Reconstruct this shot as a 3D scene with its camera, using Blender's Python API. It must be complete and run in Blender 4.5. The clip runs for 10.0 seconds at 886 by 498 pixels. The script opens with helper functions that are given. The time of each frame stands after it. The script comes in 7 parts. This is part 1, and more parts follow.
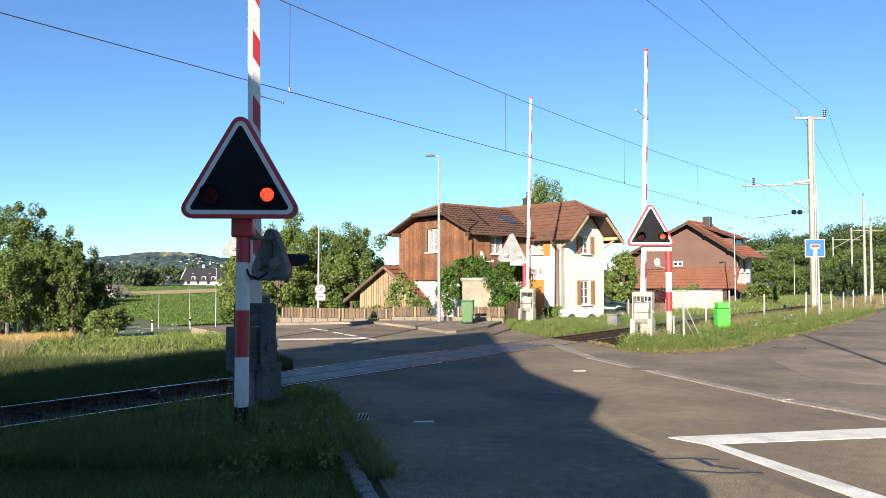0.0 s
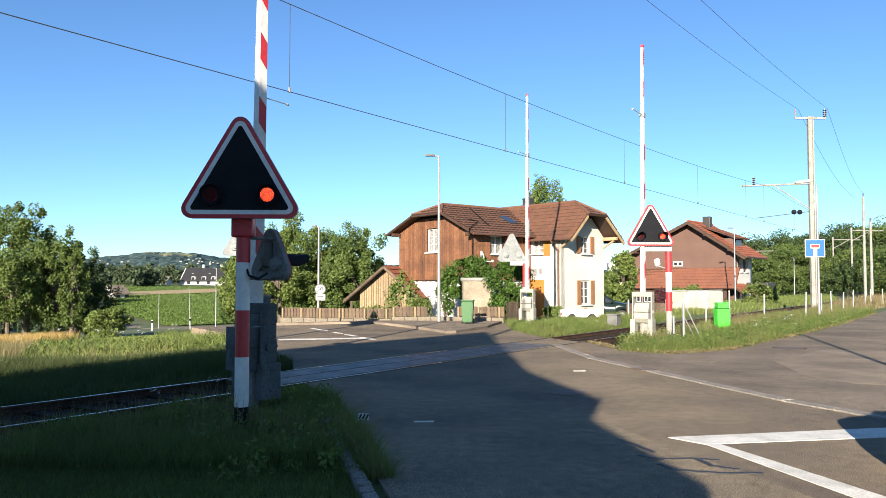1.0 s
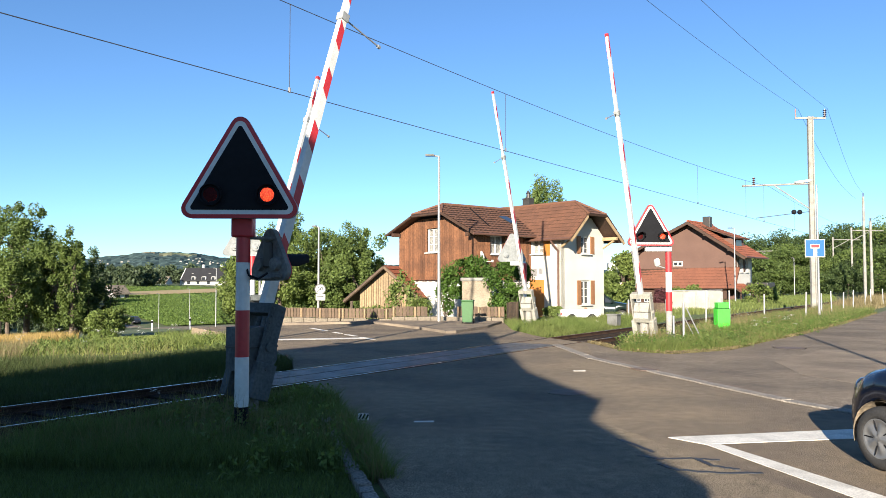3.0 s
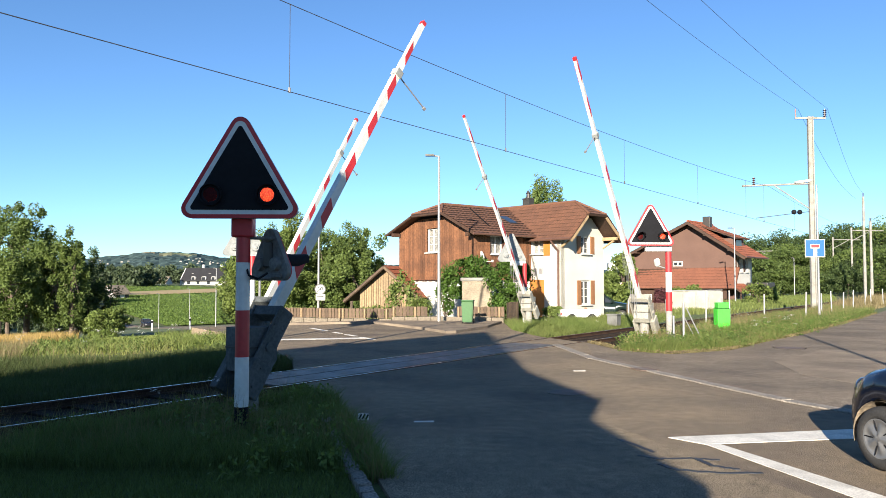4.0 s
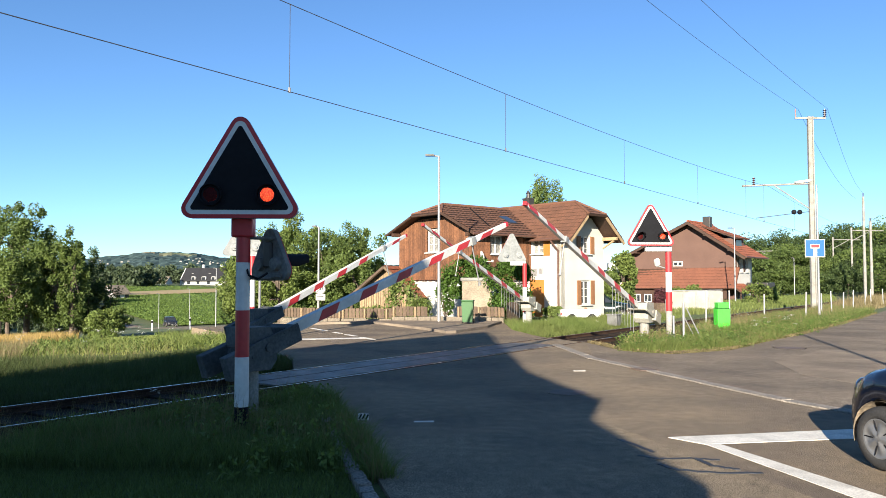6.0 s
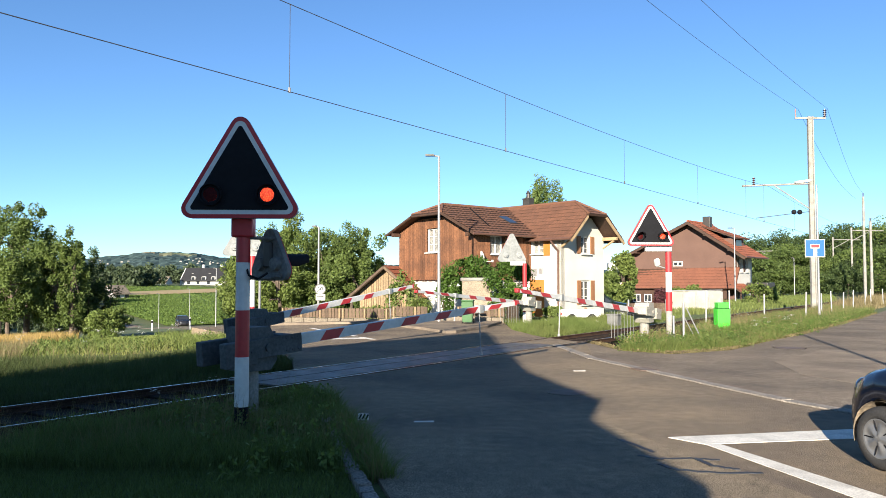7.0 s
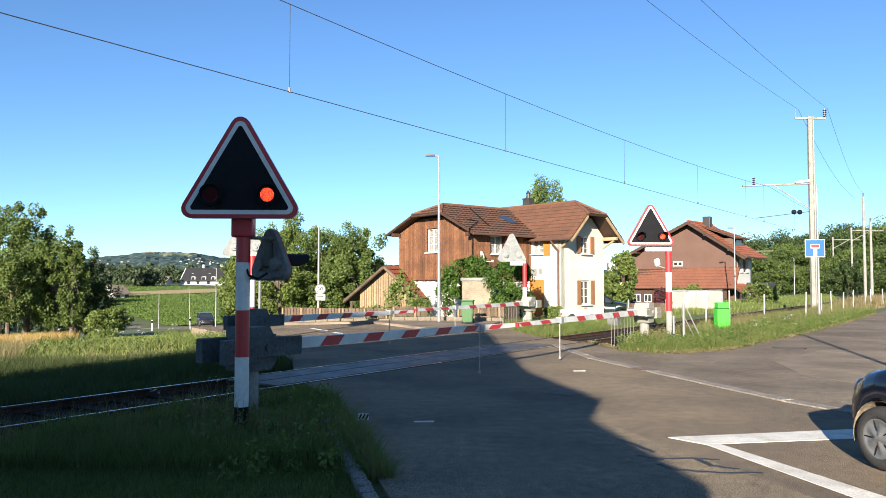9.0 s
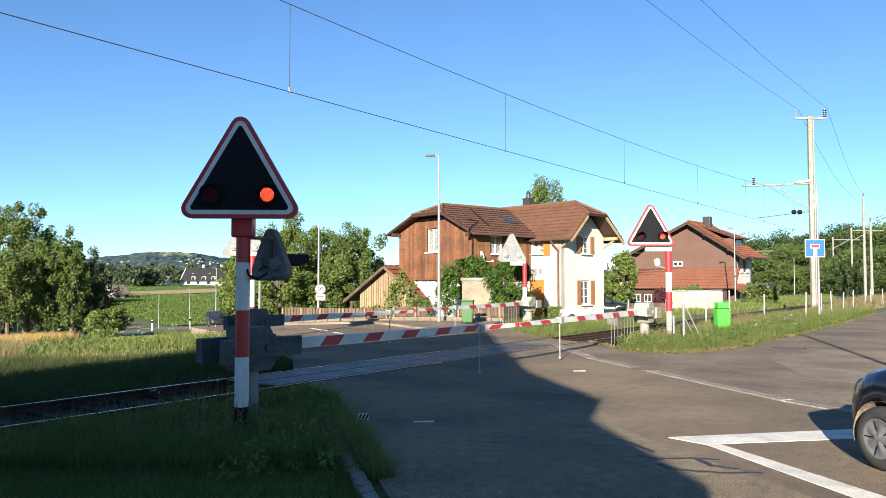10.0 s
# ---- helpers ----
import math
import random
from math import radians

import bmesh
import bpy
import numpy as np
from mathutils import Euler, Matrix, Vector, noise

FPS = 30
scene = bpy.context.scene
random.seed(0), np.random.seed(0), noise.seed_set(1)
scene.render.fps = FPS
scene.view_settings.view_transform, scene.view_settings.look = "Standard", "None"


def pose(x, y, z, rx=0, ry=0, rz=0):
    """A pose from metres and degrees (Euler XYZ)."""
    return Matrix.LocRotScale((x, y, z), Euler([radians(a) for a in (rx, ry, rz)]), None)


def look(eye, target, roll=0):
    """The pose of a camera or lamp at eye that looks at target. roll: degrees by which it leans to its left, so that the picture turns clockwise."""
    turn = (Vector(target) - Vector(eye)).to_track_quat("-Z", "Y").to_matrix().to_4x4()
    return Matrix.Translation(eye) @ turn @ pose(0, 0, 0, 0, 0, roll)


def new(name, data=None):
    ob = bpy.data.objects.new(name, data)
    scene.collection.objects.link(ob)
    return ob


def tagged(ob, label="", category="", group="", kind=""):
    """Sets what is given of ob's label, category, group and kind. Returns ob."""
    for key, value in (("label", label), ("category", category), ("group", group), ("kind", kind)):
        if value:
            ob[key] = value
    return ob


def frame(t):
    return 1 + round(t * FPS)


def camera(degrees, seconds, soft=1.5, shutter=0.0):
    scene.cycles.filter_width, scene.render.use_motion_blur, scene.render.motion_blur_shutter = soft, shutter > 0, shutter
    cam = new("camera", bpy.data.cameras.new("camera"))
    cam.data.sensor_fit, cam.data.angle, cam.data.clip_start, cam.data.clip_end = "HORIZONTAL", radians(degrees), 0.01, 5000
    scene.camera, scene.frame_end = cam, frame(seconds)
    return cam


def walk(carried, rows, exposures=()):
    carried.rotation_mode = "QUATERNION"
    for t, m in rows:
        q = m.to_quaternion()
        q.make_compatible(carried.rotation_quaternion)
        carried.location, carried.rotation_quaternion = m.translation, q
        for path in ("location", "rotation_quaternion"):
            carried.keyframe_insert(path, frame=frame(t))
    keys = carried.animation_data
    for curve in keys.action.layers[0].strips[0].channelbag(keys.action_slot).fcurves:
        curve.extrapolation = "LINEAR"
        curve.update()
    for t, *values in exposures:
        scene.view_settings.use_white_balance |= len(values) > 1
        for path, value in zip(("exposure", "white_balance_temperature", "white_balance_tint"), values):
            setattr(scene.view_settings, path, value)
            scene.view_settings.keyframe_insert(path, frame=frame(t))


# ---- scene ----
from mathutils import geometry

cam = camera(61.41, 10.0, soft=0.6)
EYE = (0.0, 0.0, 1.72)
STAND = look(EYE, (0.0, 100.0, 1.72 + 100 * 59 / 1320))
walk(cam, [(0.0, STAND), (10.0, STAND)])

# ---- light: low clear sun from behind, a little to the side ----
SUN_AZ, SUN_EL = radians(15.8), radians(16.5)
SUN_DIR = Vector((math.sin(SUN_AZ) * math.cos(SUN_EL), math.cos(SUN_AZ) * math.cos(SUN_EL), -math.sin(SUN_EL)))
world = bpy.data.worlds.new("sky")
scene.world = world
world.use_nodes = True
wn = world.node_tree.nodes
sky = wn.new("ShaderNodeTexSky")
sky.sky_type = "NISHITA"
sky.sun_disc = False
sky.sun_elevation = SUN_EL
sky.sun_rotation = math.pi + SUN_AZ
sky.altitude = 900
sky.air_density, sky.dust_density, sky.ozone_density = 0.9, 0.0, 3.0
wn["Background"].inputs[1].default_value = 0.060
tone = wn.new("ShaderNodeMix")
tone.data_type, tone.blend_type = "RGBA", "MULTIPLY"
tone.inputs[0].default_value = 1.0
tone.inputs[7].default_value = (0.80, 1.0, 1.16, 1)
world.node_tree.links.new(sky.outputs[0], tone.inputs[6])
world.node_tree.links.new(tone.outputs[2], wn["Background"].inputs[0])
sun_lamp = new("sun", bpy.data.lights.new("sun", "SUN"))
sun_lamp.data.energy = 5.0
sun_lamp.data.angle = radians(0.55)
sun_lamp.data.color = (1.0, 0.90, 0.76)
sun_lamp.matrix_basis = look((0, 0, 40), Vector((0, 0, 40)) + SUN_DIR)
scene.view_settings.exposure = 1.52


# ---- materials ----
DEPTH = 0.9  # all paints a little deeper


def mat(name, base, rough=0.8, vary=0.12, grain=30.0, stain=1.5, bump=0.3, metal=0.0, second=None, spot=0.0, emit=None, spec=0.5,
        rnd=0.0, island=0.0):
    """A surface with grain and stains at two scales; second: the colour of its stains; rnd, island: change of value from piece to piece."""
    m = bpy.data.materials.new(name)
    m.use_nodes = True
    nt = m.node_tree
    n, l = nt.nodes, nt.links
    b = n["Principled BSDF"]
    tc = n.new("ShaderNodeTexCoord")
    fine = n.new("ShaderNodeTexNoise")
    fine.inputs["Scale"].default_value = grain
    fine.inputs["Detail"].default_value = 5
    broad = n.new("ShaderNodeTexNoise")
    broad.inputs["Scale"].default_value = stain
    broad.inputs["Detail"].default_value = 4
    for t in (fine, broad):
        l.new(tc.outputs["Object"], t.inputs["Vector"])
    ramp = n.new("ShaderNodeMapRange")
    ramp.inputs[1].default_value, ramp.inputs[2].default_value = 0.38, 0.66
    l.new(broad.outputs[0], ramp.inputs[0])
    mix = n.new("ShaderNodeMix")
    mix.data_type = "RGBA"
    base = tuple(c * DEPTH for c in base)
    second = second and tuple(c * DEPTH for c in second)
    sec = second or tuple(c * (1 - 1.6 * vary) for c in base)
    mix.inputs[6].default_value = (*base, 1)
    mix.inputs[7].default_value = (*sec, 1)
    l.new(ramp.outputs[0], mix.inputs[0])
    val = n.new("ShaderNodeMapRange")
    val.inputs[1].default_value, val.inputs[2].default_value = 0.32, 0.68
    val.inputs[3].default_value, val.inputs[4].default_value = 1 - vary * 1.5, 1 + vary * 1.5
    l.new(fine.outputs[0], val.inputs[0])
    hsv = n.new("ShaderNodeHueSaturation")
    l.new(mix.outputs[2], hsv.inputs["Color"])
    middle = n.new("ShaderNodeTexNoise")
    middle.inputs["Scale"].default_value = math.sqrt(grain * stain)
    middle.inputs["Detail"].default_value = 3
    l.new(tc.outputs["Object"], middle.inputs["Vector"])
    mid = n.new("ShaderNodeMapRange")
    mid.inputs[1].default_value, mid.inputs[2].default_value = 0.3, 0.7
    mid.inputs[3].default_value, mid.inputs[4].default_value = 1 - vary * 0.3, 1 + vary * 0.3
    l.new(middle.outputs[0], mid.inputs[0])
    both = n.new("ShaderNodeMath")
    both.operation = "MULTIPLY"
    l.new(val.outputs[0], both.inputs[0])
    l.new(mid.outputs[0], both.inputs[1])
    out = both.outputs[0]
    for amount, src in ((rnd, "object"), (island, "island")):
        if amount:
            info = n.new("ShaderNodeObjectInfo" if src == "object" else "ShaderNodeNewGeometry")
            r = n.new("ShaderNodeMapRange")
            r.inputs[3].default_value, r.inputs[4].default_value = 1 - amount, 1 + amount
            l.new(info.outputs["Random" if src == "object" else "Random Per Island"], r.inputs[0])
            mul = n.new("ShaderNodeMath")
            mul.operation = "MULTIPLY"
            l.new(out, mul.inputs[0])
            l.new(r.outputs[0], mul.inputs[1])
            out = mul.outputs[0]
    l.new(out, hsv.inputs["Value"])
    l.new(hsv.outputs[0], b.inputs["Base Color"])
    b.inputs["Metallic"].default_value = metal
    b.inputs["Specular IOR Level"].default_value = spec
    rr = n.new("ShaderNodeMapRange")
    rr.inputs[3].default_value, rr.inputs[4].default_value = max(0.02, rough - 0.1), min(1, rough + 0.1)
    l.new(broad.outputs[0], rr.inputs[0])
    l.new(rr.outputs[0], b.inputs["Roughness"])
    if bump:
        bp = n.new("ShaderNodeBump")
        bp.inputs["Strength"].default_value = bump
        bp.inputs["Distance"].default_value = 0.01
        l.new(fine.outputs[0], bp.inputs["Height"])
        l.new(bp.outputs[0], b.inputs["Normal"])
    if emit:
        b.inputs["Emission Color"].default_value = (*emit[:3], 1)
        b.inputs["Emission Strength"].default_value = emit[3]
    return m


def leaf_mat(name, base, other, island=0.35):
    m = mat(name, base, 0.65, 0.1, 3.0, 0.35, 0, second=other, island=island, spec=0.25)
    n, l = m.node_tree.nodes, m.node_tree.links
    b = n["Principled BSDF"]
    tr = n.new("ShaderNodeBsdfTranslucent")
    tr.inputs[0].default_value = (base[0] * 1.6, base[1] * 1.7, base[2] * 0.8, 1)
    ms = n.new("ShaderNodeMixShader")
    ms.inputs[0].default_value = 0.22
    l.new(b.outputs[0], ms.inputs[1])
    l.new(tr.outputs[0], ms.inputs[2])
    l.new(ms.outputs[0], n["Material Output"].inputs[0])
    return m


M_ASPHALT = mat("asphalt", (0.285, 0.223, 0.15), 0.9, 0.5, 95, 0.5, 1.0, second=(0.185, 0.148, 0.112), spec=0.08)
M_ASPHALT_OLD = mat("worn_asphalt", (0.275, 0.222, 0.162), 0.9, 0.44, 95, 0.5, 1.0, second=(0.172, 0.14, 0.11), spec=0.08)
M_ASPHALT_PATCH = mat("pale_asphalt_patch", (0.32, 0.256, 0.185), 0.9, 0.26, 100, 0.8, 0.8, second=(0.205, 0.165, 0.127), spec=0.08)
M_ASPHALT_COARSE = mat("coarse_asphalt", (0.285, 0.226, 0.152), 0.95, 0.62, 85, 0.7, 1.0, second=(0.22, 0.178, 0.128), spec=0.08)
M_IRON = mat("rusty_iron", (0.15, 0.105, 0.08), 0.75, 0.2, 40, 3, 0.3)
M_TAR = mat("bitumen", (0.03, 0.03, 0.032), 0.6, 0.2, 60, 3, 0.3)
M_PAINT = mat("road_paint", (0.8, 0.76, 0.67), 0.75, 0.12, 60, 3, 0.3, second=(0.6, 0.57, 0.5))
M_KERB = mat("kerb_stone", (0.27, 0.235, 0.19), 0.9, 0.35, 40, 2, 0.8, second=(0.2, 0.175, 0.145))
M_SOIL = mat("grassy_ground", (0.075, 0.105, 0.026), 0.95, 0.3, 12, 0.25, 0.8, second=(0.1, 0.115, 0.035))
M_BALLAST = mat("ballast", (0.045, 0.031, 0.022), 0.95, 0.4, 40, 2, 1.0, second=(0.022, 0.016, 0.012), spec=0.1)
M_RAIL = mat("rail_steel", (0.075, 0.043, 0.028), 0.9, 0.25, 40, 3, 0.3, spec=0.15)
M_RAILTOP = mat("polished_rail", (0.42, 0.42, 0.43), 0.25, 0.05, 40, 3, 0.0, metal=1.0)
M_SLEEPER = mat("old_sleeper", (0.026, 0.019, 0.015), 0.95, 0.3, 30, 3, 0.5, spec=0.1)
M_PANEL = mat("crossing_rubber_panel", (0.1, 0.093, 0.085), 0.5, 0.25, 30, 2, 0.8, rnd=0.15)
M_WHITE = mat("white_coat", (0.7, 0.69, 0.65), 0.5, 0.05, 15, 2, 0.05, second=(0.58, 0.57, 0.52))
M_RED = mat("red_coat", (0.52, 0.025, 0.03), 0.42, 0.06, 15, 2, 0.05, second=(0.4, 0.03, 0.03))
M_BLACK = mat("black_coat", (0.009, 0.009, 0.011), 0.7, 0.1, 15, 2, 0.05, spec=0.15)
M_GREY = mat("grey_steel", (0.17, 0.17, 0.158), 0.75, 0.14, 25, 2.5, 0.15, second=(0.11, 0.11, 0.1), spec=0.25)
# darker coat for the two left-hand drives, pale one for the right-hand pair
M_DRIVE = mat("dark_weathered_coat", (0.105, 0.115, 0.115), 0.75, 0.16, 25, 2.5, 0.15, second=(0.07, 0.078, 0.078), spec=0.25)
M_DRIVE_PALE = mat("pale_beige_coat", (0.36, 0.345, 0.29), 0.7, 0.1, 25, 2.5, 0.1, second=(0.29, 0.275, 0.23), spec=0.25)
M_SIGNBACK = mat("bare_aluminium", (0.3, 0.31, 0.3), 0.65, 0.1, 12, 2, 0.05, second=(0.24, 0.25, 0.24), spec=0.3)
M_GALV = mat("galvanised_steel", (0.36, 0.36, 0.35), 0.5, 0.08, 20, 3, 0.05, metal=0.5)
M_CONCRETE = mat("concrete", (0.32, 0.305, 0.27), 0.9, 0.14, 30, 2, 0.4, second=(0.22, 0.21, 0.185))
M_CHIMNEY = mat("dark_sheet_metal", (0.06, 0.055, 0.05), 0.5, 0.1, 10, 2, 0.05, metal=0.3)
M_WIRE = mat("wire", (0.05, 0.05, 0.055), 0.5, 0.05, 10, 1, 0)
M_INSUL = mat("brown_insulator", (0.06, 0.025, 0.02), 0.3, 0.05, 10, 1, 0)


# ---- mesh tools ----
def part(name, bm, material, parent=None, label="", m=None, smooth=False):
    """One mesh object from a bmesh, under a thing or a part."""
    me = bpy.data.meshes.new(name)
    if smooth:
        for f in bm.faces:
            f.smooth = True
    bm.to_mesh(me)
    bm.free()
    for one in material if isinstance(material, (list, tuple)) else (material,):
        me.materials.append(one)
    ob = new(name, me)
    if parent:
        ob.parent = parent
    if m is not None:
        ob.matrix_basis = m
    if label:
        ob["label"] = label
    return ob


def again(ob, m, parent=None):
    """Another piece on the same mesh."""
    o = new(ob.name.split(".")[0], ob.data)
    o.parent = parent or ob.parent
    o.matrix_basis = m
    return o


def thing(name, m, label, category, group="", kind=""):
    ob = new(name)
    ob.empty_display_size = 0.2
    ob.matrix_basis = m
    return tagged(ob, label, category, group, kind)


def box(bm, c, s, m=None, bevel=0.0, mi=0):
    """A box of centre c and size s, moved by m."""
    g = bmesh.ops.create_cube(bm, size=1.0)
    vs = g["verts"]
    for v in vs:
        v.co = Vector((v.co.x * s[0] + c[0], v.co.y * s[1] + c[1], v.co.z * s[2] + c[2]))
    if m is not None:
        bmesh.ops.transform(bm, matrix=m, verts=vs)
    fs = {f for v in vs for f in v.link_faces}
    for f in fs:
        f.material_index = mi
    if bevel:
        es = list({e for f in fs for e in f.edges})
        bmesh.ops.bevel(bm, geom=es, offset=bevel, segments=2, profile=0.5, affect="EDGES", clamp_overlap=True)
    return bm


def rod(bm, a, b, r0, r1=None, seg=10, caps=True):
    """A round bar from a to b."""
    a, b = Vector(a), Vector(b)
    r1 = r0 if r1 is None else r1
    q = (b - a).to_track_quat("Z", "Y").to_matrix().to_4x4()
    bmesh.ops.create_cone(bm, cap_ends=caps, segments=seg, radius1=r0, radius2=r1, depth=(b - a).length,
                          matrix=Matrix.Translation((a + b) / 2) @ q)
    return bm


def slab(bm, pts, z0, z1, mi=0):
    """A prism over the plan points pts, from z0 to z1 (each a number or a function of x, y)."""
    h0 = z0 if callable(z0) else (lambda x, y: z0)
    h1 = z1 if callable(z1) else (lambda x, y: z1)
    lo = [bm.verts.new((x, y, h0(x, y))) for x, y in pts]
    hi = [bm.verts.new((x, y, h1(x, y))) for x, y in pts]
    area = sum(pts[i - 1][0] * pts[i][1] - pts[i][0] * pts[i - 1][1] for i in range(len(pts)))
    if area < 0:
        lo.reverse(), hi.reverse()
    fs = [bm.faces.new(hi), bm.faces.new(lo[::-1])]
    for i in range(len(pts)):
        fs.append(bm.faces.new((lo[i - 1], lo[i], hi[i], hi[i - 1])))
    for f in fs:
        f.material_index = mi
    return bm


def extrude_shape(bm, pts, m, depth, mi=0):
    """The outline pts, in the x z plane, made depth thick along y, moved by m."""
    lo = [bm.verts.new(m @ Vector((x, -depth / 2, z))) for x, z in pts]
    hi = [bm.verts.new(m @ Vector((x, depth / 2, z))) for x, z in pts]
    fs = [bm.faces.new(lo), bm.faces.new(hi[::-1])]
    for i in range(len(pts)):
        fs.append(bm.faces.new((lo[i], lo[i - 1], hi[i - 1], hi[i])))
    for f in fs:
        f.material_index = mi
    bmesh.ops.recalc_face_normals(bm, faces=fs)
    return bm


def ring_shape(bm, outer, inner, m, depth):
    """A frame between two outlines of as many points."""
    rows = [[bm.verts.new(m @ Vector((x, y, z))) for x, z in pts] for pts, y in
            ((outer, -depth / 2), (inner, -depth / 2), (inner, depth / 2), (outer, depth / 2))]
    k = len(outer)
    fs = []
    for a in range(4):
        r, s = rows[a], rows[(a + 1) % 4]
        for i in range(k):
            fs.append(bm.faces.new((r[i - 1], r[i], s[i], s[i - 1])))
    bmesh.ops.recalc_face_normals(bm, faces=fs)
    return bm


def tri_outline(w, r, seg=5):
    """A triangle, point up, of width w with corners of radius r; its base at z = 0."""
    h = w * 0.866
    pts = []
    inset = r / math.tan(radians(30))
    cs = [((-w / 2 + inset), r, 210), ((w / 2 - inset), r, 330), (0.0, h - 2 * r, 90)]
    for cx, cz, mid in cs:
        for i in range(seg + 1):
            a = radians(mid - 60 + 120 * i / seg)
            pts.append((cx + r * math.cos(a), cz + r * math.sin(a)))
    return pts


def smooth01(t):
    t = min(1.0, max(0.0, t))
    return t * t * (3 - 2 * t)


# ---- the lie of the land ----
TRACK_P, TRACK_U = Vector((-3.6, 12.4)), Vector((0.588, 0.809))
TRACK_N = Vector((-0.809, 0.588))
TRACK_AZ = -36.0


def beyond(x, y):
    """How far a place lies on the far side of the track."""
    return (Vector((x, y)) - TRACK_P).dot(TRACK_N)


def on_track(k, off=0.0, z=0.0):
    p = TRACK_P + TRACK_U * k + TRACK_N * off
    return Vector((p.x, p.y, z))


def land(x, y):
    s = beyond(x, y)
    z = 0.0
    if s > 8:
        z = -0.062 * (s - 8) if s < 118 else -6.82 + 0.041 * (min(s, 300) - 118)
        z *= smooth01((s - 8) / 12) * 0.25 + 0.75
    z -= 0.15 * smooth01((2.1 - abs(s)) / 0.45)
    d = math.hypot(x, y)
    if d > 900:
        az = math.degrees(math.atan2(x, y))
        ridge = 58 + 26 * math.exp(-((az + 19.5) / 4.5) ** 2) + 10 * noise.noise((az * 0.16, 3.1, 0)) + 4 * noise.noise((az * 0.8, 1, 0))
        ridge *= 0.55 + 0.45 * smooth01((8 - az) / 20)
        z += ridge * smooth01((d - 900) / 1700) - 12 * math.exp(-((d - 1100) / 300) ** 2)
    return z


def ground():
    """One sheet to the horizon, its rows laid along the track."""
    ss = [-900, -400, -200, -100, -50, -25, -12, -7, -4, -2.6, -2.1, -1.85, -1.65, 1.65, 1.85, 2.1, 2.6, 4, 6, 8, 10, 12, 15, 19, 24, 30, 37, 45, 55, 66, 80, 95, 110, 120, 130, 150, 175, 205, 240,
          280, 310, 350, 420, 540, 700, 850, 1000, 1150, 1300, 1450, 1600, 1800, 2000, 2200, 2400, 2700, 3200, 4400]
    ks = [0.0]
    while ks[-1] < 3600:
        ks.append(ks[-1] + 2.0 + 0.055 * ks[-1])
    ks = [-k for k in ks[:0:-1]] + ks
    bm = bmesh.new()
    rows = []
    for off in ss:
        row = []
        for k in ks:
            p = on_track(k, off)
            row.append(bm.verts.new((p.x, p.y, land(p.x, p.y) - 0.04)))
        rows.append(row)
    for a, b in zip(rows, rows[1:]):
        for i in range(len(ks) - 1):
            bm.faces.new((a[i], a[i + 1], b[i + 1], b[i]))
    return tagged(part("ground", bm, M_SOIL, smooth=True), "grassy fields falling to a valley with wooded hills", "ground", kind="structure")


def lawn_edge(y):
    """The middle of the kerb between the lawn and the road."""
    return float(np.interp(y, [0, 6.03, 7.66, 9.56, 11.8], [1.05, -0.58, -1.02, -1.5, -2.2]))


def plate(name, pts, z, material, label, category, thick=0.25):
    bm = bmesh.new()
    slab(bm, pts, z - thick, z)
    return tagged(part(name, bm, material), label, category, kind="structure")


def ribbon(bm, centre, width, lift, thick=0.06, step=3.0):
    """A strip along plan points, laid on the land."""
    pts = []
    for a, b in zip(centre, centre[1:]):
        a, b = Vector(a), Vector(b)
        k = max(1, int((b - a).length / step))
        pts += [a + (b - a) * i / k for i in range(k)]
    pts.append(Vector(centre[-1]))
    rows = []
    for i, p in enumerate(pts):
        t = (pts[min(i + 1, len(pts) - 1)] - pts[max(i - 1, 0)]).normalized()
        nrm = Vector((-t.y, t.x))
        l, r = p + nrm * width / 2, p - nrm * width / 2
        zl, zr = land(*l) + lift, land(*r) + lift
        rows.append([bm.verts.new(v) for v in ((l.x, l.y, zl - thick), (l.x, l.y, zl), (r.x, r.y, zr), (r.x, r.y, zr - thick))])
    for a, b in zip(rows, rows[1:]):
        for i in range(4):
            bm.faces.new((a[i - 1], b[i - 1], b[i], a[i]))
    bmesh.ops.recalc_face_normals(bm, faces=bm.faces[:])
    return bm


ground()
ROAD_LEFT = [(6.6, -20), (1.2, 0), (-0.42, 6.03), (-0.83, 7.66), (-1.28, 9.56), (-2.0, 11.8), (-2.75, 14.0), (-3.3, 16.4), (-4.6, 20.0), (-6.6, 24.3)]
ROAD_FAR = [(-9.6, 28.6), (-7.2, 29.6), (-5.0, 30.4), (-2.9, 31.9), (2.6, 31.4), (2.5, 27.2), (3.1, 23.6), (4.1, 21.4), (4.5, 18.8), (5.5, 17.9), (7.3, 19.0),
            (9.2, 21.5), (11.9, 24.8), (17.1, 31.7), (27.0, 45.6), (64, 95)]
plate("road", ROAD_LEFT + ROAD_FAR + [(69, 90), (40, 36), (26, 0), (14, -20)], 0.0, M_ASPHALT, "grey asphalt road over a level crossing, half in shade", "road")
bm = bmesh.new()
ribbon(bm, [(-5.0, 24.5), (-7.2, 29.0), (-10.5, 38), (-16, 55), (-27, 87), (-39, 110), (-54, 136), (-80, 160), (-130, 180)], 6.2, -0.012)
tagged(part("road", bm, M_ASPHALT_OLD), "narrow asphalt country road running downhill between meadows", "road", kind="structure")


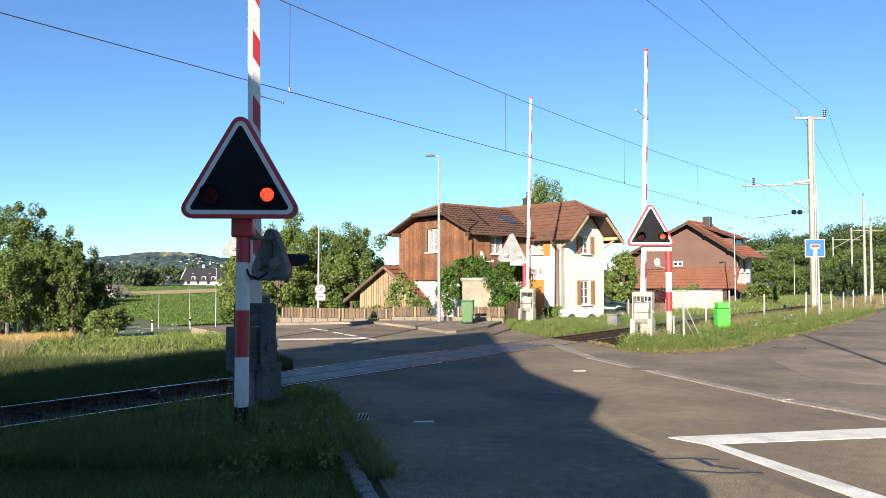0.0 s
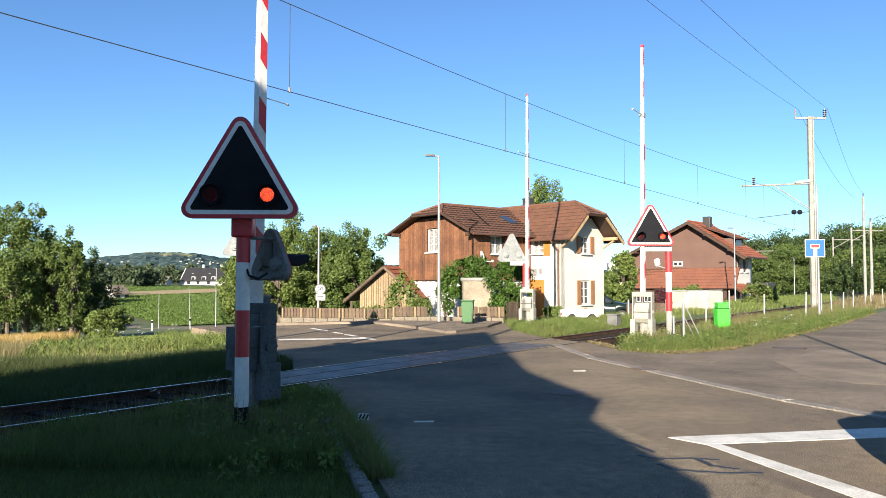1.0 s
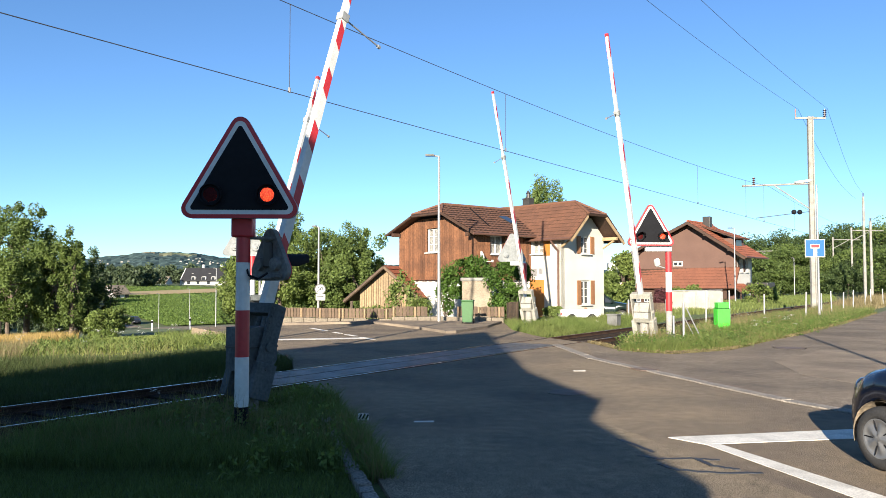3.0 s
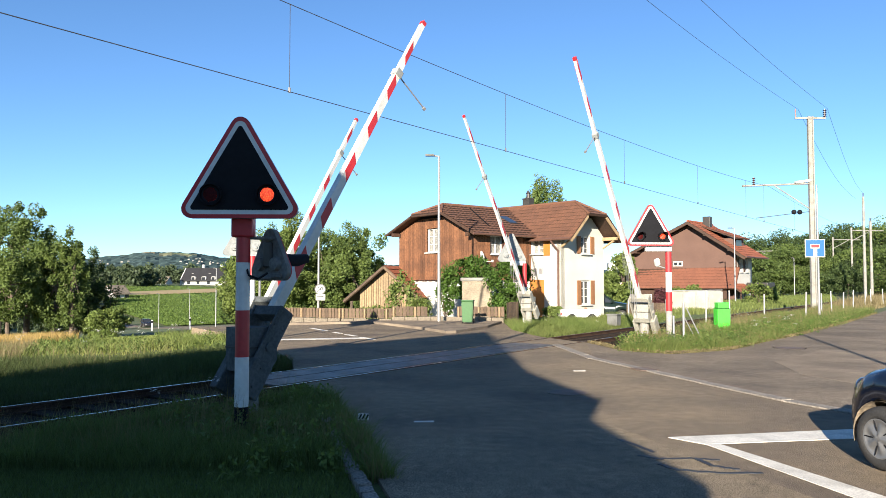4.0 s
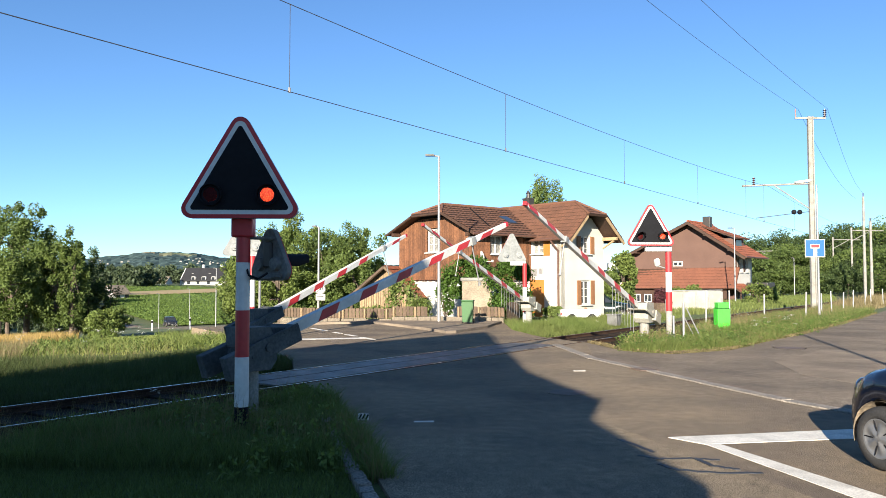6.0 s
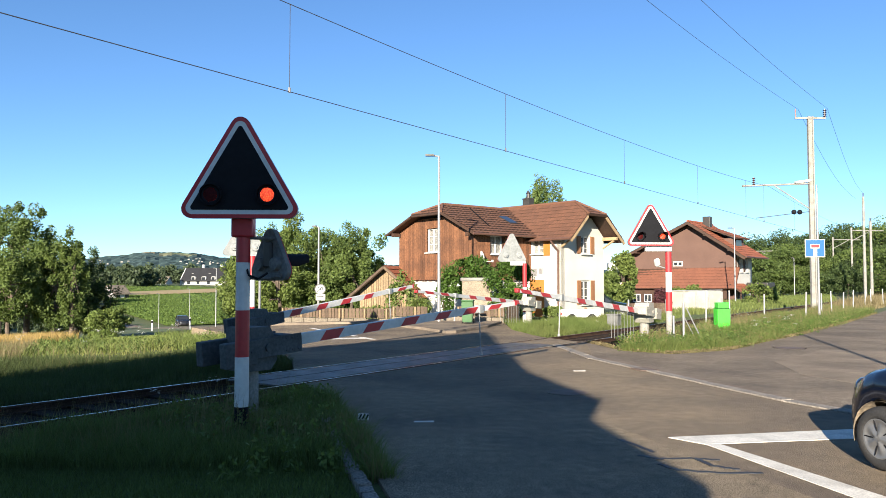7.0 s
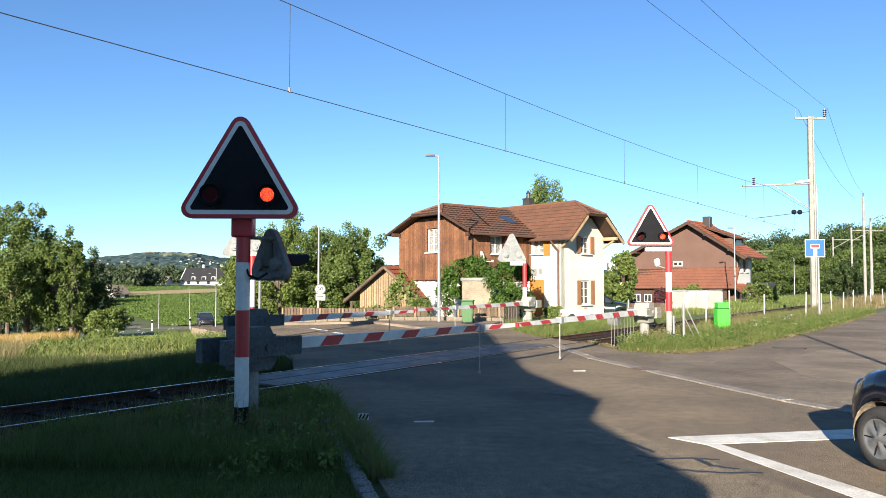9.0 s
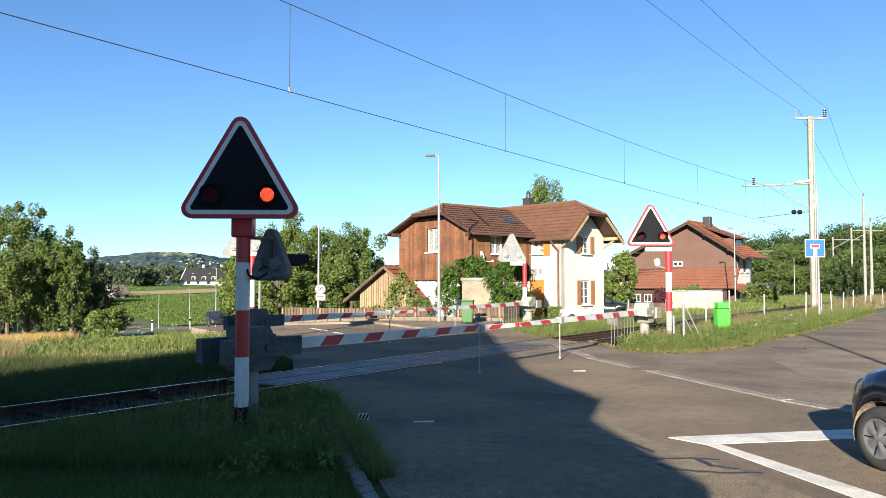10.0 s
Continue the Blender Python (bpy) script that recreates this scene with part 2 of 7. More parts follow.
# ---- the track ----
def track():
    def at(k):
        return Matrix.Translation(on_track(k)) @ pose(0, 0, 0, 0, 0, TRACK_AZ)
    # local: y along the track, x across
    for lo, hi in ((-34, 0.6), (10.6, 190)):
        bm = bmesh.new()
        prof = [(-1.75, -0.06), (-1.35, 0.0), (1.35, 0.0), (1.75, -0.06)]
        n = int((hi - lo) / 1.0)
        rows = []
        for i in range(n + 1):
            y = lo + (hi - lo) * i / n
            rows.append([bm.verts.new((x + random.uniform(-.05, .05), y, z + random.uniform(-0.012, 0.012))) for x, z in prof])
        for a, b in zip(rows, rows[1:]):
            for i in range(3):
                bm.faces.new((a[i], a[i + 1], b[i + 1], b[i]))
        o = part("ballast_bed", bm, M_BALLAST, m=at(0) @ pose(0, 0, -0.13))
        tagged(o, "brown track ballast between the rails", "ballast", kind="structure")
        ks = [lo + 0.3 + 0.62 * i for i in range(int((min(hi, 60) - lo) / 0.62))]
        bm = bmesh.new()
        box(bm, (0, 0, -0.01), (2.5, 0.24, 0.1), bevel=0.015)
        first = part("sleeper", bm, M_SLEEPER, o, m=pose(0, ks[0], 0))
        for k in ks[1:]:
            again(first, pose(0, k, 0), o)
    for side in (-1, 1):
        bm = bmesh.new()
        x = side * 0.7525
        box(bm, (x, 78, 0.015), (0.14, 224, 0.02))
        box(bm, (x, 78, 0.06), (0.02, 224, 0.09))
        box(bm, (x, 78, 0.105), (0.065, 224, 0.03), bevel=0.006)
        box(bm, (x, 78, 0.1215), (0.036, 224, 0.003), mi=1)
        tagged(part("rail", bm, (M_RAIL, M_RAILTOP), m=at(0) @ pose(0, 0, -0.108)), "brown steel rail with a polished running surface", "rail", "rails of the track", kind="structure")
    # the deck of the crossing
    deck = thing("crossing_deck", at(0), "dark rubber crossing panels laid between the rails", "crossing deck", kind="structure")
    bm = bmesh.new()
    box(bm, (0, 0, 0), (0.62, 0.88, 0.03), bevel=0.006)
    one = None
    for i in range(11):
        for x in (-0.34, 0.34):
            m = pose(x, 1.0 + 0.9 * i, 0.001)
            one = again(one, m) if one else part("panel", bm, M_PANEL, deck, m=m)


track()


# ---- crossing signals and barriers ----
M_LIT = mat("lit_red_lens", (0.6, 0.02, 0.01), 0.3, 0.3, 220, 60, 0.4, second=(0.5, 0.05, 0.02), emit=(1.0, 0.075, 0.02, 0.62))
nt = M_LIT.node_tree
facets = nt.nodes.new("ShaderNodeTexVoronoi")
facets.inputs["Scale"].default_value = 55
coord = nt.nodes.new("ShaderNodeTexCoord")
glow = nt.nodes.new("ShaderNodeMapRange")
glow.inputs[1].default_value, glow.inputs[2].default_value, glow.inputs[3].default_value, glow.inputs[4].default_value = 0.0, 0.6, 1.35, 0.22
nt.links.new(coord.outputs["Object"], facets.inputs["Vector"])
nt.links.new(facets.outputs["Distance"], glow.inputs[0])
nt.links.new(glow.outputs[0], nt.nodes["Principled BSDF"].inputs["Emission Strength"])
M_UNLIT = mat("unlit_red_lens", (0.06, 0.004, 0.004), 0.5, 0.3, 220, 60, 0.4, spec=0.1)
SWITCH = [0.3 + 0.5 * i for i in range(20)]
LENSES = []


def triangle_head(parent, w, hood, m):
    """A flashing triangle: black board, white and red border, two hooded lamps, a grey back. It faces -y."""
    k = w / 1.33
    head = part("signal_board", extrude_shape(bmesh.new(), tri_outline(w * 1.121, 0.11 * k), pose(0, 0, 0), 0.07), M_SIGNBACK, parent, "grey aluminium back", m)
    T = pose(0, -0.042, 0)
    part("red_border", ring_shape(bmesh.new(), tri_outline(w * 1.12, 0.11 * k), [(x, z + 0.045 * k) for x, z in tri_outline(w * 1.12 - 0.156 * k, 0.072 * k)], T, 0.013), M_RED, head, "red border")
    a = [(x, z + 0.045 * k) for x, z in tri_outline(w * 1.12 - 0.156 * k, 0.072 * k)]
    b = [(x, z + 0.095 * k) for x, z in tri_outline(w * 1.12 - 0.329 * k, 0.03 * k)]
    part("white_border", ring_shape(bmesh.new(), a, b, T, 0.011), M_WHITE, head, "white reflective border")
    bm = extrude_shape(bmesh.new(), b, T, 0.016)
    for sx in (-1, 1):
        for dx, dz in ((-.145, -.06), (.145, -.06), (0, -.14)):
            rod(bm, ((sx * 0.322 + dx) * k, -0.053, (0.268 + dz) * k), ((sx * 0.322 + dx) * k, -0.058, (0.268 + dz) * k), 0.006 * k, seg=6)
    part("black_panel", bm, M_BLACK, head, "black panel")
    part("back_rib", box(bmesh.new(), (0, 0.05, 0.52 * k), (0.24 * k, 0.03, 0.9 * k), bevel=0.01), M_SIGNBACK, head, "grey stiffening rib")
    for sx in (-1, 1):
        bm = bmesh.new()
        # round lamp collar, open at the front, with a peak above
        seg = 20
        prof = []
        for i in range(seg):
            a0 = 2 * math.pi * i / seg
            up = max(0.0, math.sin(a0) + 0.35)
            prof.append((a0, 0.05 + hood * min(1.0, up)))
        ri, ro = 0.115 * k, 0.128 * k
        rings = []
        for r, front in ((ro, False), (ro, True), (ri, True), (ri, False)):
            rings.append([bm.verts.new((sx * 0.322 * k + r * math.cos(a0), -0.05 - (ln if front else 0), 0.268 * k + r * math.sin(a0))) for a0, ln in prof])
        for p, q in zip(rings, rings[1:]):
            for i in range(seg):
                bm.faces.new((p[i - 1], p[i], q[i], q[i - 1]))
        bmesh.ops.recalc_face_normals(bm, faces=bm.faces[:])
        ring_shape(bm, [(sx * 0.322 * k + 0.116 * k * math.cos(q), 0.268 * k + 0.116 * k * math.sin(q)) for q in np.linspace(0, 2 * math.pi, 24, endpoint=False)],
                   [(sx * 0.322 * k + 0.0803 * k * math.cos(q), 0.268 * k + 0.0803 * k * math.sin(q)) for q in np.linspace(0, 2 * math.pi, 24, endpoint=False)], pose(0, -0.085, 0), 0.012)
        part("lamp_hood", bm, M_BLACK, head, "black lamp hood", smooth=True)
        # the lens has a lit and an unlit face and turns about the upright
        bm = bmesh.new()
        r = 0.08 * k
        for face, mi in ((-1, 0), (1, 1)):
            rows = []
            for j in range(5):
                rr = r * (1 - j / 5)
                y = face * (0.004 + 0.012 * (j / 5) ** 0.7)
                rows.append([bm.verts.new((rr * math.cos(2 * math.pi * i / 20), y, rr * math.sin(2 * math.pi * i / 20))) for i in range(20)])
            tip = bm.verts.new((0, face * 0.017, 0))
            fs = []
            for p, q in zip(rows, rows[1:]):
                for i in range(20):
                    fs.append(bm.faces.new((p[i - 1], p[i], q[i], q[i - 1])))
            for i in range(20):
                fs.append(bm.faces.new((rows[-1][i - 1], rows[-1][i], tip)))
            for f in fs:
                f.material_index = mi
        bmesh.ops.recalc_face_normals(bm, faces=bm.faces[:])
        at = pose(sx * 0.322 * k, -0.085, 0.268 * k)
        lens = part("lens", bm, (M_LIT, M_UNLIT), head, "red signal lens", at, smooth=True)
        LENSES.append((lens, at, sx))
        bm = bmesh.new()
        rod(bm, (sx * 0.322 * k, 0.03, 0.268 * k), (sx * 0.322 * k, 0.1, 0.268 * k), 0.12 * k, 0.1 * k, 16)
        rod(bm, (sx * 0.322 * k, 0.1, 0.268 * k), (sx * 0.322 * k, 0.13, 0.268 * k), 0.05 * k, 0.04 * k, 10)
        part("lamp_back", bm, M_SIGNBACK, head, "grey lamp housing")
    return head


def banded_post(parent, r, bands, seg=20):
    """A round post of red and white lengths; bands: (z0, z1, material)."""
    for z0, z1, mt in bands:
        part("post_band", rod(bmesh.new(), (0, 0, z0), (0, 0, z1), r, seg=seg), mt, parent, {"red_coat": "red band", "white_coat": "white band", "concrete": "grey foot", "black_coat": "black foot"}[mt.name], smooth=False)


def signal(x, y, face, w, r, bands, z_head, hood, label, off=0.0, bracket=False):
    s = thing("crossing_signal", pose(x, y, 0, 0, 0, face), label, "signal", "flashing signals of the crossing")
    banded_post(s, r, bands)
    top = bands[-1][1]
    if bracket:
        bm = bmesh.new()
        box(bm, (off * 0.55, -0.06, z_head - 0.07), (abs(off) * 0.75 + 0.32, 0.14, 0.17), bevel=0.02)
        part("bracket", bm, M_WHITE, s, "white bracket box")
    triangle_head(s, w, hood, pose(off, -r - 0.09, z_head))
    return s


def near_signal():
    s = signal(-2.358, 8.8, 2, 1.335, 0.082, [(-0.1, 0.27, M_BLACK), (0.27, 0.847, M_WHITE), (0.847, 1.393, M_RED), (1.393, 1.953, M_WHITE), (1.953, 2.42, M_RED)], 2.46, 0.02,
               "banded post with a dark flashing warning triangle beside the track")
    bm = bmesh.new()
    box(bm, (0, -0.0, 2.385), (0.25, 0.2, 0.27), bevel=0.02)
    part("junction_box", bm, M_RED, s, "red box under the triangle")
    bm = bmesh.new()
    rod(bm, (0.06, 0, 2.245), (0.42, 0.15, 2.245), 0.02)
    part("bracket", bm, M_GREY, s, "grey tube bracket")
    part("bracket", rod(bmesh.new(), (0.06, 0, 1.77), (0.42, 0.15, 1.77), 0.02), M_GREY, s, "grey tube bracket")
    bm = bmesh.new()
    pts = [(0.02, 0, 1.95), (0.09, -0.09, 1.8), (0.2, -0.1, 1.76), (0.3, -0.06, 1.83)]
    for a, b in zip(pts, pts[1:]):
        rod(bm, a, b, 0.013, seg=8)
    part("cable", bm, M_BLACK, s, "black cable loop")
    return s


def side_signal():
    """A second triangle on the same post, turned to the side road."""
    s = thing("crossing_signal", pose(-2.075, 9.0, 1.74, 0, 0, 141), "grey back of a small flashing triangle turned to the side", "signal", "flashing signals of the crossing")
    out = tri_outline(0.86, 0.12, 8)
    # this board takes the darker grey steel, not the aluminium of the other heads
    part("signal_board", extrude_shape(bmesh.new(), out, pose(0, 0, 0), 0.06), M_GREY, s, "plain darker grey back")
    part("red_border", ring_shape(bmesh.new(), out, [(x * 0.86, z * 0.86 + 0.05) for x, z in out], pose(0, -0.036, 0), 0.012), M_RED, s, "red border")
    part("black_panel", extrude_shape(bmesh.new(), [(x * 0.84, z * 0.84 + 0.055) for x, z in out], pose(0, -0.034, 0), 0.01), M_BLACK, s, "black panel")
    for sx in (-1, 1):
        bm = bmesh.new()
        rings = []
        for y, r in ((-0.03, 0.105), (-0.2, 0.1), (-0.4, 0.07)):
            rings.append([bm.verts.new((sx * 0.17 + r * math.cos(q), y, 0.22 + r * math.sin(q) + (0.04 if y < -0.3 else 0))) for q in np.linspace(-0.5, math.pi + 0.5, 16)])
        for p, q in zip(rings, rings[1:]):
            for i in range(15):
                bm.faces.new((p[i], p[i + 1], q[i + 1], q[i]))
        part("lamp_hood", bm, M_BLACK, s, "black lamp hood", smooth=True)
        part("lens", rod(bmesh.new(), (sx * 0.17, -0.03, 0.22), (sx * 0.17, -0.05, 0.22), 0.08, 0.07, 16), M_UNLIT, s, "red signal lens")
    bm = bmesh.new()
    box(bm, (0.0, 0.045, 0.31), (0.15, 0.05, 0.3), bevel=0.015)
    part("terminal_box", bm, M_CHIMNEY, s, "dark terminal box")
    bm = bmesh.new()
    rod(bm, (-0.15, 0.03, 0.2), (-0.15, 0.09, 0.2), 0.085, 0.075, 16)
    rod(bm, (0.15, 0.03, 0.2), (0.15, 0.09, 0.2), 0.085, 0.075, 16)
    part("lamp_back", bm, M_GREY, s, "grey lamp housings")
    for z, w in ((0.06, 0.5), (0.5, 0.14)):
        part("clamp", box(bmesh.new(), (0, 0.05, z), (w, 0.04, 0.05), bevel=0.01), M_GREY, s, "grey clamp rail")


HANGERS = []


def barrier(x, y, az, length, grille, bands, joint, shell, label):
    """A barrier: x runs along the closed arm. grille: rods hang from the arm; bands: the middles of its red stripes."""
    b = thing("barrier", pose(x, y, 0, 0, 0, 90 - az), label, "barrier", "barriers of the crossing")
    bm = bmesh.new()
    rod(bm, (-0.1, 0, -0.3), (-0.1, 0, 0.62), 0.14, 0.13, 18)
    part("pillar", bm, M_CONCRETE, b, "concrete pillar")
    bm = bmesh.new()
    extrude_shape(bm, [(-0.3, 0.58), (0.1, 0.58), (0.2, 0.7), (0.2, 0.94), (0.08, 1.14), (-0.3, 1.14)], Matrix.Identity(4), 0.42)
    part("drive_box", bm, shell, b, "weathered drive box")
    part("box_seam", box(bmesh.new(), (-0.05, 0, 0.88), (0.52, 0.43, 0.02)), M_CHIMNEY, b, "dark seam of the box")
    # the arm: everything that turns about the pivot, built lying level
    bm = bmesh.new()

    def taper(x0, x1, h0, h1, d0, d1):
        v = [bm.verts.new((xx, sy * dd / 2, sz * hh / 2)) for xx, hh, dd in ((x0, h0, d0), (x1, h1, d1)) for sy, sz in ((-1, -1), (1, -1), (1, 1), (-1, 1))]
        for i in range(4):
            bm.faces.new((v[i], v[(i + 1) % 4], v[4 + (i + 1) % 4], v[4 + i]))
        bm.faces.new(v[3::-1]), bm.faces.new(v[4:])
    taper(0.5, joint, 0.15, 0.11, 0.12, 0.095)
    taper(joint, length, 0.095, 0.078, 0.08, 0.07)
    bmesh.ops.recalc_face_normals(bm, faces=bm.faces[:])
    pivot = pose(0, 0, 0.88)
    arm = part("arm", bm, M_WHITE, b, "white arm with red slanting stripes", pivot)
    bm = bmesh.new()
    for sy in (-1, 1):
        box(bm, (0.13, sy * 0.27, 0.0), (0.86, 0.03, 0.25), bevel=0.008)
        rod(bm, (0.0, sy * 0.28, 0), (0.0, sy * 0.31, 0), 0.055, seg=14)
        for xx in (-0.2, 0.3, 0.4, 0.5):
            for zz in (-0.08, 0.08):
                rod(bm, (xx, sy * 0.285, zz), (xx, sy * 0.298, zz), 0.014, seg=6)
    box(bm, (0.5, 0, 0), (0.14, 0.56, 0.2), bevel=0.01)
    part("yoke", bm, shell, arm, "bolted yoke plates")
    for sy in (-1, 1):
        bm = bmesh.new()
        box(bm, (-0.44, sy * 0.25, -0.03), (0.47, 0.14, 0.31), bevel=0.012)
        for i in (-1, 1):
            rod(bm, (-0.42 + 0.13 * i, sy * 0.31, -0.02), (-0.42 + 0.13 * i, sy * 0.335, -0.02), 0.02, seg=6)
        part("counterweight", bm, shell, arm, "steel counterweight")
    # stripes on the two side faces
    wid, sl = 0.37 * length / 6.5, 0.13
    for mid in bands:
        k = (mid - 0.5) / (joint - 0.5)
        hh, dd = (0.15 - 0.04 * k, 0.12 - 0.025 * k) if mid < joint else (0.086, 0.078)
        for sy in (-1, 1):
            bm = bmesh.new()
            extrude_shape(bm, [(-wid / 2 - sl / 2, -hh / 2 + 0.004), (wid / 2 - sl / 2, -hh / 2 + 0.004), (wid / 2 + sl / 2, hh / 2 - 0.004), (-wid / 2 + sl / 2, hh / 2 - 0.004)],
                          pose(mid, sy * dd / 2, 0), 0.008)
            part("stripe", bm, M_RED, arm, "red stripe")
    bm = bmesh.new()
    box(bm, (length - 0.03, 0, 0), (0.08, 0.082, 0.084), bevel=0.004)
    part("tip", bm, M_RED, arm, "red tip")
    bm = bmesh.new()
    box(bm, (joint, 0, 0.0), (0.13, 0.14, 0.15), bevel=0.01)
    part("joint_sleeve", bm, M_SIGNBACK, arm, "grey joint sleeve")
    bm = bmesh.new()
    rod(bm, (joint, 0, -0.05), (joint, 0, -0.82), 0.012, seg=8)
    rod(bm, (joint, 0, -0.8), (joint, 0, -0.85), 0.03, seg=10)
    part("support_leg", bm, M_GALV, arm, "thin hanging support leg")
    if grille:
        for i in range(8):
            at = pose(0.85 + 0.24 * i, 0, -0.07)
            bm = bmesh.new()
            rod(bm, (0, 0, 0), (0, 0, -0.74), 0.006, seg=6)
            rod(bm, (0, -0.03, 0), (0, 0.03, 0), 0.01, seg=6)
            HANGERS.append((part("hanging_rod", bm, M_GALV, arm, "thin grey hanging rod", at), at))
    return arm


near_signal()
side_signal()
ARMS = [
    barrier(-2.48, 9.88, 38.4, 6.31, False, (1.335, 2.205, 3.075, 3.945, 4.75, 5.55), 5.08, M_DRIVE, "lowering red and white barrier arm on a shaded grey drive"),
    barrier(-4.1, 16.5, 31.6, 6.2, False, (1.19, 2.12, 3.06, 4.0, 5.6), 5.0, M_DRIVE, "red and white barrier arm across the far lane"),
    barrier(3.4, 30.0, 210.0, 8.48, True, (1.2, 2.43, 3.65, 4.82, 6.75, 7.7), 6.0, M_DRIVE_PALE, "red and white barrier on a pale drive by the house"),
    barrier(5.7, 21.3, 213.3, 7.75, True, (1.19, 2.31, 3.46, 4.58, 6.47, 7.4), 5.68, M_DRIVE_PALE, "red and white barrier on a pale drive in the verge"),
]
# far signals: two seen from behind, one from the front
signal(6.5, 21.5, 3, 1.33, 0.088, [(-0.1, 0.9, M_CONCRETE), (0.9, 1.443, M_RED), (1.443, 2.01, M_WHITE), (2.01, 2.64, M_RED)], 2.76, 0.2,
       "flashing warning triangle with red border on a banded post", off=-0.58, bracket=True)
signal(3.35, 30.6, 205, 1.3, 0.088, [(-0.1, 0.5, M_WHITE), (0.5, 1.0, M_RED), (1.0, 1.52, M_WHITE), (1.52, 2.5, M_RED)], 2.56, 0.2,
       "grey back of a warning triangle on a banded post", off=0.5, bracket=True)
signal(-5.62, 22.0, 205, 1.25, 0.085, [(-0.1, 0.5, M_WHITE), (0.5, 1.0, M_RED), (1.0, 1.9, M_WHITE), (1.9, 2.5, M_RED)], 2.5, 0.2,
       "pale back of a warning triangle behind the near post", off=0.2, bracket=True)


# ---- houses ----
M_TILE = mat("brown_roof_tile", (0.15, 0.066, 0.036), 0.8, 0.12, 18, 0.9, 0.3, second=(0.125, 0.056, 0.032), island=0.11)
# dark colour of the tile lips: paints the shade line under each row
M_TILE_GAP_SHADE = mat("mossy_tile_edge", (0.05, 0.026, 0.018), 0.9, 0.2, 20, 2, 0.2)
M_TILE_RED = mat("red_roof_tile", (0.33, 0.1, 0.045), 0.8, 0.12, 18, 0.8, 0.3, second=(0.27, 0.085, 0.04), island=0.09)
M_TILE_LEAN = mat("brown_red_tile", (0.2, 0.075, 0.042), 0.8, 0.12, 18, 0.8, 0.3, second=(0.18, 0.068, 0.04), island=0.06)
M_BOARD = mat("weathered_boards", (0.2, 0.085, 0.038), 0.8, 0.2, 14, 1.0, 0.3, second=(0.12, 0.052, 0.025), island=0.25)
M_PALEBOARD = mat("pale_boards", (0.25, 0.178, 0.1), 0.85, 0.15, 14, 1.0, 0.3, second=(0.28, 0.19, 0.1), island=0.15)
M_PLASTER = mat("white_plaster", (0.62, 0.59, 0.51), 0.9, 0.05, 40, 0.6, 0.25, second=(0.55, 0.52, 0.44))
M_PLASTER_GREY = mat("grey_white_plaster", (0.55, 0.54, 0.5), 0.9, 0.06, 40, 0.8, 0.25)
M_BROWNWALL = mat("brown_cladding", (0.13, 0.072, 0.053), 0.85, 0.08, 25, 0.7, 0.2, second=(0.115, 0.064, 0.048))
M_DARKWOOD = mat("dark_timber", (0.07, 0.035, 0.02), 0.7, 0.2, 15, 2, 0.2)
M_BEAM = mat("new_timber", (0.4, 0.28, 0.15), 0.6, 0.12, 20, 3, 0.2)
M_SHUTTER = mat("orange_shutter", (0.45, 0.17, 0.03), 0.6, 0.1, 20, 3, 0.1, rnd=0.1)
M_SHUTTER_BROWN = mat("brown_shutter", (0.3, 0.14, 0.06), 0.65, 0.1, 20, 3, 0.1)
M_FRAME = mat("window_frame", (0.6, 0.59, 0.55), 0.5, 0.05, 20, 3, 0.05)
M_CURTAIN = mat("net_curtain", (0.3, 0.29, 0.26), 0.9, 0.3, 30, 6, 0.1)
M_GLASS = mat("window_glass", (0.03, 0.035, 0.04), 0.06, 0.05, 3, 1, 0.0, spec=0.6)
M_PEBBLE = mat("pebble_dash", (0.3, 0.25, 0.18), 0.95, 0.4, 30, 1.5, 1.0, second=(0.22, 0.18, 0.13))
M_WALLSTONE = mat("old_wall", (0.22, 0.18, 0.13), 0.95, 0.25, 22, 1.2, 0.7, second=(0.14, 0.12, 0.09))
M_PANELWALL = mat("pale_concrete_panel", (0.4, 0.37, 0.3), 0.9, 0.1, 25, 1.2, 0.3, second=(0.31, 0.285, 0.23), rnd=0.06)
M_FENCE = mat("brown_fence_board", (0.125, 0.083, 0.052), 0.85, 0.2, 14, 2, 0.3, rnd=0.28)
M_PIPE = mat("brown_pipe", (0.12, 0.06, 0.04), 0.5, 0.1, 10, 2, 0.05)


def frame3(o, deg):
    """A frame of its own: origin on the ground, x turned by deg."""
    return pose(o[0], o[1], 0, 0, 0, deg)


def pierced(bm, length, z0, z1, holes, thick):
    """A wall along x from 0, its outer face at y = 0, with rectangular holes (x0, x1, z0, z1)."""
    xs = sorted({0.0, length, *[h[0] for h in holes], *[h[1] for h in holes]})
    zs = sorted({z0, z1, *[h[2] for h in holes], *[h[3] for h in holes]})
    for xa, xb in zip(xs, xs[1:]):
        for za, zb in zip(zs, zs[1:]):
            cx, cz = (xa + xb) / 2, (za + zb) / 2
            if not any(h[0] < cx < h[1] and h[2] < cz < h[3] for h in holes):
                box(bm, (cx, thick / 2, cz), (xb - xa, thick, zb - za))
    bmesh.ops.remove_doubles(bm, verts=bm.verts[:], dist=0.0005)
    seen, dead = {}, []
    for f in bm.faces:
        key = tuple(round(c, 3) for c in f.calc_center_median())
        if key in seen:
            dead += [f, seen[key]]
        seen[key] = f
    bmesh.ops.delete(bm, geom=list(set(dead)), context="FACES")
    return bm


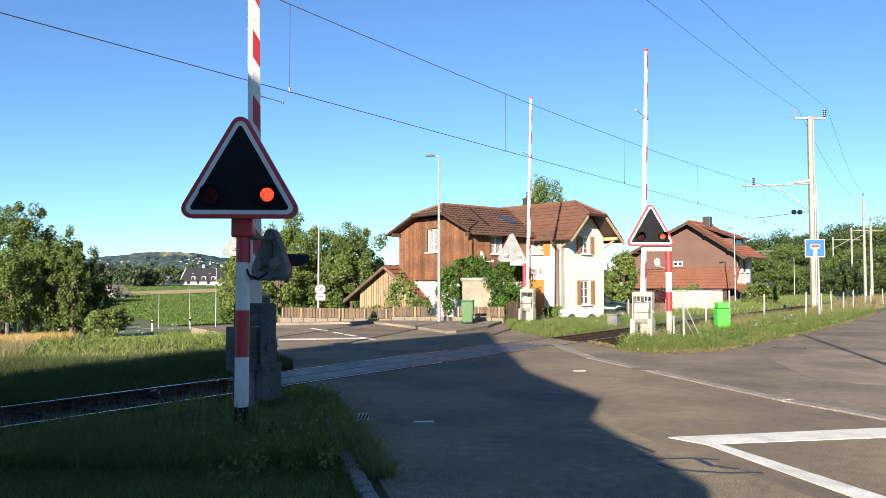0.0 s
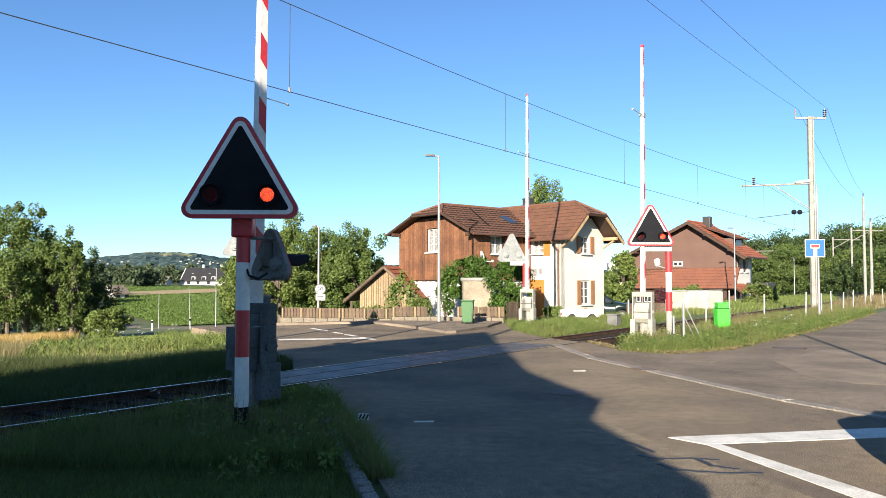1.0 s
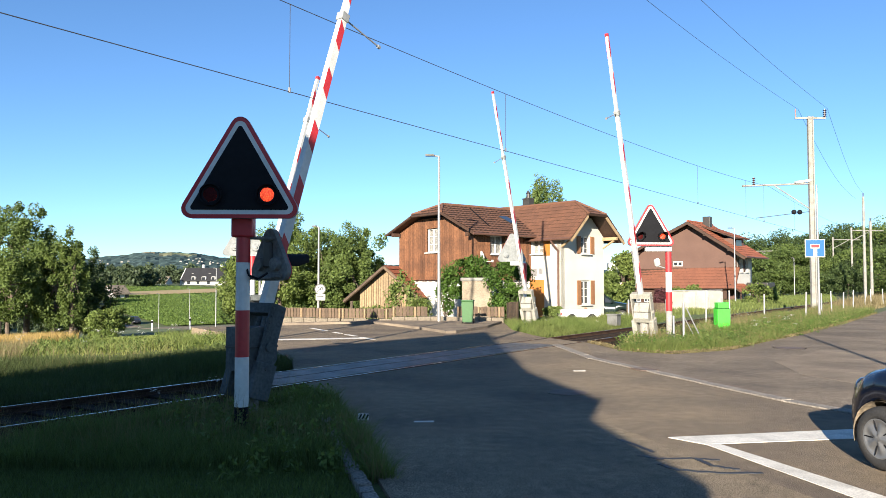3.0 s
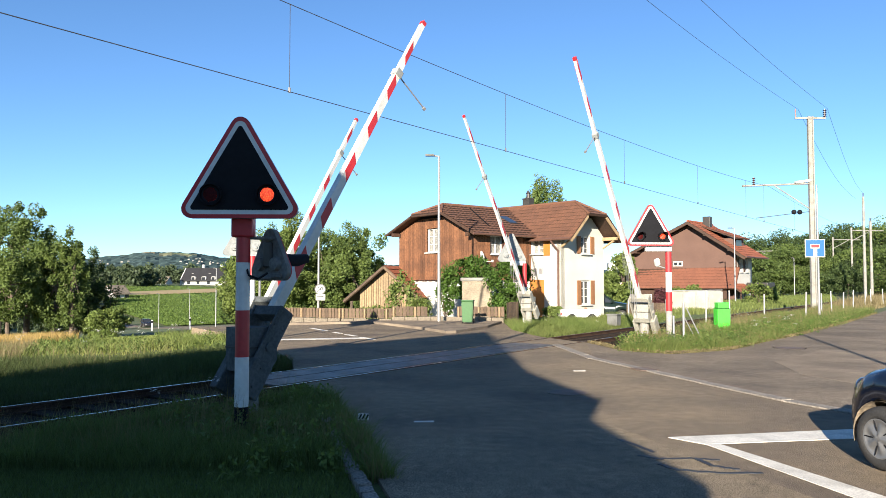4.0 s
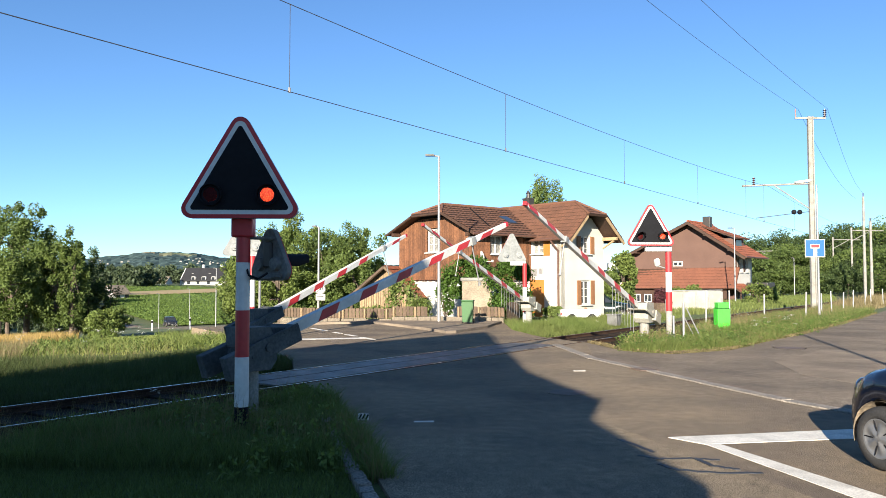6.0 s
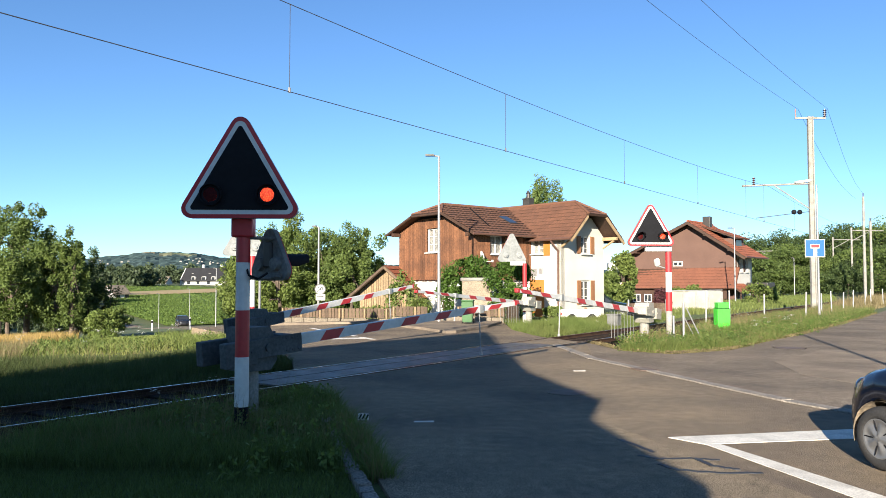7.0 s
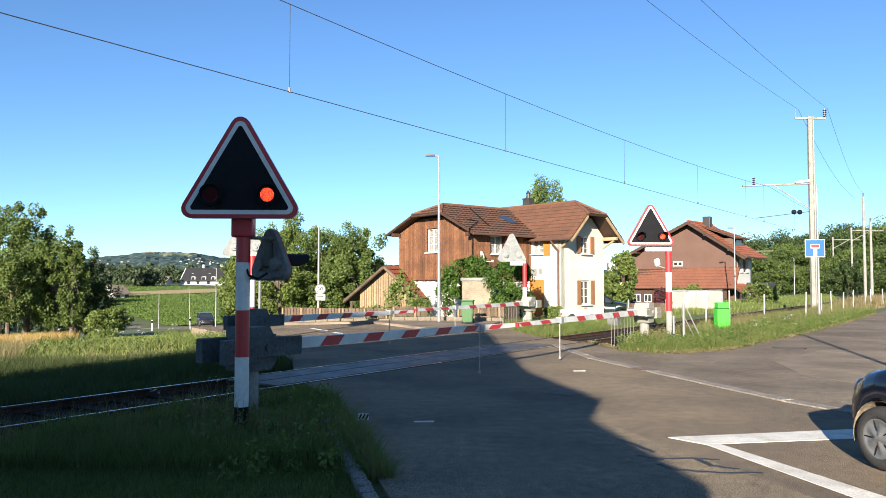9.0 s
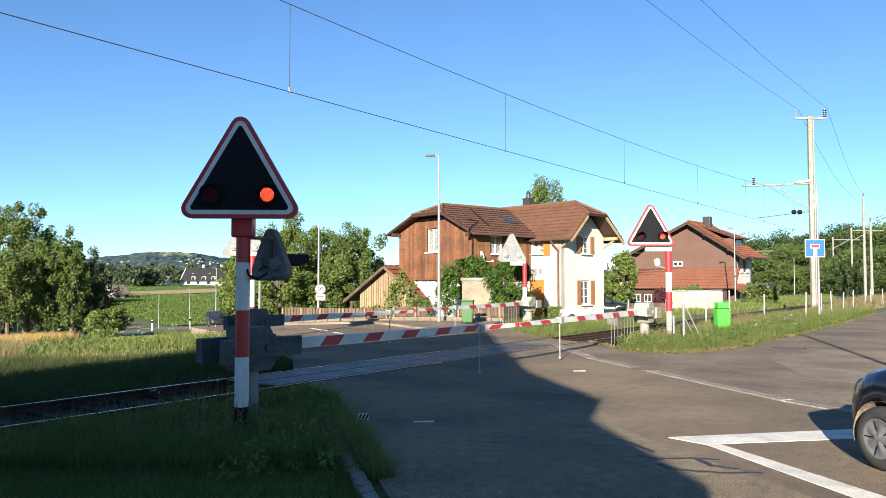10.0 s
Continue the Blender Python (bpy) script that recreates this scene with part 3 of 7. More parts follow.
def inside(p, poly):
    c = False
    for i in range(len(poly)):
        a, b = poly[i - 1], poly[i]
        if (a[1] > p[1]) != (b[1] > p[1]) and p[0] < (b[0] - a[0]) * (p[1] - a[1]) / (b[1] - a[1]) + a[0]:
            c = not c
    return c


def tiled(parent, corners, material, tw=0.3, th=0.34, name="roof_tiles", lip=0.035, roll=0.016):
    """Overlapping tiles on a flat roof face; corners: eave start, eave end, then on round."""
    o = Vector(corners[0])
    u = (Vector(corners[1]) - o).normalized()
    nrm = u.cross(Vector(corners[2]) - o).normalized()
    if nrm.z < 0:
        nrm = -nrm
    v = nrm.cross(u).normalized()
    if v.z < 0:
        v = -v
    poly = [((Vector(c) - o).dot(u), (Vector(c) - o).dot(v)) for c in corners]
    us, vs = [p[0] for p in poly], [p[1] for p in poly]
    verts, faces, edge = [], [], []
    rng = random.Random(7)
    row, b = 0, min(vs)
    def span(v_at):
        cut = []
        for i in range(len(poly)):
            p, q = poly[i - 1], poly[i]
            if (p[1] > v_at) != (q[1] > v_at):
                cut.append(p[0] + (q[0] - p[0]) * (v_at - p[1]) / (q[1] - p[1]))
        return (min(cut), max(cut)) if len(cut) > 1 else None

    while b < max(vs) - 0.02:
        top = min(b + th, max(vs) - 0.004)
        low, high = span(b + 0.004), span(top - 0.003)
        a = min(us) - (tw / 2 if row % 2 else 0)
        while low and high and a < max(us):
            ends = []
            for lo_u, hi_u in (low, high):
                ends.append((min(max(a + 0.005, lo_u), hi_u), min(max(a + tw - 0.005, lo_u), hi_u)))
            (l0, l1), (h0, h1) = ends
            if l1 - l0 > 0.01 or h1 - h0 > 0.01:
                lift = lip + rng.uniform(-0.004, 0.006)
                skew = rng.uniform(-0.004, 0.004)
                base = len(verts)
                for uu, vv, hh in ((l0, b, lift), (l1, b, lift + skew), (h1, top + 0.007, 0.012), (h0, top + 0.007, 0.012),
                                   (l0, b + 0.012, -0.01), (l1, b + 0.012, -0.01), ((l0 + l1) / 2, b, lift + roll), ((h0 + h1) / 2, top + 0.007, 0.012 + roll * 0.6)):
                    verts.append(o + u * uu + v * vv + nrm * hh)
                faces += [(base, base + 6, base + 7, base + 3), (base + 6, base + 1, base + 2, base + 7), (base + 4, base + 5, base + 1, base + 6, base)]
                # the lip face takes the dark colour that stands for the gap's shadow
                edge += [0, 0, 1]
            a += tw
        b += th
        row += 1
    me = bpy.data.meshes.new(name)
    me.from_pydata([tuple(p) for p in verts], [], faces)
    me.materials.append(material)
    me.materials.append(M_TILE_GAP_SHADE)
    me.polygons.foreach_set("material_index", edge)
    ob = new(name, me)
    ob.parent = parent
    ob["kind"] = "stuff"
    # the boards under them
    bm = bmesh.new()
    lo = [bm.verts.new(Vector(c) - nrm * 0.1) for c in corners]
    hi = [bm.verts.new(Vector(c)) for c in corners]
    bm.faces.new(hi), bm.faces.new(lo[::-1])
    for i in range(len(corners)):
        bm.faces.new((lo[i - 1], lo[i], hi[i], hi[i - 1]))
    bmesh.ops.recalc_face_normals(bm, faces=bm.faces[:])
    part("roof_deck", bm, M_DARKWOOD, parent, "dark timber eaves")
    return ob


def window(parent, m, w, h, curtain=False, bars=1, name="window"):
    """A window in a hole: m stands at its lower left outer corner, x along the wall, y inwards."""
    win = part(name, box(bmesh.new(), (w / 2, 0.16, h / 2), (w, 0.012, h)), M_CURTAIN if curtain else M_GLASS, parent, "pane with net curtain" if curtain else "dark pane", m)
    bm = bmesh.new()
    for c, s in (((w / 2, 0.12, 0.035), (w, 0.06, 0.07)), ((w / 2, 0.12, h - 0.035), (w, 0.06, 0.07)), ((0.035, 0.12, h / 2), (0.07, 0.06, h - 0.14)),
                 ((w - 0.035, 0.12, h / 2), (0.07, 0.06, h - 0.14)), ((w / 2, 0.12, h / 2), (0.07, 0.05, h - 0.14))):
        box(bm, c, s)
    for i in range(bars):
        box(bm, (w / 2, 0.125, h * (i + 1) / (bars + 1)), (w - 0.14, 0.03, 0.03))
    part("window_frame", bm, M_FRAME, win, "pale window frame")
    part("window_sill", box(bmesh.new(), (w / 2, -0.04, -0.03), (w + 0.12, 0.2, 0.06), bevel=0.008), M_FRAME, win, "pale sill")
    return win


def boarded(parent, outline, m, width=0.19, material=None, holes=()):
    """Upright boards on a wall; outline in x z, cut off at its lower and upper edges."""
    rng = random.Random(3)
    x0, x1 = min(p[0] for p in outline), max(p[0] for p in outline)
    bm = bmesh.new()
    x = x0
    while x < x1 - 0.02:
        w = min(width * rng.uniform(0.85, 1.15), x1 - x)
        zs = []
        cx = x + w / 2
        for i in range(len(outline)):
            a, b = outline[i - 1], outline[i]
            if (a[0] > cx) != (b[0] > cx):
                zs.append(a[1] + (b[1] - a[1]) * (cx - a[0]) / (b[0] - a[0]))
        if len(zs) >= 2:
            spans = [(min(zs) + rng.uniform(-0.02, 0.02), max(zs))]
            for h in holes:
                if h[0] < cx < h[1]:
                    spans = [q for a, b in spans for q in ((a, min(b, h[2])), (max(a, h[3]), b)) if q[1] - q[0] > 0.02]
            for a, b in spans:
                box(bm, (cx, -0.012 - rng.uniform(0, 0.012), (a + b) / 2), (w - 0.022, 0.03, b - a))
        x += w
    ob = part("board_cladding", bm, material or M_BOARD, parent, "upright weathered boards", m)
    ob["kind"] = "stuff"
    return ob


def old_house():
    """A timber wing and a plastered wing that meet at an angle."""
    T = frame3((1.65, 37.0), 38.5)
    h = thing("house", T, "two-wing house, brown timber and white plaster, brown tiled roof", "house")
    L, W, ze, zr, zh, b0 = 6.6, 6.6, 4.25, 5.75, 5.22, 2.0
    zb = 4.5  # the eaves behind stand higher
    gable = pose(0, W, 0, 0, 0, -90)
    # gable wall: local x runs from the left corner to the near corner
    hole_g = (2.55, 3.5, 3.32, 4.6)
    bm = pierced(bmesh.new(), W, b0, ze, [hole_g[:3] + (ze,)], 0.24)
    extrude_shape(bm, [(0, ze), (hole_g[0], ze), (hole_g[0], 4.6), (hole_g[1], 4.6), (hole_g[1], ze), (W, ze), (W * 0.7, zh - 0.08), (W * 0.3, zh - 0.08), (0, zb)], pose(0, 0.12, 0), 0.24)
    part("wall", bm, M_DARKWOOD, h, "timber gable wall", gable)
    boarded(h, [(0, b0 - 0.15), (W, b0 - 0.15), (W, ze), (W * 0.7, zh - 0.08), (W * 0.3, zh - 0.08), (0, zb)], gable, holes=(hole_g,))
    window(h, gable @ pose(hole_g[0], 0, hole_g[2]), 0.95, 1.28, True, 2)
    hole_s = (0.95, 1.8, 3.15, 4.1)
    part("wall", pierced(bmesh.new(), L, b0, ze, [hole_s], 0.24), M_DARKWOOD, h, "timber side wall")
    boarded(h, [(0, b0 - 0.15), (L, b0 - 0.15), (L, ze), (0, ze)], Matrix.Identity(4), holes=(hole_s,))
    window(h, pose(hole_s[0], 0, hole_s[2]), 0.85, 0.95, True, 1)
    # ground floor, set back
    bm = bmesh.new()
    box(bm, (L / 2 + 0.1, W / 2, 0.75), (L - 0.2, W - 0.4, 2.5))
    part("ground_floor", bm, M_PLASTER_GREY, h, "white plaster ground floor")
    # roof with half hips
    o = 0.55
    drop = o * (zr - ze) / (W / 2)
    pitch = (zr - ze) / (W / 2)
    e = ze + 0.12 - drop
    zr2 = zr + 0.12
    hx = 0.5
    yh = (zh + 0.12 - (ze + 0.12)) / pitch
    eb = zb + 0.12 - 0.2
    yb = W + o - (zh + 0.12 - eb) / ((zr2 - eb) / (W / 2 + o))
    front = [(-0.5, -o, e), (L + 0.8, -o, e), (L + 2.6, W / 2, zr2), (hx, W / 2, zr2), (-0.5, yh, zh + 0.12)]
    back = [(L + 0.8, W + o, eb), (-0.5, W + o, eb), (-0.5, yb, zh + 0.12), (hx, W / 2, zr2), (L + 2.6, W / 2, zr2)]
    hip = [(-0.58, yb, zh + 0.1), (-0.58, yh, zh + 0.1), (hx, W / 2, zr2)]
    for c in (front, back, hip):
        tiled(h, c, M_TILE, 0.3, 0.36, lip=0.06, roll=0.022)
    for y0, z0 in ((yh, zh + 0.12), (yb, zh + 0.12)):
        part("hip_cap", rod(bmesh.new(), (-0.55, y0, z0 + 0.03), (hx, W / 2, zr2 + 0.04), 0.075, seg=8), M_TILE, h, "brown hip tiles")
    bm = bmesh.new()
    rod(bm, (hx, W / 2, zr2 + 0.03), (L + 2.0, W / 2, zr2 + 0.03), 0.09, seg=8)
    part("ridge_cap", bm, M_TILE, h, "brown ridge tiles")
    for y0, y1, z0, z1 in ((-o, yh, e, zh + 0.12), (W + o, yb, eb, zh + 0.12)):
        part("barge_board", rod(bmesh.new(), (-0.54, y0, z0 - 0.06), (-0.54, y1, z1 - 0.06), 0.08, seg=6), M_DARKWOOD, h, "dark barge board")
    part("barge_board", rod(bmesh.new(), (-0.6, yh, zh + 0.05), (-0.6, yb, zh + 0.05), 0.07, seg=6), M_DARKWOOD, h, "dark barge board")
    bm = bmesh.new()
    rod(bm, (-0.7, -o - 0.05, e - 0.03), (L + 0.6, -o - 0.05, e - 0.03), 0.065, seg=8)
    rod(bm, (L - 2.0, -0.12, e - 0.1), (L - 2.0, -0.12, 0.0), 0.045, seg=8)
    part("gutter", bm, M_PIPE, h, "dark gutter and downpipe")
    for i in range(9):
        bm = bmesh.new()
        box(bm, (0.3 + 0.75 * i, -0.25, ze - 0.12), (0.12, 0.62, 0.14), pose(0, 0, 0))
        part("rafter_end", bm, M_DARKWOOD, h)
    for yy in (0.1, W - 0.1):
        bm = bmesh.new()
        box(bm, (-0.3, yy, (ze if yy < 1 else zb) - 0.14), (0.55, 0.18, 0.2), bevel=0.02)
        part("purlin_end", bm, M_DARKWOOD, h)
    # roof window and chimney
    tilt = math.degrees(math.atan(pitch))
    part("roof_window", box(bmesh.new(), (0, 0, 0.06), (0.6, 1.0, 0.06), bevel=0.01), M_GLASS, h, "small roof window", pose(3.6, 1.5, ze + 0.12 + 1.5 * pitch, tilt, 0, 0))
    bm = bmesh.new()
    cx, cy = 5.85, W / 2 - 1.1
    box(bm, (cx, cy, zr2 + 0.0), (0.46, 0.46, 1.2), bevel=0.02)
    box(bm, (cx, cy, zr2 + 0.6), (0.52, 0.52, 0.05), bevel=0.01)
    rod(bm, (cx, cy, zr2 + 0.62), (cx, cy, zr2 + 0.9), 0.12, 0.1, 12)
    rod(bm, (cx, cy, zr2 + 0.9), (cx, cy, zr2 + 1.08), 0.14, 0.03, 12)
    part("chimney", bm, M_CHIMNEY, h, "dark clad chimney with a metal cowl")
    # snow guard ladder on the roof and a satellite dish
    bm = bmesh.new()
    for i in range(7):
        y = 0.4 + 0.35 * i
        rod(bm, (1.2 + 0.12 * i, y, ze + 0.2 + y * pitch), (1.32 + 0.12 * i, y + 0.35, ze + 0.2 + (y + 0.35) * pitch), 0.03, seg=6)
    part("roof_cable", bm, M_BLACK, h, "dark cable over the tiles")
    bm = bmesh.new()
    bmesh.ops.create_uvsphere(bm, u_segments=16, v_segments=8, radius=0.34, matrix=pose(0.1, -0.35, 2.95, 78, 0, 62) @ Matrix.Diagonal((1, 1, 0.2, 1)))
    rod(bm, (0.1, -0.33, 2.95), (0.1, -0.02, 2.8), 0.03)
    rod(bm, (0.12, -0.36, 2.75), (0.5, -0.6, 2.75), 0.015, seg=6)
    box(bm, (0.52, -0.62, 2.77), (0.08, 0.1, 0.12), bevel=0.02)
    part("satellite_dish", bm, M_WHITE, h, "white satellite dish")
    # the plastered wing, in the first wing's space
    K = T.inverted() @ frame3((6.0, 37.9), 43.0)
    w2, l2, z2, r2, h2 = 3.7, 6.5, 4.15, 5.85, 5.12
    up, dn = (1.65, 2.45, 3.22, 4.15), (1.65, 2.45, 0.55, 1.82)
    bm = pierced(bmesh.new(), w2, -0.4, z2, [up, dn], 0.28)
    extrude_shape(bm, [(0, z2), (w2, z2), (w2 * 0.71, h2), (w2 * 0.29, h2)], pose(0, 0.14, 0), 0.28)
    part("wall", bm, M_PLASTER, h, "white plaster gable wall", K)
    for q in (up, dn):
        window(h, K @ pose(q[0], 0, q[2]), 0.8, q[3] - q[2], False, 2)
        for x in (q[0] - 0.36, q[1] + 0.02):
            bm = bmesh.new()
            box(bm, (0.17, -0.03, (q[3] - q[2]) / 2), (0.34, 0.035, q[3] - q[2]), bevel=0.006)
            for i in range(7):
                box(bm, (0.17, -0.052, 0.1 + (q[3] - q[2] - 0.2) * i / 6), (0.26, 0.014, 0.05))
            part("shutter", bm, M_SHUTTER_BROWN, h, "open brown louvred shutter", K @ pose(x, 0, q[2]))
    side = K @ pose(0, l2, 0, 0, 0, -90)
    win = (l2 - 1.9, l2 - 1.15, 3.2, 4.0)
    door = (l2 - 2.1, l2 - 1.1, -0.1, 1.86)
    part("wall", pierced(bmesh.new(), l2, -0.4, z2, [win, door], 0.28), M_PLASTER, h, "white plaster front wall", side)
    window(h, side @ pose(win[0], 0, win[2]), 0.75, 0.8, True, 2)
    part("shutter", box(bmesh.new(), (0.22, -0.03, 0.44), (0.42, 0.04, 0.88), bevel=0.006), M_SHUTTER, h, "orange shutter", side @ pose(l2 - 1.12, 0, 3.1))
    for dx in (0.25, 0.75):
        leaf = part("door", box(bmesh.new(), (0, 0.03, 0.98), (0.49, 0.05, 1.96), bevel=0.006), M_SHUTTER, h, "orange wooden door leaf", side @ pose(door[0] + dx, 0, -0.1))
        part("door_boss", rod(bmesh.new(), (0, 0.005, 1.55), (0, -0.02, 1.55), 0.035, seg=10), M_BLACK, leaf, "dark iron boss")
    bm = bmesh.new()
    box(bm, (0.16, -0.04, 0.3), (0.34, 0.08, 0.4), bevel=0.01)
    box(bm, (0.6, -0.04, 0.35), (0.2, 0.06, 0.3), bevel=0.01)
    part("meter_box", bm, M_GALV, h, "grey boxes on the wall", side @ pose(l2 - 1.9, 0, 1.95))
    part("wall_plaque", rod(bmesh.new(), (2.0, -0.04, 0.2), (2.0, -0.005, 0.2), 0.2, seg=16), M_SHUTTER, h, "round terracotta plaque", K)
    o2 = 0.38
    p2 = (r2 - z2) / (w2 / 2)
    e2 = z2 + 0.12 - o2 * p2
    rr = r2 + 0.12
    yh2 = (h2 - z2) / p2
    f0 = -0.95
    left = [(-o2, l2, e2), (-o2, f0, e2), (yh2, f0, h2 + 0.12), (w2 / 2, 0.45, rr), (w2 / 2, l2 + 0.5, rr)]
    right = [(w2 + o2 + 0.2, f0, e2), (w2 + o2 + 0.2, l2, e2), (w2 / 2, l2, rr), (w2 / 2, 0.45, rr), (w2 - yh2, f0, h2 + 0.12)]
    hip2 = [(yh2, f0 - 0.06, h2 + 0.1), (w2 - yh2, f0 - 0.06, h2 + 0.1), (w2 / 2, 0.45, rr)]
    for c in (left, right, hip2):
        tiled(h, [K @ Vector(p) for p in c], M_TILE, 0.24, 0.3, lip=0.03, roll=0.006)
    for x0 in (yh2, w2 - yh2):
        part("hip_cap", rod(bmesh.new(), (x0, f0, h2 + 0.14), (w2 / 2, 0.45, rr + 0.04), 0.07, seg=8), M_TILE, h, "brown hip tiles", K)
    bm = bmesh.new()
    rod(bm, (w2 / 2, 0.45, rr + 0.03), (w2 / 2, l2, rr + 0.03), 0.09, seg=8)
    part("ridge_cap", bm, M_TILE, h, "brown ridge tiles", K)
    for x0, x1 in ((-o2, yh2), (w2 + o2 + 0.2, w2 - yh2)):
        bm = bmesh.new()
        box(bm, (0, 0, 0), (math.hypot(x1 - x0, h2 + 0.12 - e2), 0.06, 0.14),
            pose((x0 + x1) / 2, f0 + 0.02, (e2 + h2 + 0.12) / 2 - 0.14, 0, -math.degrees(math.atan2(h2 + 0.12 - e2, x1 - x0)), 0))
        part("barge_board", bm, M_BEAM, h, "light timber barge board", K)
    for x in (0.05, w2 - 0.05):
        bm = bmesh.new()
        box(bm, (x, f0 / 2 + 0.1, z2 - 0.1), (0.16, -f0 + 0.1, 0.18), bevel=0.02)
        a = Vector((x, 0, z2 - 0.6))
        b = Vector((x, f0 + 0.25, z2 - 0.2))
        rod(bm, a, b, 0.06, seg=6)
        part("roof_bracket", bm, M_BEAM, h, "light timber bracket", K)
    bm = bmesh.new()
    rod(bm, (-o2 - 0.05, f0, e2 - 0.02), (-o2 - 0.05, l2 - 2, e2 - 0.02), 0.07, seg=8)
    pts = [(-o2 - 0.03, 0.3, e2 - 0.05), (-o2 - 0.03, 0.3, e2 - 0.15), (-0.08, 0.12, e2 - 0.6), (-0.08, 0.12, -0.2)]
    for a, b in zip(pts, pts[1:]):
        rod(bm, a, b, 0.05, seg=8)
    part("gutter", bm, M_PIPE, h, "brown gutter and downpipe", K)
    return h


def red_house():
    T = frame3((18.4, 78.5), -42.0)
    h = thing("house", T @ pose(0, 0, -0.9), "brown gabled farmhouse with orange-red tiled roof", "house")
    x0, W, L, ax, zr = 1.3, 12.3, 3.6, 8.1, 8.4
    sl, sr = 0.465, 0.65
    zl, zw = zr - (ax - x0) * sl, zr - (W - ax) * sr
    bm = bmesh.new()
    extrude_shape(bm, [(x0, -0.3), (W, -0.3), (W, zw), (ax, zr), (x0, zl)], pose(0, 0.2, 0), 0.4)
    part("wall", bm, M_BROWNWALL, h, "brown clad gable wall")
    hs = [(0.5 + 1.5 * i, 1.3 + 1.5 * i, z, z + 1.3) for i in range(2) for z in (1.1, 3.6)]
    side = pose(W, 0.4, 0, 0, 0, 90)
    part("wall", pierced(bmesh.new(), L, -0.3, zw, hs, 0.3), M_PLASTER_GREY, h, "white side wall", side)
    for q in hs:
        win = window(h, side @ pose(q[0], 0, q[2]), 0.8, 1.3, False, 1)
        part("shutter", box(bmesh.new(), (-0.2, -0.03, 0.65), (0.36, 0.04, 1.3), bevel=0.01), M_DARKWOOD, win, "dark shutter")
    part("wall", box(bmesh.new(), (x0 + 0.15, L / 2 + 0.4, 2.45), (0.3, L - 0.1, 5.0)), M_PLASTER_GREY, h, "white far wall")
    part("wall", box(bmesh.new(), (W / 2 + 0.6, L + 0.6, 2.4), (W - 1.3, 0.4, 5.4)), M_PLASTER_GREY, h, "white back wall")
    y0, y1, top = -1.0, 5.0, zr + 0.15
    xl, xr = 0.45, 13.6
    rt = [(xr, y0, top - (xr - ax) * sr), (xr, y1, top - (xr - ax) * sr), (ax, y1, top), (ax, y0, top)]
    lt = [(xl, y1, top - (ax - xl) * sl), (xl, y0, top - (ax - xl) * sl), (ax, y0, top), (ax, y1, top)]
    for c in (rt, lt):
        tiled(h, c, M_TILE_RED, 0.42, 0.45)
    part("ridge_cap", rod(bmesh.new(), (ax, y0, top + 0.04), (ax, y1, top + 0.04), 0.1, seg=8), M_TILE_RED, h, "red ridge tiles")
    for xe, sg in ((xl, sl), (xr, sr)):
        bm = bmesh.new()
        dx, dz = ax - xe, abs(ax - xe) * sg
        box(bm, (0, 0, 0), (math.hypot(dx, dz), 0.06, 0.26), pose((ax + xe) / 2, y0 - 0.02, top - dz / 2 - 0.16, 0, -math.degrees(math.atan2(dz, dx)), 0))
        part("barge_board", bm, M_DARKWOOD, h, "dark barge board")
        bm = bmesh.new()
        for f in (0.3, 0.72):
            box(bm, (ax + (xe - ax) * f, y0 / 2, top - dz * f - 0.32), (0.22, -y0 + 0.1, 0.22), bevel=0.02)
        part("purlin_end", bm, M_DARKWOOD, h)
    part("gutter", rod(bmesh.new(), (xr + 0.06, y0, top - (xr - ax) * sr - 0.03), (xr + 0.06, y1, top - (xr - ax) * sr - 0.03), 0.08, seg=8), M_PIPE, h, "dark gutter")
    # lean-to roof across the gable, its boarded front with small pale windows
    tiled(h, [(1.15, -2.0, 2.0), (13.0, -2.0, 2.05), (12.7, 0.05, 4.05), (1.4, 0.05, 4.05)], M_TILE_LEAN, 0.42, 0.4, "lean_to_tiles", 0.03, 0.006)
    part("wall", box(bmesh.new(), (W / 2 + 0.6, -1.5, 0.75), (W - 1.6, 0.2, 2.2)), M_DARKWOOD, h, "dark boarded lean-to wall")
    for x in (3.0, 4.2):
        part("window", box(bmesh.new(), (x, -1.62, 1.05), (0.8, 0.06, 0.8), bevel=0.02), M_FRAME, h, "small white window")
        for dx in (-0.18, 0.18):
            part("pane", box(bmesh.new(), (x + dx, -1.66, 1.05), (0.28, 0.03, 0.62)), M_GLASS, h)
    # dormer, porch roof, chimney, small window
    part("dormer", box(bmesh.new(), (10.6, 2.2, 6.3), (2.4, 2.7, 1.1)), M_BROWNWALL, h, "brown dormer")
    tiled(h, [(12.3, 0.5, 6.85), (12.3, 3.9, 6.85), (8.7, 3.9, 8.2), (8.7, 0.5, 8.2)], M_TILE_RED, 0.42, 0.45, "dormer_tiles")
    part("window", box(bmesh.new(), (11.82, 2.2, 6.35), (0.06, 1.4, 0.7)), M_GLASS, h, "dark dormer window")
    tiled(h, [(W + 1.2, -1.7, 1.7), (W + 1.2, 1.8, 1.7), (W + 0.1, 1.8, 2.5), (W + 0.1, -1.7, 2.5)], M_TILE_RED, 0.42, 0.45, "porch_tiles")
    for y in (-1.4, 1.5):
        part("porch_post", rod(bmesh.new(), (W + 1.0, y, -0.5), (W + 1.0, y, 1.8), 0.09), M_DARKWOOD, h)
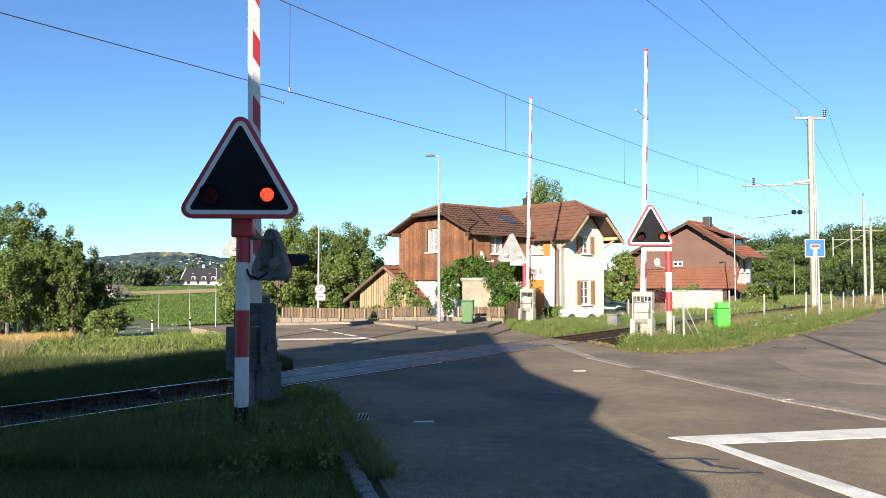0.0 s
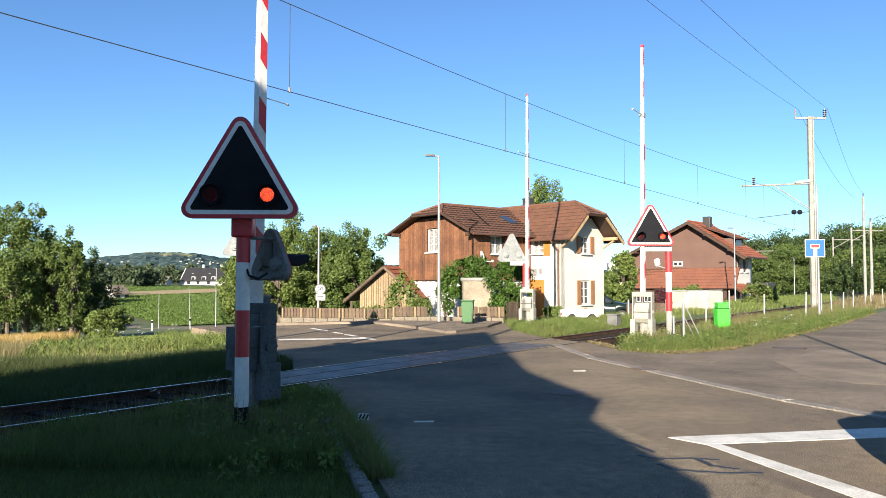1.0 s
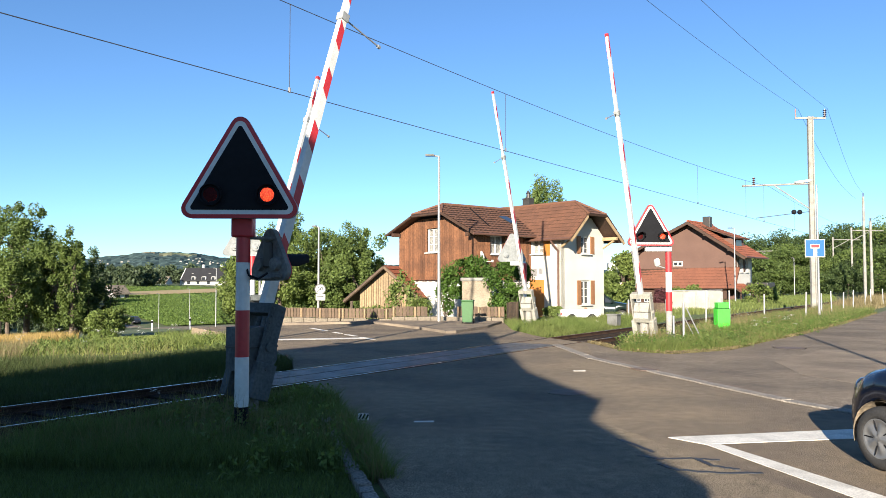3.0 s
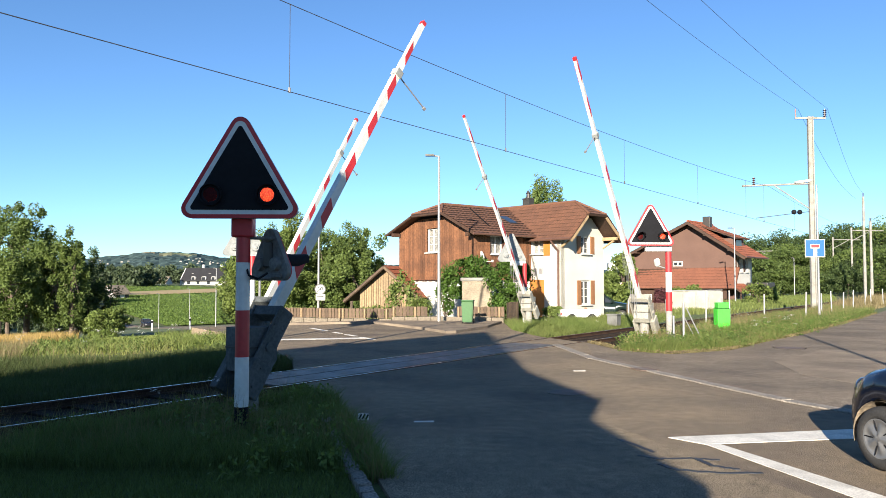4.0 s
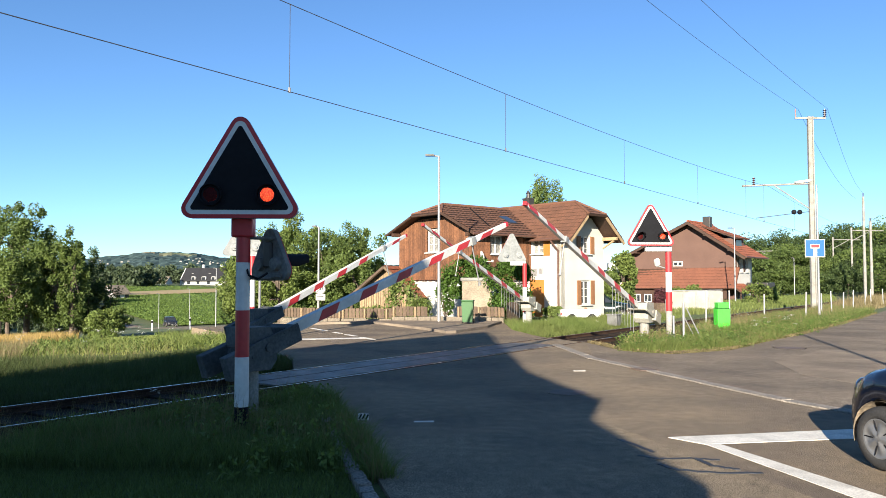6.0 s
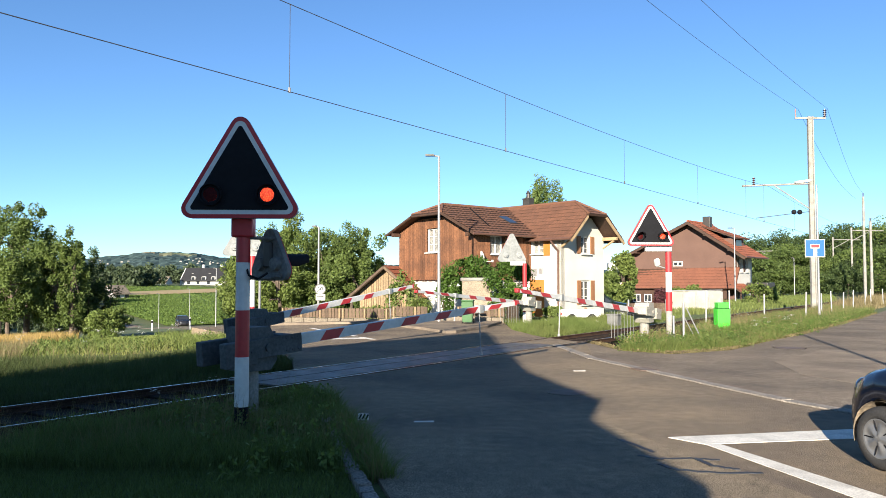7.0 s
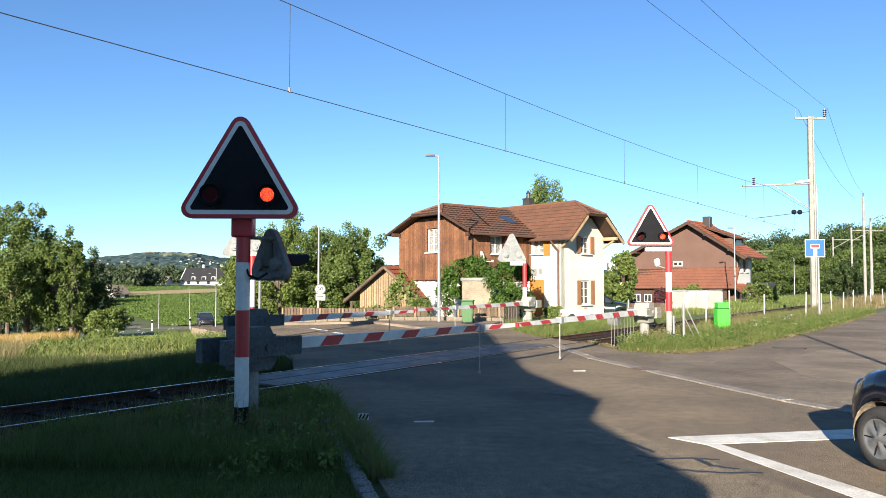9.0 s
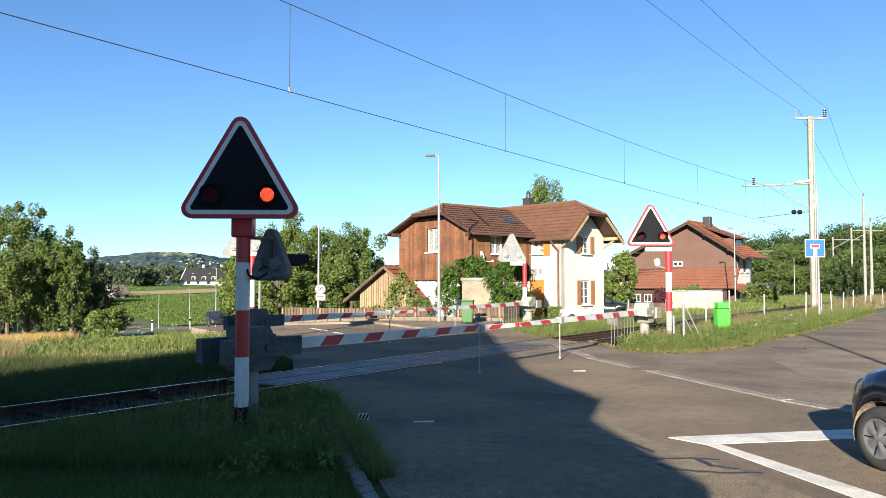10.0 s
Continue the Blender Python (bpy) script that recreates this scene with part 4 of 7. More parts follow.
    part("balcony", box(bmesh.new(), (W + 1.2, 3.2, 2.35), (2.0, 2.0, 0.5), bevel=0.05), M_CHIMNEY, h, "dark balcony canopy")
    for y in (2.4, 4.0):
        part("porch_post", rod(bmesh.new(), (W + 2.0, y, -0.5), (W + 2.0, y, 2.2), 0.07), M_DARKWOOD, h)
    part("chimney", box(bmesh.new(), (ax + 0.5, 2.6, zr + 0.25), (0.75, 0.6, 1.1), bevel=0.03), M_CHIMNEY, h, "dark grey chimney")
    part("window", box(bmesh.new(), (6.65, -0.02, 4.45), (1.0, 0.06, 0.5), bevel=0.02), M_FRAME, h, "small white window")
    for x in (6.42, 6.88):
        part("pane", box(bmesh.new(), (x, -0.06, 4.45), (0.32, 0.03, 0.3)), M_GLASS, h)
    return h


def shed():
    """The small boarded shed with a red roof beside the timber house."""
    T = frame3((-4.5, 40.5), -14.0)
    h = thing("shed", T, "small pale boarded shed with red tiled roof", "shed")
    W, L, ze, zr = 3.2, 6.0, 0.75, 2.48
    zb = -0.7
    bm = bmesh.new()
    extrude_shape(bm, [(0, zb), (W, zb), (W, ze + 0.3), (1.5, zr), (0, ze + 0.5)], pose(0, 0.1, 0), 0.2)
    part("wall", bm, M_DARKWOOD, h)
    boarded(h, [(0, zb), (W, zb), (W, ze + 0.3), (1.5, zr), (0, ze + 0.5)], Matrix.Identity(4), 0.14, M_PALEBOARD)
    part("wall", box(bmesh.new(), (W / 2, L / 2 + 0.1, 0.0), (W - 0.02, L - 0.24, 1.6)), M_PALEBOARD, h)
    tiled(h, [(W + 0.35, -0.45, ze + 0.1), (W + 0.35, L, ze + 0.1), (1.5, L, zr + 0.14), (1.5, -0.45, zr + 0.14)], M_TILE_RED)
    tiled(h, [(-0.75, L, ze + 0.02), (-0.75, -0.45, ze + 0.02), (1.5, -0.45, zr + 0.14), (1.5, L, zr + 0.14)], M_TILE_RED)
    for a, b in (((-0.75, -0.48, ze - 0.06), (1.5, -0.48, zr + 0.05)), ((W + 0.35, -0.48, ze + 0.02), (1.5, -0.48, zr + 0.05))):
        part("barge_board", rod(bmesh.new(), a, b, 0.09, seg=6), M_FENCE, h, "brown barge board")


def far_house():
    """The long white house on the slope across the valley."""
    z = land(-117, 372)
    h = thing("house", pose(-131, 372, z - 1, 0, 0, -8), "long white house with a dark roof on a far slope", "house")
    L, W = 26.0, 11.0
    bm = bmesh.new()
    box(bm, (L / 2, W / 2, 1.8), (L, W, 3.6))
    extrude_shape(bm, [(0, 3.6), (W, 3.6), (W / 2, 9.3)], pose(0.2, 0, 0, 0, 0, 90), 0.4)
    part("wall", bm, M_PLASTER_GREY, h, "white walls")
    M_SLATE = mat("dark_slate", (0.018, 0.018, 0.02), 0.7, 0.15, 3, 0.4, 0.1)
    bm = bmesh.new()
    for s in (0, 1):
        y0, y1 = (-0.8, W / 2) if s == 0 else (W + 0.8, W / 2)
        v = [bm.verts.new(p) for p in ((0.5, y0, 2.9), (L + 1, y0, 2.9), (L + 1, y1, 9.4), (0.5, y1, 9.4), (0.5, y0, 2.6), (L + 1, y0, 2.6), (L + 1, y1, 9.1), (0.5, y1, 9.1))]
        for f in ((0, 1, 2, 3), (7, 6, 5, 4), (0, 4, 5, 1), (3, 2, 6, 7), (0, 3, 7, 4), (1, 5, 6, 2)):
            bm.faces.new([v[i] for i in f])
    bmesh.ops.recalc_face_normals(bm, faces=bm.faces[:])
    part("roof", bm, M_SLATE, h, "dark slate roof")
    for x in (7.0, 12.5, 17.5):
        part("dormer", box(bmesh.new(), (x, 0.6, 4.0), (2.4, 2.0, 2.0), bevel=0.5), M_PLASTER_GREY, h, "white dormer")
        part("pane", box(bmesh.new(), (x, -0.42, 4.0), (1.6, 0.08, 1.3)), M_GLASS, h)
    for x in (4.5, 9.5, 15.0, 21.0):
        part("window", box(bmesh.new(), (x, -0.04, 1.9), (1.5, 0.1, 1.4)), M_GLASS, h, "dark window")
    for x in (9.5, 19.0):
        part("chimney", box(bmesh.new(), (x, W / 2 + 0.5, 9.8), (1.2, 1.2, 2.4), bevel=0.05), M_PLASTER_GREY, h, "pale chimney")
    for x in (5.5, 14.5):
        part("roof_window", box(bmesh.new(), (x, 2.6, 6.45), (1.0, 0.9, 0.12), pose(0, 0, 0)), M_GALV, h, "pale roof window")


def small_far_house(x, y, w, d, hh, rot, wall, roof, label):
    z = land(x, y)
    h = thing("house", pose(x, y, z - 0.5, 0, 0, rot), label, "house", "houses across the valley")
    bm = bmesh.new()
    box(bm, (0, 0, hh / 2), (w, d, hh))
    extrude_shape(bm, [(-d / 2, hh), (d / 2, hh), (0, hh + d * 0.4)], pose(0, 0, 0, 0, 0, 90), w - 0.02)
    part("wall", bm, wall, h)
    bm = bmesh.new()
    for s in (-1, 1):
        v = [bm.verts.new(p) for p in ((-w / 2 - 0.5, s * (d / 2 + 0.6), hh - 0.4), (w / 2 + 0.5, s * (d / 2 + 0.6), hh - 0.4), (w / 2 + 0.5, 0, hh + d * 0.4 + 0.2),
                                       (-w / 2 - 0.5, 0, hh + d * 0.4 + 0.2))]
        u = [bm.verts.new(p.co - Vector((0, 0, 0.3))) for p in v]
        bm.faces.new(v), bm.faces.new(u[::-1])
        for i in range(4):
            bm.faces.new((u[i - 1], u[i], v[i], v[i - 1]))
    bmesh.ops.recalc_face_normals(bm, faces=bm.faces[:])
    part("roof", bm, roof, h)
    for i in range(max(2, int(w / 3))):
        part("window", box(bmesh.new(), (-w / 2 + 1.5 + 3 * i, -d / 2 - 0.02, hh * 0.55), (1.3, 0.1, 1.3)), M_GLASS, h)


def shading_house():
    """The gabled house behind the camera; its shade lies over the road."""
    m = pose(0, 0, 0, 0, 0, -math.degrees(SUN_AZ))
    h = thing("house", m, "plain gabled house standing behind the viewer", "house")
    v0, v1 = -5.0, -17.0
    add = 5.0 * math.tan(SUN_EL)
    ridge, knee, flare, eave_l = (-5.6, 7.38 + add), (-2.4, 4.12 + add), (-0.8, 3.17 + add), (-11.2, 3.6 + add)
    porch_in, porch_out = (-0.95, 2.79 + add), (0.38, 1.85 + add)
    bm = bmesh.new()
    prof = [(eave_l[0] + 0.5, -0.2), (-1.2, -0.2), (-1.2, flare[1] - 0.05), (knee[0], knee[1] - 0.2), (ridge[0], ridge[1] - 0.25), (eave_l[0] + 0.5, eave_l[1] + 0.2)]
    extrude_shape(bm, prof, pose(0, (v0 + v1) / 2, 0), abs(v1 - v0))
    part("wall", bm, M_PLASTER_GREY, h, "pale plaster walls")
    for a, b in ((knee, ridge), (flare, knee), (eave_l, ridge), (porch_out, porch_in)):
        dx, dz = b[0] - a[0], b[1] - a[1]
        bm = bmesh.new()
        box(bm, (0, 0, 0), (math.hypot(dx, dz), abs(v1 - v0) + 1.2, 0.16),
            pose((a[0] + b[0]) / 2, (v0 + v1) / 2, (a[1] + b[1]) / 2 - 0.09, 0, -math.degrees(math.atan2(dz, dx)), 0))
        part("roof", bm, M_TILE, h, "brown roof slope")
    bm = bmesh.new()
    extrude_shape(bm, [(-1.2, -0.2), (porch_out[0] - 0.1, -0.2), (porch_out[0] - 0.1, porch_out[1] - 0.12), (-1.2, porch_in[1] - 0.05)], pose(0, (v0 + v1) / 2, 0), abs(v1 - v0) - 0.2)
    part("lean_to", bm, M_PLASTER_GREY, h, "plastered lean-to")


old_house()
red_house()
shed()
far_house()
shading_house()
small_far_house(-99, 226, 5, 5, 2.6, 60, M_PLASTER_GREY, M_WALLSTONE, "white house half hidden by trees")
small_far_house(-160, 425, 9, 7, 1.9, -10, M_PLASTER_GREY, M_WALLSTONE, "low pale farm building with a taupe roof")
small_far_house(106, 195, 8, 7, 3.0, 10, M_PLASTER_GREY, M_TILE_RED, "white house beyond the track")


# ---- road surface, kerbs and marks ----
KERB = [(2.55, 24.2), (2.95, 21.6), (3.1, 20.6), (3.39, 16.93), (3.75, 15.6), (4.26, 13.62), (4.68, 12.05), (5.0, 10.9), (5.62, 9.4), (6.6, 7.2), (8.4, 3.5), (12.5, -4)]


def offset_line(pts, w):
    out = []
    for i, p in enumerate(pts):
        t = (Vector(pts[min(i + 1, len(pts) - 1)]) - Vector(pts[max(i - 1, 0)])).normalized()
        out.append((p[0] - t.y * w, p[1] + t.x * w))
    return out


# the side road starts behind the kerb line and is older than the main road
plate("side_road", KERB[3:] + [(14, -20), (26, 0), (40, 36), (69, 90), (64, 95), (27.0, 45.6), (17.1, 31.7), (11.9, 24.8), (9.2, 21.5), (7.3, 19.0), (5.5, 17.9),
                               (4.5, 18.8), (4.1, 21.4)], 0.006, M_ASPHALT_OLD, "worn grey asphalt of the dead-end side road", "road", 0.02)
plate("asphalt_patch", [(7.2, 16.3), (9.6, 19.0), (12.0, 18.6), (12.6, 15.0), (9.2, 12.3), (7.0, 12.7), (6.7, 14.0)], 0.009, M_ASPHALT_PATCH, "pale worn asphalt patch", "road", 0.01)
plate("asphalt_patch", [(-0.8, 8.4), (0.49, 8.57), (2.04, 9.0), (2.39, 7.97), (2.69, 6.88), (3.0, 5.94), (3.7, 3.0), (4.6, 0), (1.25, 0), (-0.4, 6.03)], 0.002, M_ASPHALT_COARSE, "coarse pale asphalt patch", "road", 0.004)
kerb = thing("kerb", pose(0, 0, 0), "low flush kerb of worn pale stones along the road", "kerb", kind="structure")
for a, b in zip(KERB[2:-1], KERB[3:]):
    a, b = Vector(a), Vector(b)
    n = max(1, round((b - a).length / 0.7))
    for i in range(n):
        p, q = a + (b - a) * i / n, a + (b - a) * (i + 1) / n
        t = (q - p).normalized()
        bm = bmesh.new()
        box(bm, (0, 0, 0.0), ((q - p).length - 0.012, random.uniform(0.2, 0.24), 0.07), bevel=0.016)
        part("kerb_stone", bm, M_KERB, kerb, m=pose((p.x + q.x) / 2, (p.y + q.y) / 2, -0.014 + random.uniform(-0.004, 0.004), random.uniform(-1, 1), 0, math.degrees(math.atan2(t.y, t.x)) + random.uniform(-2, 2)))
# kerb of bricks between the lawn and the road, half overgrown
edge = thing("kerb", pose(0, 0, 0), "overgrown row of small kerb stones beside the lawn", "kerb", kind="structure")
for i in range(26):
    y = 4.6 + 0.2 * i
    x = lawn_edge(y)
    bm = bmesh.new()
    box(bm, (0, 0, 0), (0.12, 0.19, 0.09), bevel=0.012)
    part("kerb_stone", bm, M_KERB, edge, m=pose(x, y, -0.008 + random.uniform(-0.01, 0.006), random.uniform(-3, 3), 0, 15 + random.uniform(-4, 4)))


def paint(name, pts, label, mt=None, z=0.004):
    bm = bmesh.new()
    slab(bm, pts, 0.0, z)
    return tagged(part(name, bm, mt or M_PAINT), label, "road marking", kind="structure")


paint("stop_line", [(2.50, 8.36), (5.6, 8.97), (5.3, 8.42), (2.80, 8.0)], "white painted line across the side lane", z=0.006)
paint("lane_line", [(2.50, 8.34), (2.79, 7.99), (3.28, 6.05), (4.6, 1.2), (4.75, 1.2), (3.56, 6.03), (2.95, 8.0)], "white painted line along the lane", z=0.005)
for x0, x1, y in ((2.53, 2.77, 14.57), (-0.36, -0.11, 9.29)):
    paint("survey_mark", [(x0, y - 0.03), (x1, y - 0.02), (x1, y + 0.05), (x0, y + 0.03)], "short thin white survey mark", z=0.007)
# far marks: a line across and short dashes
paint("stop_line", [(-4.9, 22.3), (-2.35, 22.95), (-2.4, 23.35), (-5.0, 22.75)], "white painted stop line beyond the track")
for t0, t1 in ((0.0, 0.3), (0.44, 0.56), (0.66, 0.8), (0.88, 1.05)):
    a, b = Vector((-4.97, 28.2)), Vector((-2.25, 22.9))
    p, q = a.lerp(b, t0), a.lerp(b, t1)
    paint("lane_dash", [(p.x - 0.08, p.y), (p.x + 0.08, p.y), (q.x + 0.08, q.y), (q.x - 0.08, q.y)], "white painted lane dash", z=0.005)
# bitumen seams
for k, pts in enumerate(([(1.93, 8.26), (2.05, 7.92), (2.14, 7.63)], [(1.95, 7.51), (2.1, 7.35), (2.43, 7.37), (2.68, 7.3)], [(2.04, 7.14), (2.15, 6.91), (2.48, 6.81), (2.88, 6.81)], [(2.45, 7.37), (2.52, 7.06), (2.73, 6.93)])):
    bm = bmesh.new()
    fine = []
    for a, b in zip(pts, pts[1:]):
        for i in range(6):
            f = i / 6
            fine.append((a[0] + (b[0] - a[0]) * f + random.uniform(-.012, .012), a[1] + (b[1] - a[1]) * f + random.uniform(-.015, .015)))
    fine.append(pts[-1])
    slab(bm, offset_line(fine, 0.026) + offset_line(fine, -0.026)[::-1], 0.0, 0.005 + 0.0015 * k)
    tagged(part("bitumen_seam", bm, M_TAR), "dark bitumen crack seal on the asphalt", "road repair", kind="structure")
for x, y, r in ((1.95, 11.74, 0.33), (9.06, 19.6, 0.42)):
    c = thing("manhole_cover", pose(x, y, 0.012), "round iron manhole cover in the asphalt", "manhole cover", "manhole covers")
    part("frame", rod(bmesh.new(), (0, 0, -0.05), (0, 0, -0.006), r, seg=28), M_ASPHALT_OLD, c, "worn rim")
    bm = rod(bmesh.new(), (0, 0, -0.03), (0, 0, -0.003), r * 0.87, seg=28)
    part("lid", bm, M_IRON, c, "rusty iron lid")
for x, y, s in ((3.95, 14.75, 0.4), (5.75, 18.6, 0.55)):
    c = thing("drain_grate", pose(x, y, 0.01, 0, 0, 14), "rectangular iron drain grate by the kerb", "drain", "drain grates")
    bm = bmesh.new()
    for i in range(8):
        box(bm, (-s / 2 + s * (i + 0.5) / 8, 0, 0.005), (s / 14, s, 0.02))
    for sy in (-1, 1):
        box(bm, (0, sy * s / 2, 0.005), (s, 0.04, 0.02))
    part("grate", bm, M_IRON, c)
# far pavement
plate("pavement", [(-7.0, 30.0), (-4.9, 30.6), (-2.95, 31.2), (-1.9, 29.4), (-0.6, 26.9), (0.1, 25.2), (0.45, 25.4), (1.7, 28.3), (2.5, 31.6), (-2.9, 32.2)], 0.09, M_ASPHALT_PATCH, "pale raised pavement before the garden wall", "pavement", 0.14)
# ---- garden wall, fence, bins ----
WALL = [(-7.2, 33.4), (-4.4, 32.4), (-2.2, 32.3), (0.6, 32.3), (2.6, 31.6)]


def garden_wall():
    w = thing("garden_wall", pose(0, 0, 0), "low weathered stone wall under a garden fence", "wall", kind="structure")
    f = thing("garden_fence", pose(0, 0, 0), "brown wooden board fence on a low wall", "fence")
    bmp = bmesh.new()
    box(bmp, (0, 0, 0.22), (0.07, 0.07, 0.52), bevel=0.008)
    bms = bmesh.new()
    box(bms, (0, 0, 0.23), (0.135, 0.025, 0.42))
    post = slat = None
    for k, (a, b) in enumerate(zip(WALL, WALL[1:])):
        a, b = Vector(a), Vector(b)
        ln = (b - a).length
        ang = math.degrees(math.atan2(b.y - a.y, b.x - a.x))
        top = 0.16 if k < 2 else 0.24
        n = max(1, round(ln / 0.55))
        for i in range(n):
            bm = bmesh.new()
            box(bm, (0, 0, 0), (ln / n - 0.015, 0.3, top + 0.45), bevel=0.02)
            p = a.lerp(b, (i + 0.5) / n)
            part("wall_block", bm, M_WALLSTONE, w, m=pose(p.x, p.y, (top - 0.45) / 2 + random.uniform(-0.015, 0.015), 0, 0, ang))
        if k == 2:
            # gap for the gate and the bin
            span = (0.0, 0.55)
        else:
            span = (0.0, 1.0)
        m = int(ln * (span[1] - span[0]) / 0.15)
        for i in range(m):
            p = a.lerp(b, span[0] + (span[1] - span[0]) * (i + 0.5) / m)
            at = pose(p.x, p.y - 0.04, top + random.uniform(-0.012, 0.012), 0, random.uniform(-1, 1), ang)
            slat = again(slat, at) if slat else part("slat", bms, M_FENCE, f, m=at)
            if i % 6 == 0:
                at = pose(p.x, p.y - 0.08, top - 0.05, 0, 0, ang)
                post = again(post, at) if post else part("post", bmp, M_PALEBOARD, f, "pale fence post", at)
        bm = bmesh.new()
        for z in (0.1, 0.34):
            box(bm, (ln * (span[1] - span[0]) / 2, 0.03, top + z), (ln * (span[1] - span[0]), 0.05, 0.07))
        part("rail", bm, M_FENCE, f, m=pose(a.x, a.y, 0, 0, 0, ang))


garden_wall()
block = thing("gate_pillar_wall", pose(1.55, 34.2, 0), "square pebble-dashed garden wall block with a cap", "wall", kind="structure")
part("body", box(bmesh.new(), (0, 0, 0.9), (1.35, 0.6, 1.8), bevel=0.02), M_PEBBLE, block)
part("cap", box(bmesh.new(), (0, 0, 1.86), (1.5, 0.75, 0.14), bevel=0.02), M_CONCRETE, block, "concrete cap")
M_BIN = mat("dark_green_plastic", (0.035, 0.12, 0.03), 0.5, 0.08, 20, 2, 0.05)
M_BRIGHT = mat("bright_green_sheet", (0.07, 0.62, 0.05), 0.4, 0.05, 20, 2, 0.03)
M_RUBBER = mat("black_rubber", (0.02, 0.02, 0.02), 0.8, 0.1, 40, 3, 0.2)
b = thing("wheelie_bin", pose(0.98, 29.6, 0.09, 0, 0, -8), "dark green plastic wheelie bin on the pavement", "bin")
bm = bmesh.new()
v = [bm.verts.new((sx * w, sy * d, z)) for z, w, d in ((0.06, 0.19, 0.2), (0.86, 0.235, 0.25)) for sx, sy in ((-1, -1), (1, -1), (1, 1), (-1, 1))]
bm.faces.new(v[3::-1]), bm.faces.new(v[4:])
for i in range(4):
    bm.faces.new((v[i], v[(i + 1) % 4], v[4 + (i + 1) % 4], v[4 + i]))
bmesh.ops.bevel(bm, geom=bm.edges[:], offset=0.025, segments=2, affect="EDGES")
part("body", bm, M_BIN, b)
part("lid", box(bmesh.new(), (0, 0.0, 0.9), (0.5, 0.55, 0.07), bevel=0.03), M_BIN, b)
for sx in (-1, 1):
    part("wheel", rod(bmesh.new(), (sx * 0.2, 0.22, 0.1), (sx * 0.25, 0.22, 0.1), 0.1, seg=16), M_RUBBER, b, "black wheel")
b = thing("waste_bin", pose(9.28, 24.9, 0.14, 0, 0, 2), "bright green metal waste box in tall grass", "bin")
bm = bmesh.new()
box(bm, (0, 0, 0.38), (0.42, 0.36, 0.66), bevel=0.012)
part("body", bm, M_BRIGHT, b)
part("hood", box(bmesh.new(), (0, 0, 0.82), (0.36, 0.34, 0.18), bevel=0.012), M_BRIGHT, b)
part("slot", box(bmesh.new(), (0, -0.0, 0.72), (0.38, 0.35, 0.03)), M_BLACK, b, "dark slot")
part("post", rod(bmesh.new(), (0, 0.2, -0.3), (0, 0.2, 0.85), 0.03), M_GALV, b, "steel post")


# ---- poles, masts and wires ----
def lamp_post(x, y, z, h, arm, r, label, az=180):
    o = thing("street_lamp", pose(x, y, z, 0, 0, az), label, "street lamp", "street lamps")
    bm = rod(bmesh.new(), (0, 0, -0.3), (0, 0, h), r, r * 0.55, 12)
    part("pole", bm, M_GALV, o, "grey steel pole", smooth=False)
    part("arm", rod(bmesh.new(), (0, 0, h - 0.03), (arm * 0.4, 0, h + 0.02), r * 0.5, seg=8), M_GALV, o)
    bm = bmesh.new()
    box(bm, (arm * 0.7, 0, h + 0.03), (arm * 0.7, 0.2, 0.08), pose(0, 0, 0, 0, 0, 0), bevel=0.02)
    part("lamp_head", bm, M_GREY, o, "grey lamp head")
    return o


lamp_post(-0.17, 31.3, 0.05, 7.0, 0.55, 0.075, "tall grey street lamp on the pavement")
lamp_post(-6.67, 40.0, -0.55, 5.25, 0.35, 0.075, "grey street lamp with a speed sign on it")
lamp_post(24.45, 62.5, -0.6, 6.85, 0.5, 0.07, "grey street lamp before the farmhouse", 180)
lamp_post(-24.6, 81.0, land(-24.6, 81) , 6.3, 0.3, 0.07, "grey street lamp on the country road")
lamp_post(-30.5, 90.0, land(-30.5, 90), 4.6, 0.3, 0.05, "thin dark street lamp by the field")
lamp_post(-38.0, 100.0, land(-38, 100), 4.6, 0.3, 0.05, "thin dark street lamp by the field")
lamp_post(6.8, 7.0, 0.0, 7.0, 0.6, 0.075, "tall grey street lamp beside the viewer")
lamp_post(43.3, 92.0, -0.9, 5.6, 0.3, 0.06, "thin grey lamp beside the track")
M_BLUE = mat("blue_sign", (0.008, 0.1, 0.46), 0.4, 0.03, 20, 2, 0.02)


def bar_plate(parent, w, h, m, face, label, name="sign_plate"):
    return part(name, box(bmesh.new(), (0, 0, 0), (w, 0.02, h), bevel=min(w, h) * 0.06), face, parent, label, m)


s = thing("speed_sign", pose(-6.55, 39.85, 0), "round white zone sign with a plate below", "sign")
part("disc", rod(bmesh.new(), (0, 0.0, 1.35), (0, -0.03, 1.35), 0.29, seg=28), M_WHITE, s, "white disc")
part("rim", ring_shape(bmesh.new(), [(0.29 * math.cos(a), 1.35 + 0.29 * math.sin(a)) for a in np.linspace(0, 2 * math.pi, 28, endpoint=False)],
                       [(0.24 * math.cos(a), 1.35 + 0.24 * math.sin(a)) for a in np.linspace(0, 2 * math.pi, 28, endpoint=False)], pose(0, -0.035, 0), 0.012), M_GREY, s, "grey rim")
curve = bpy.data.curves.new("digits", "FONT")
curve.body, curve.size, curve.align_x, curve.align_y = "50", 0.3, "CENTER", "CENTER"
curve.extrude = 0.003
curve.materials.append(M_BLACK)
t = new("digits", curve)
t.parent, t.matrix_basis = s, pose(0, -0.04, 1.35, 90, 0, 0)
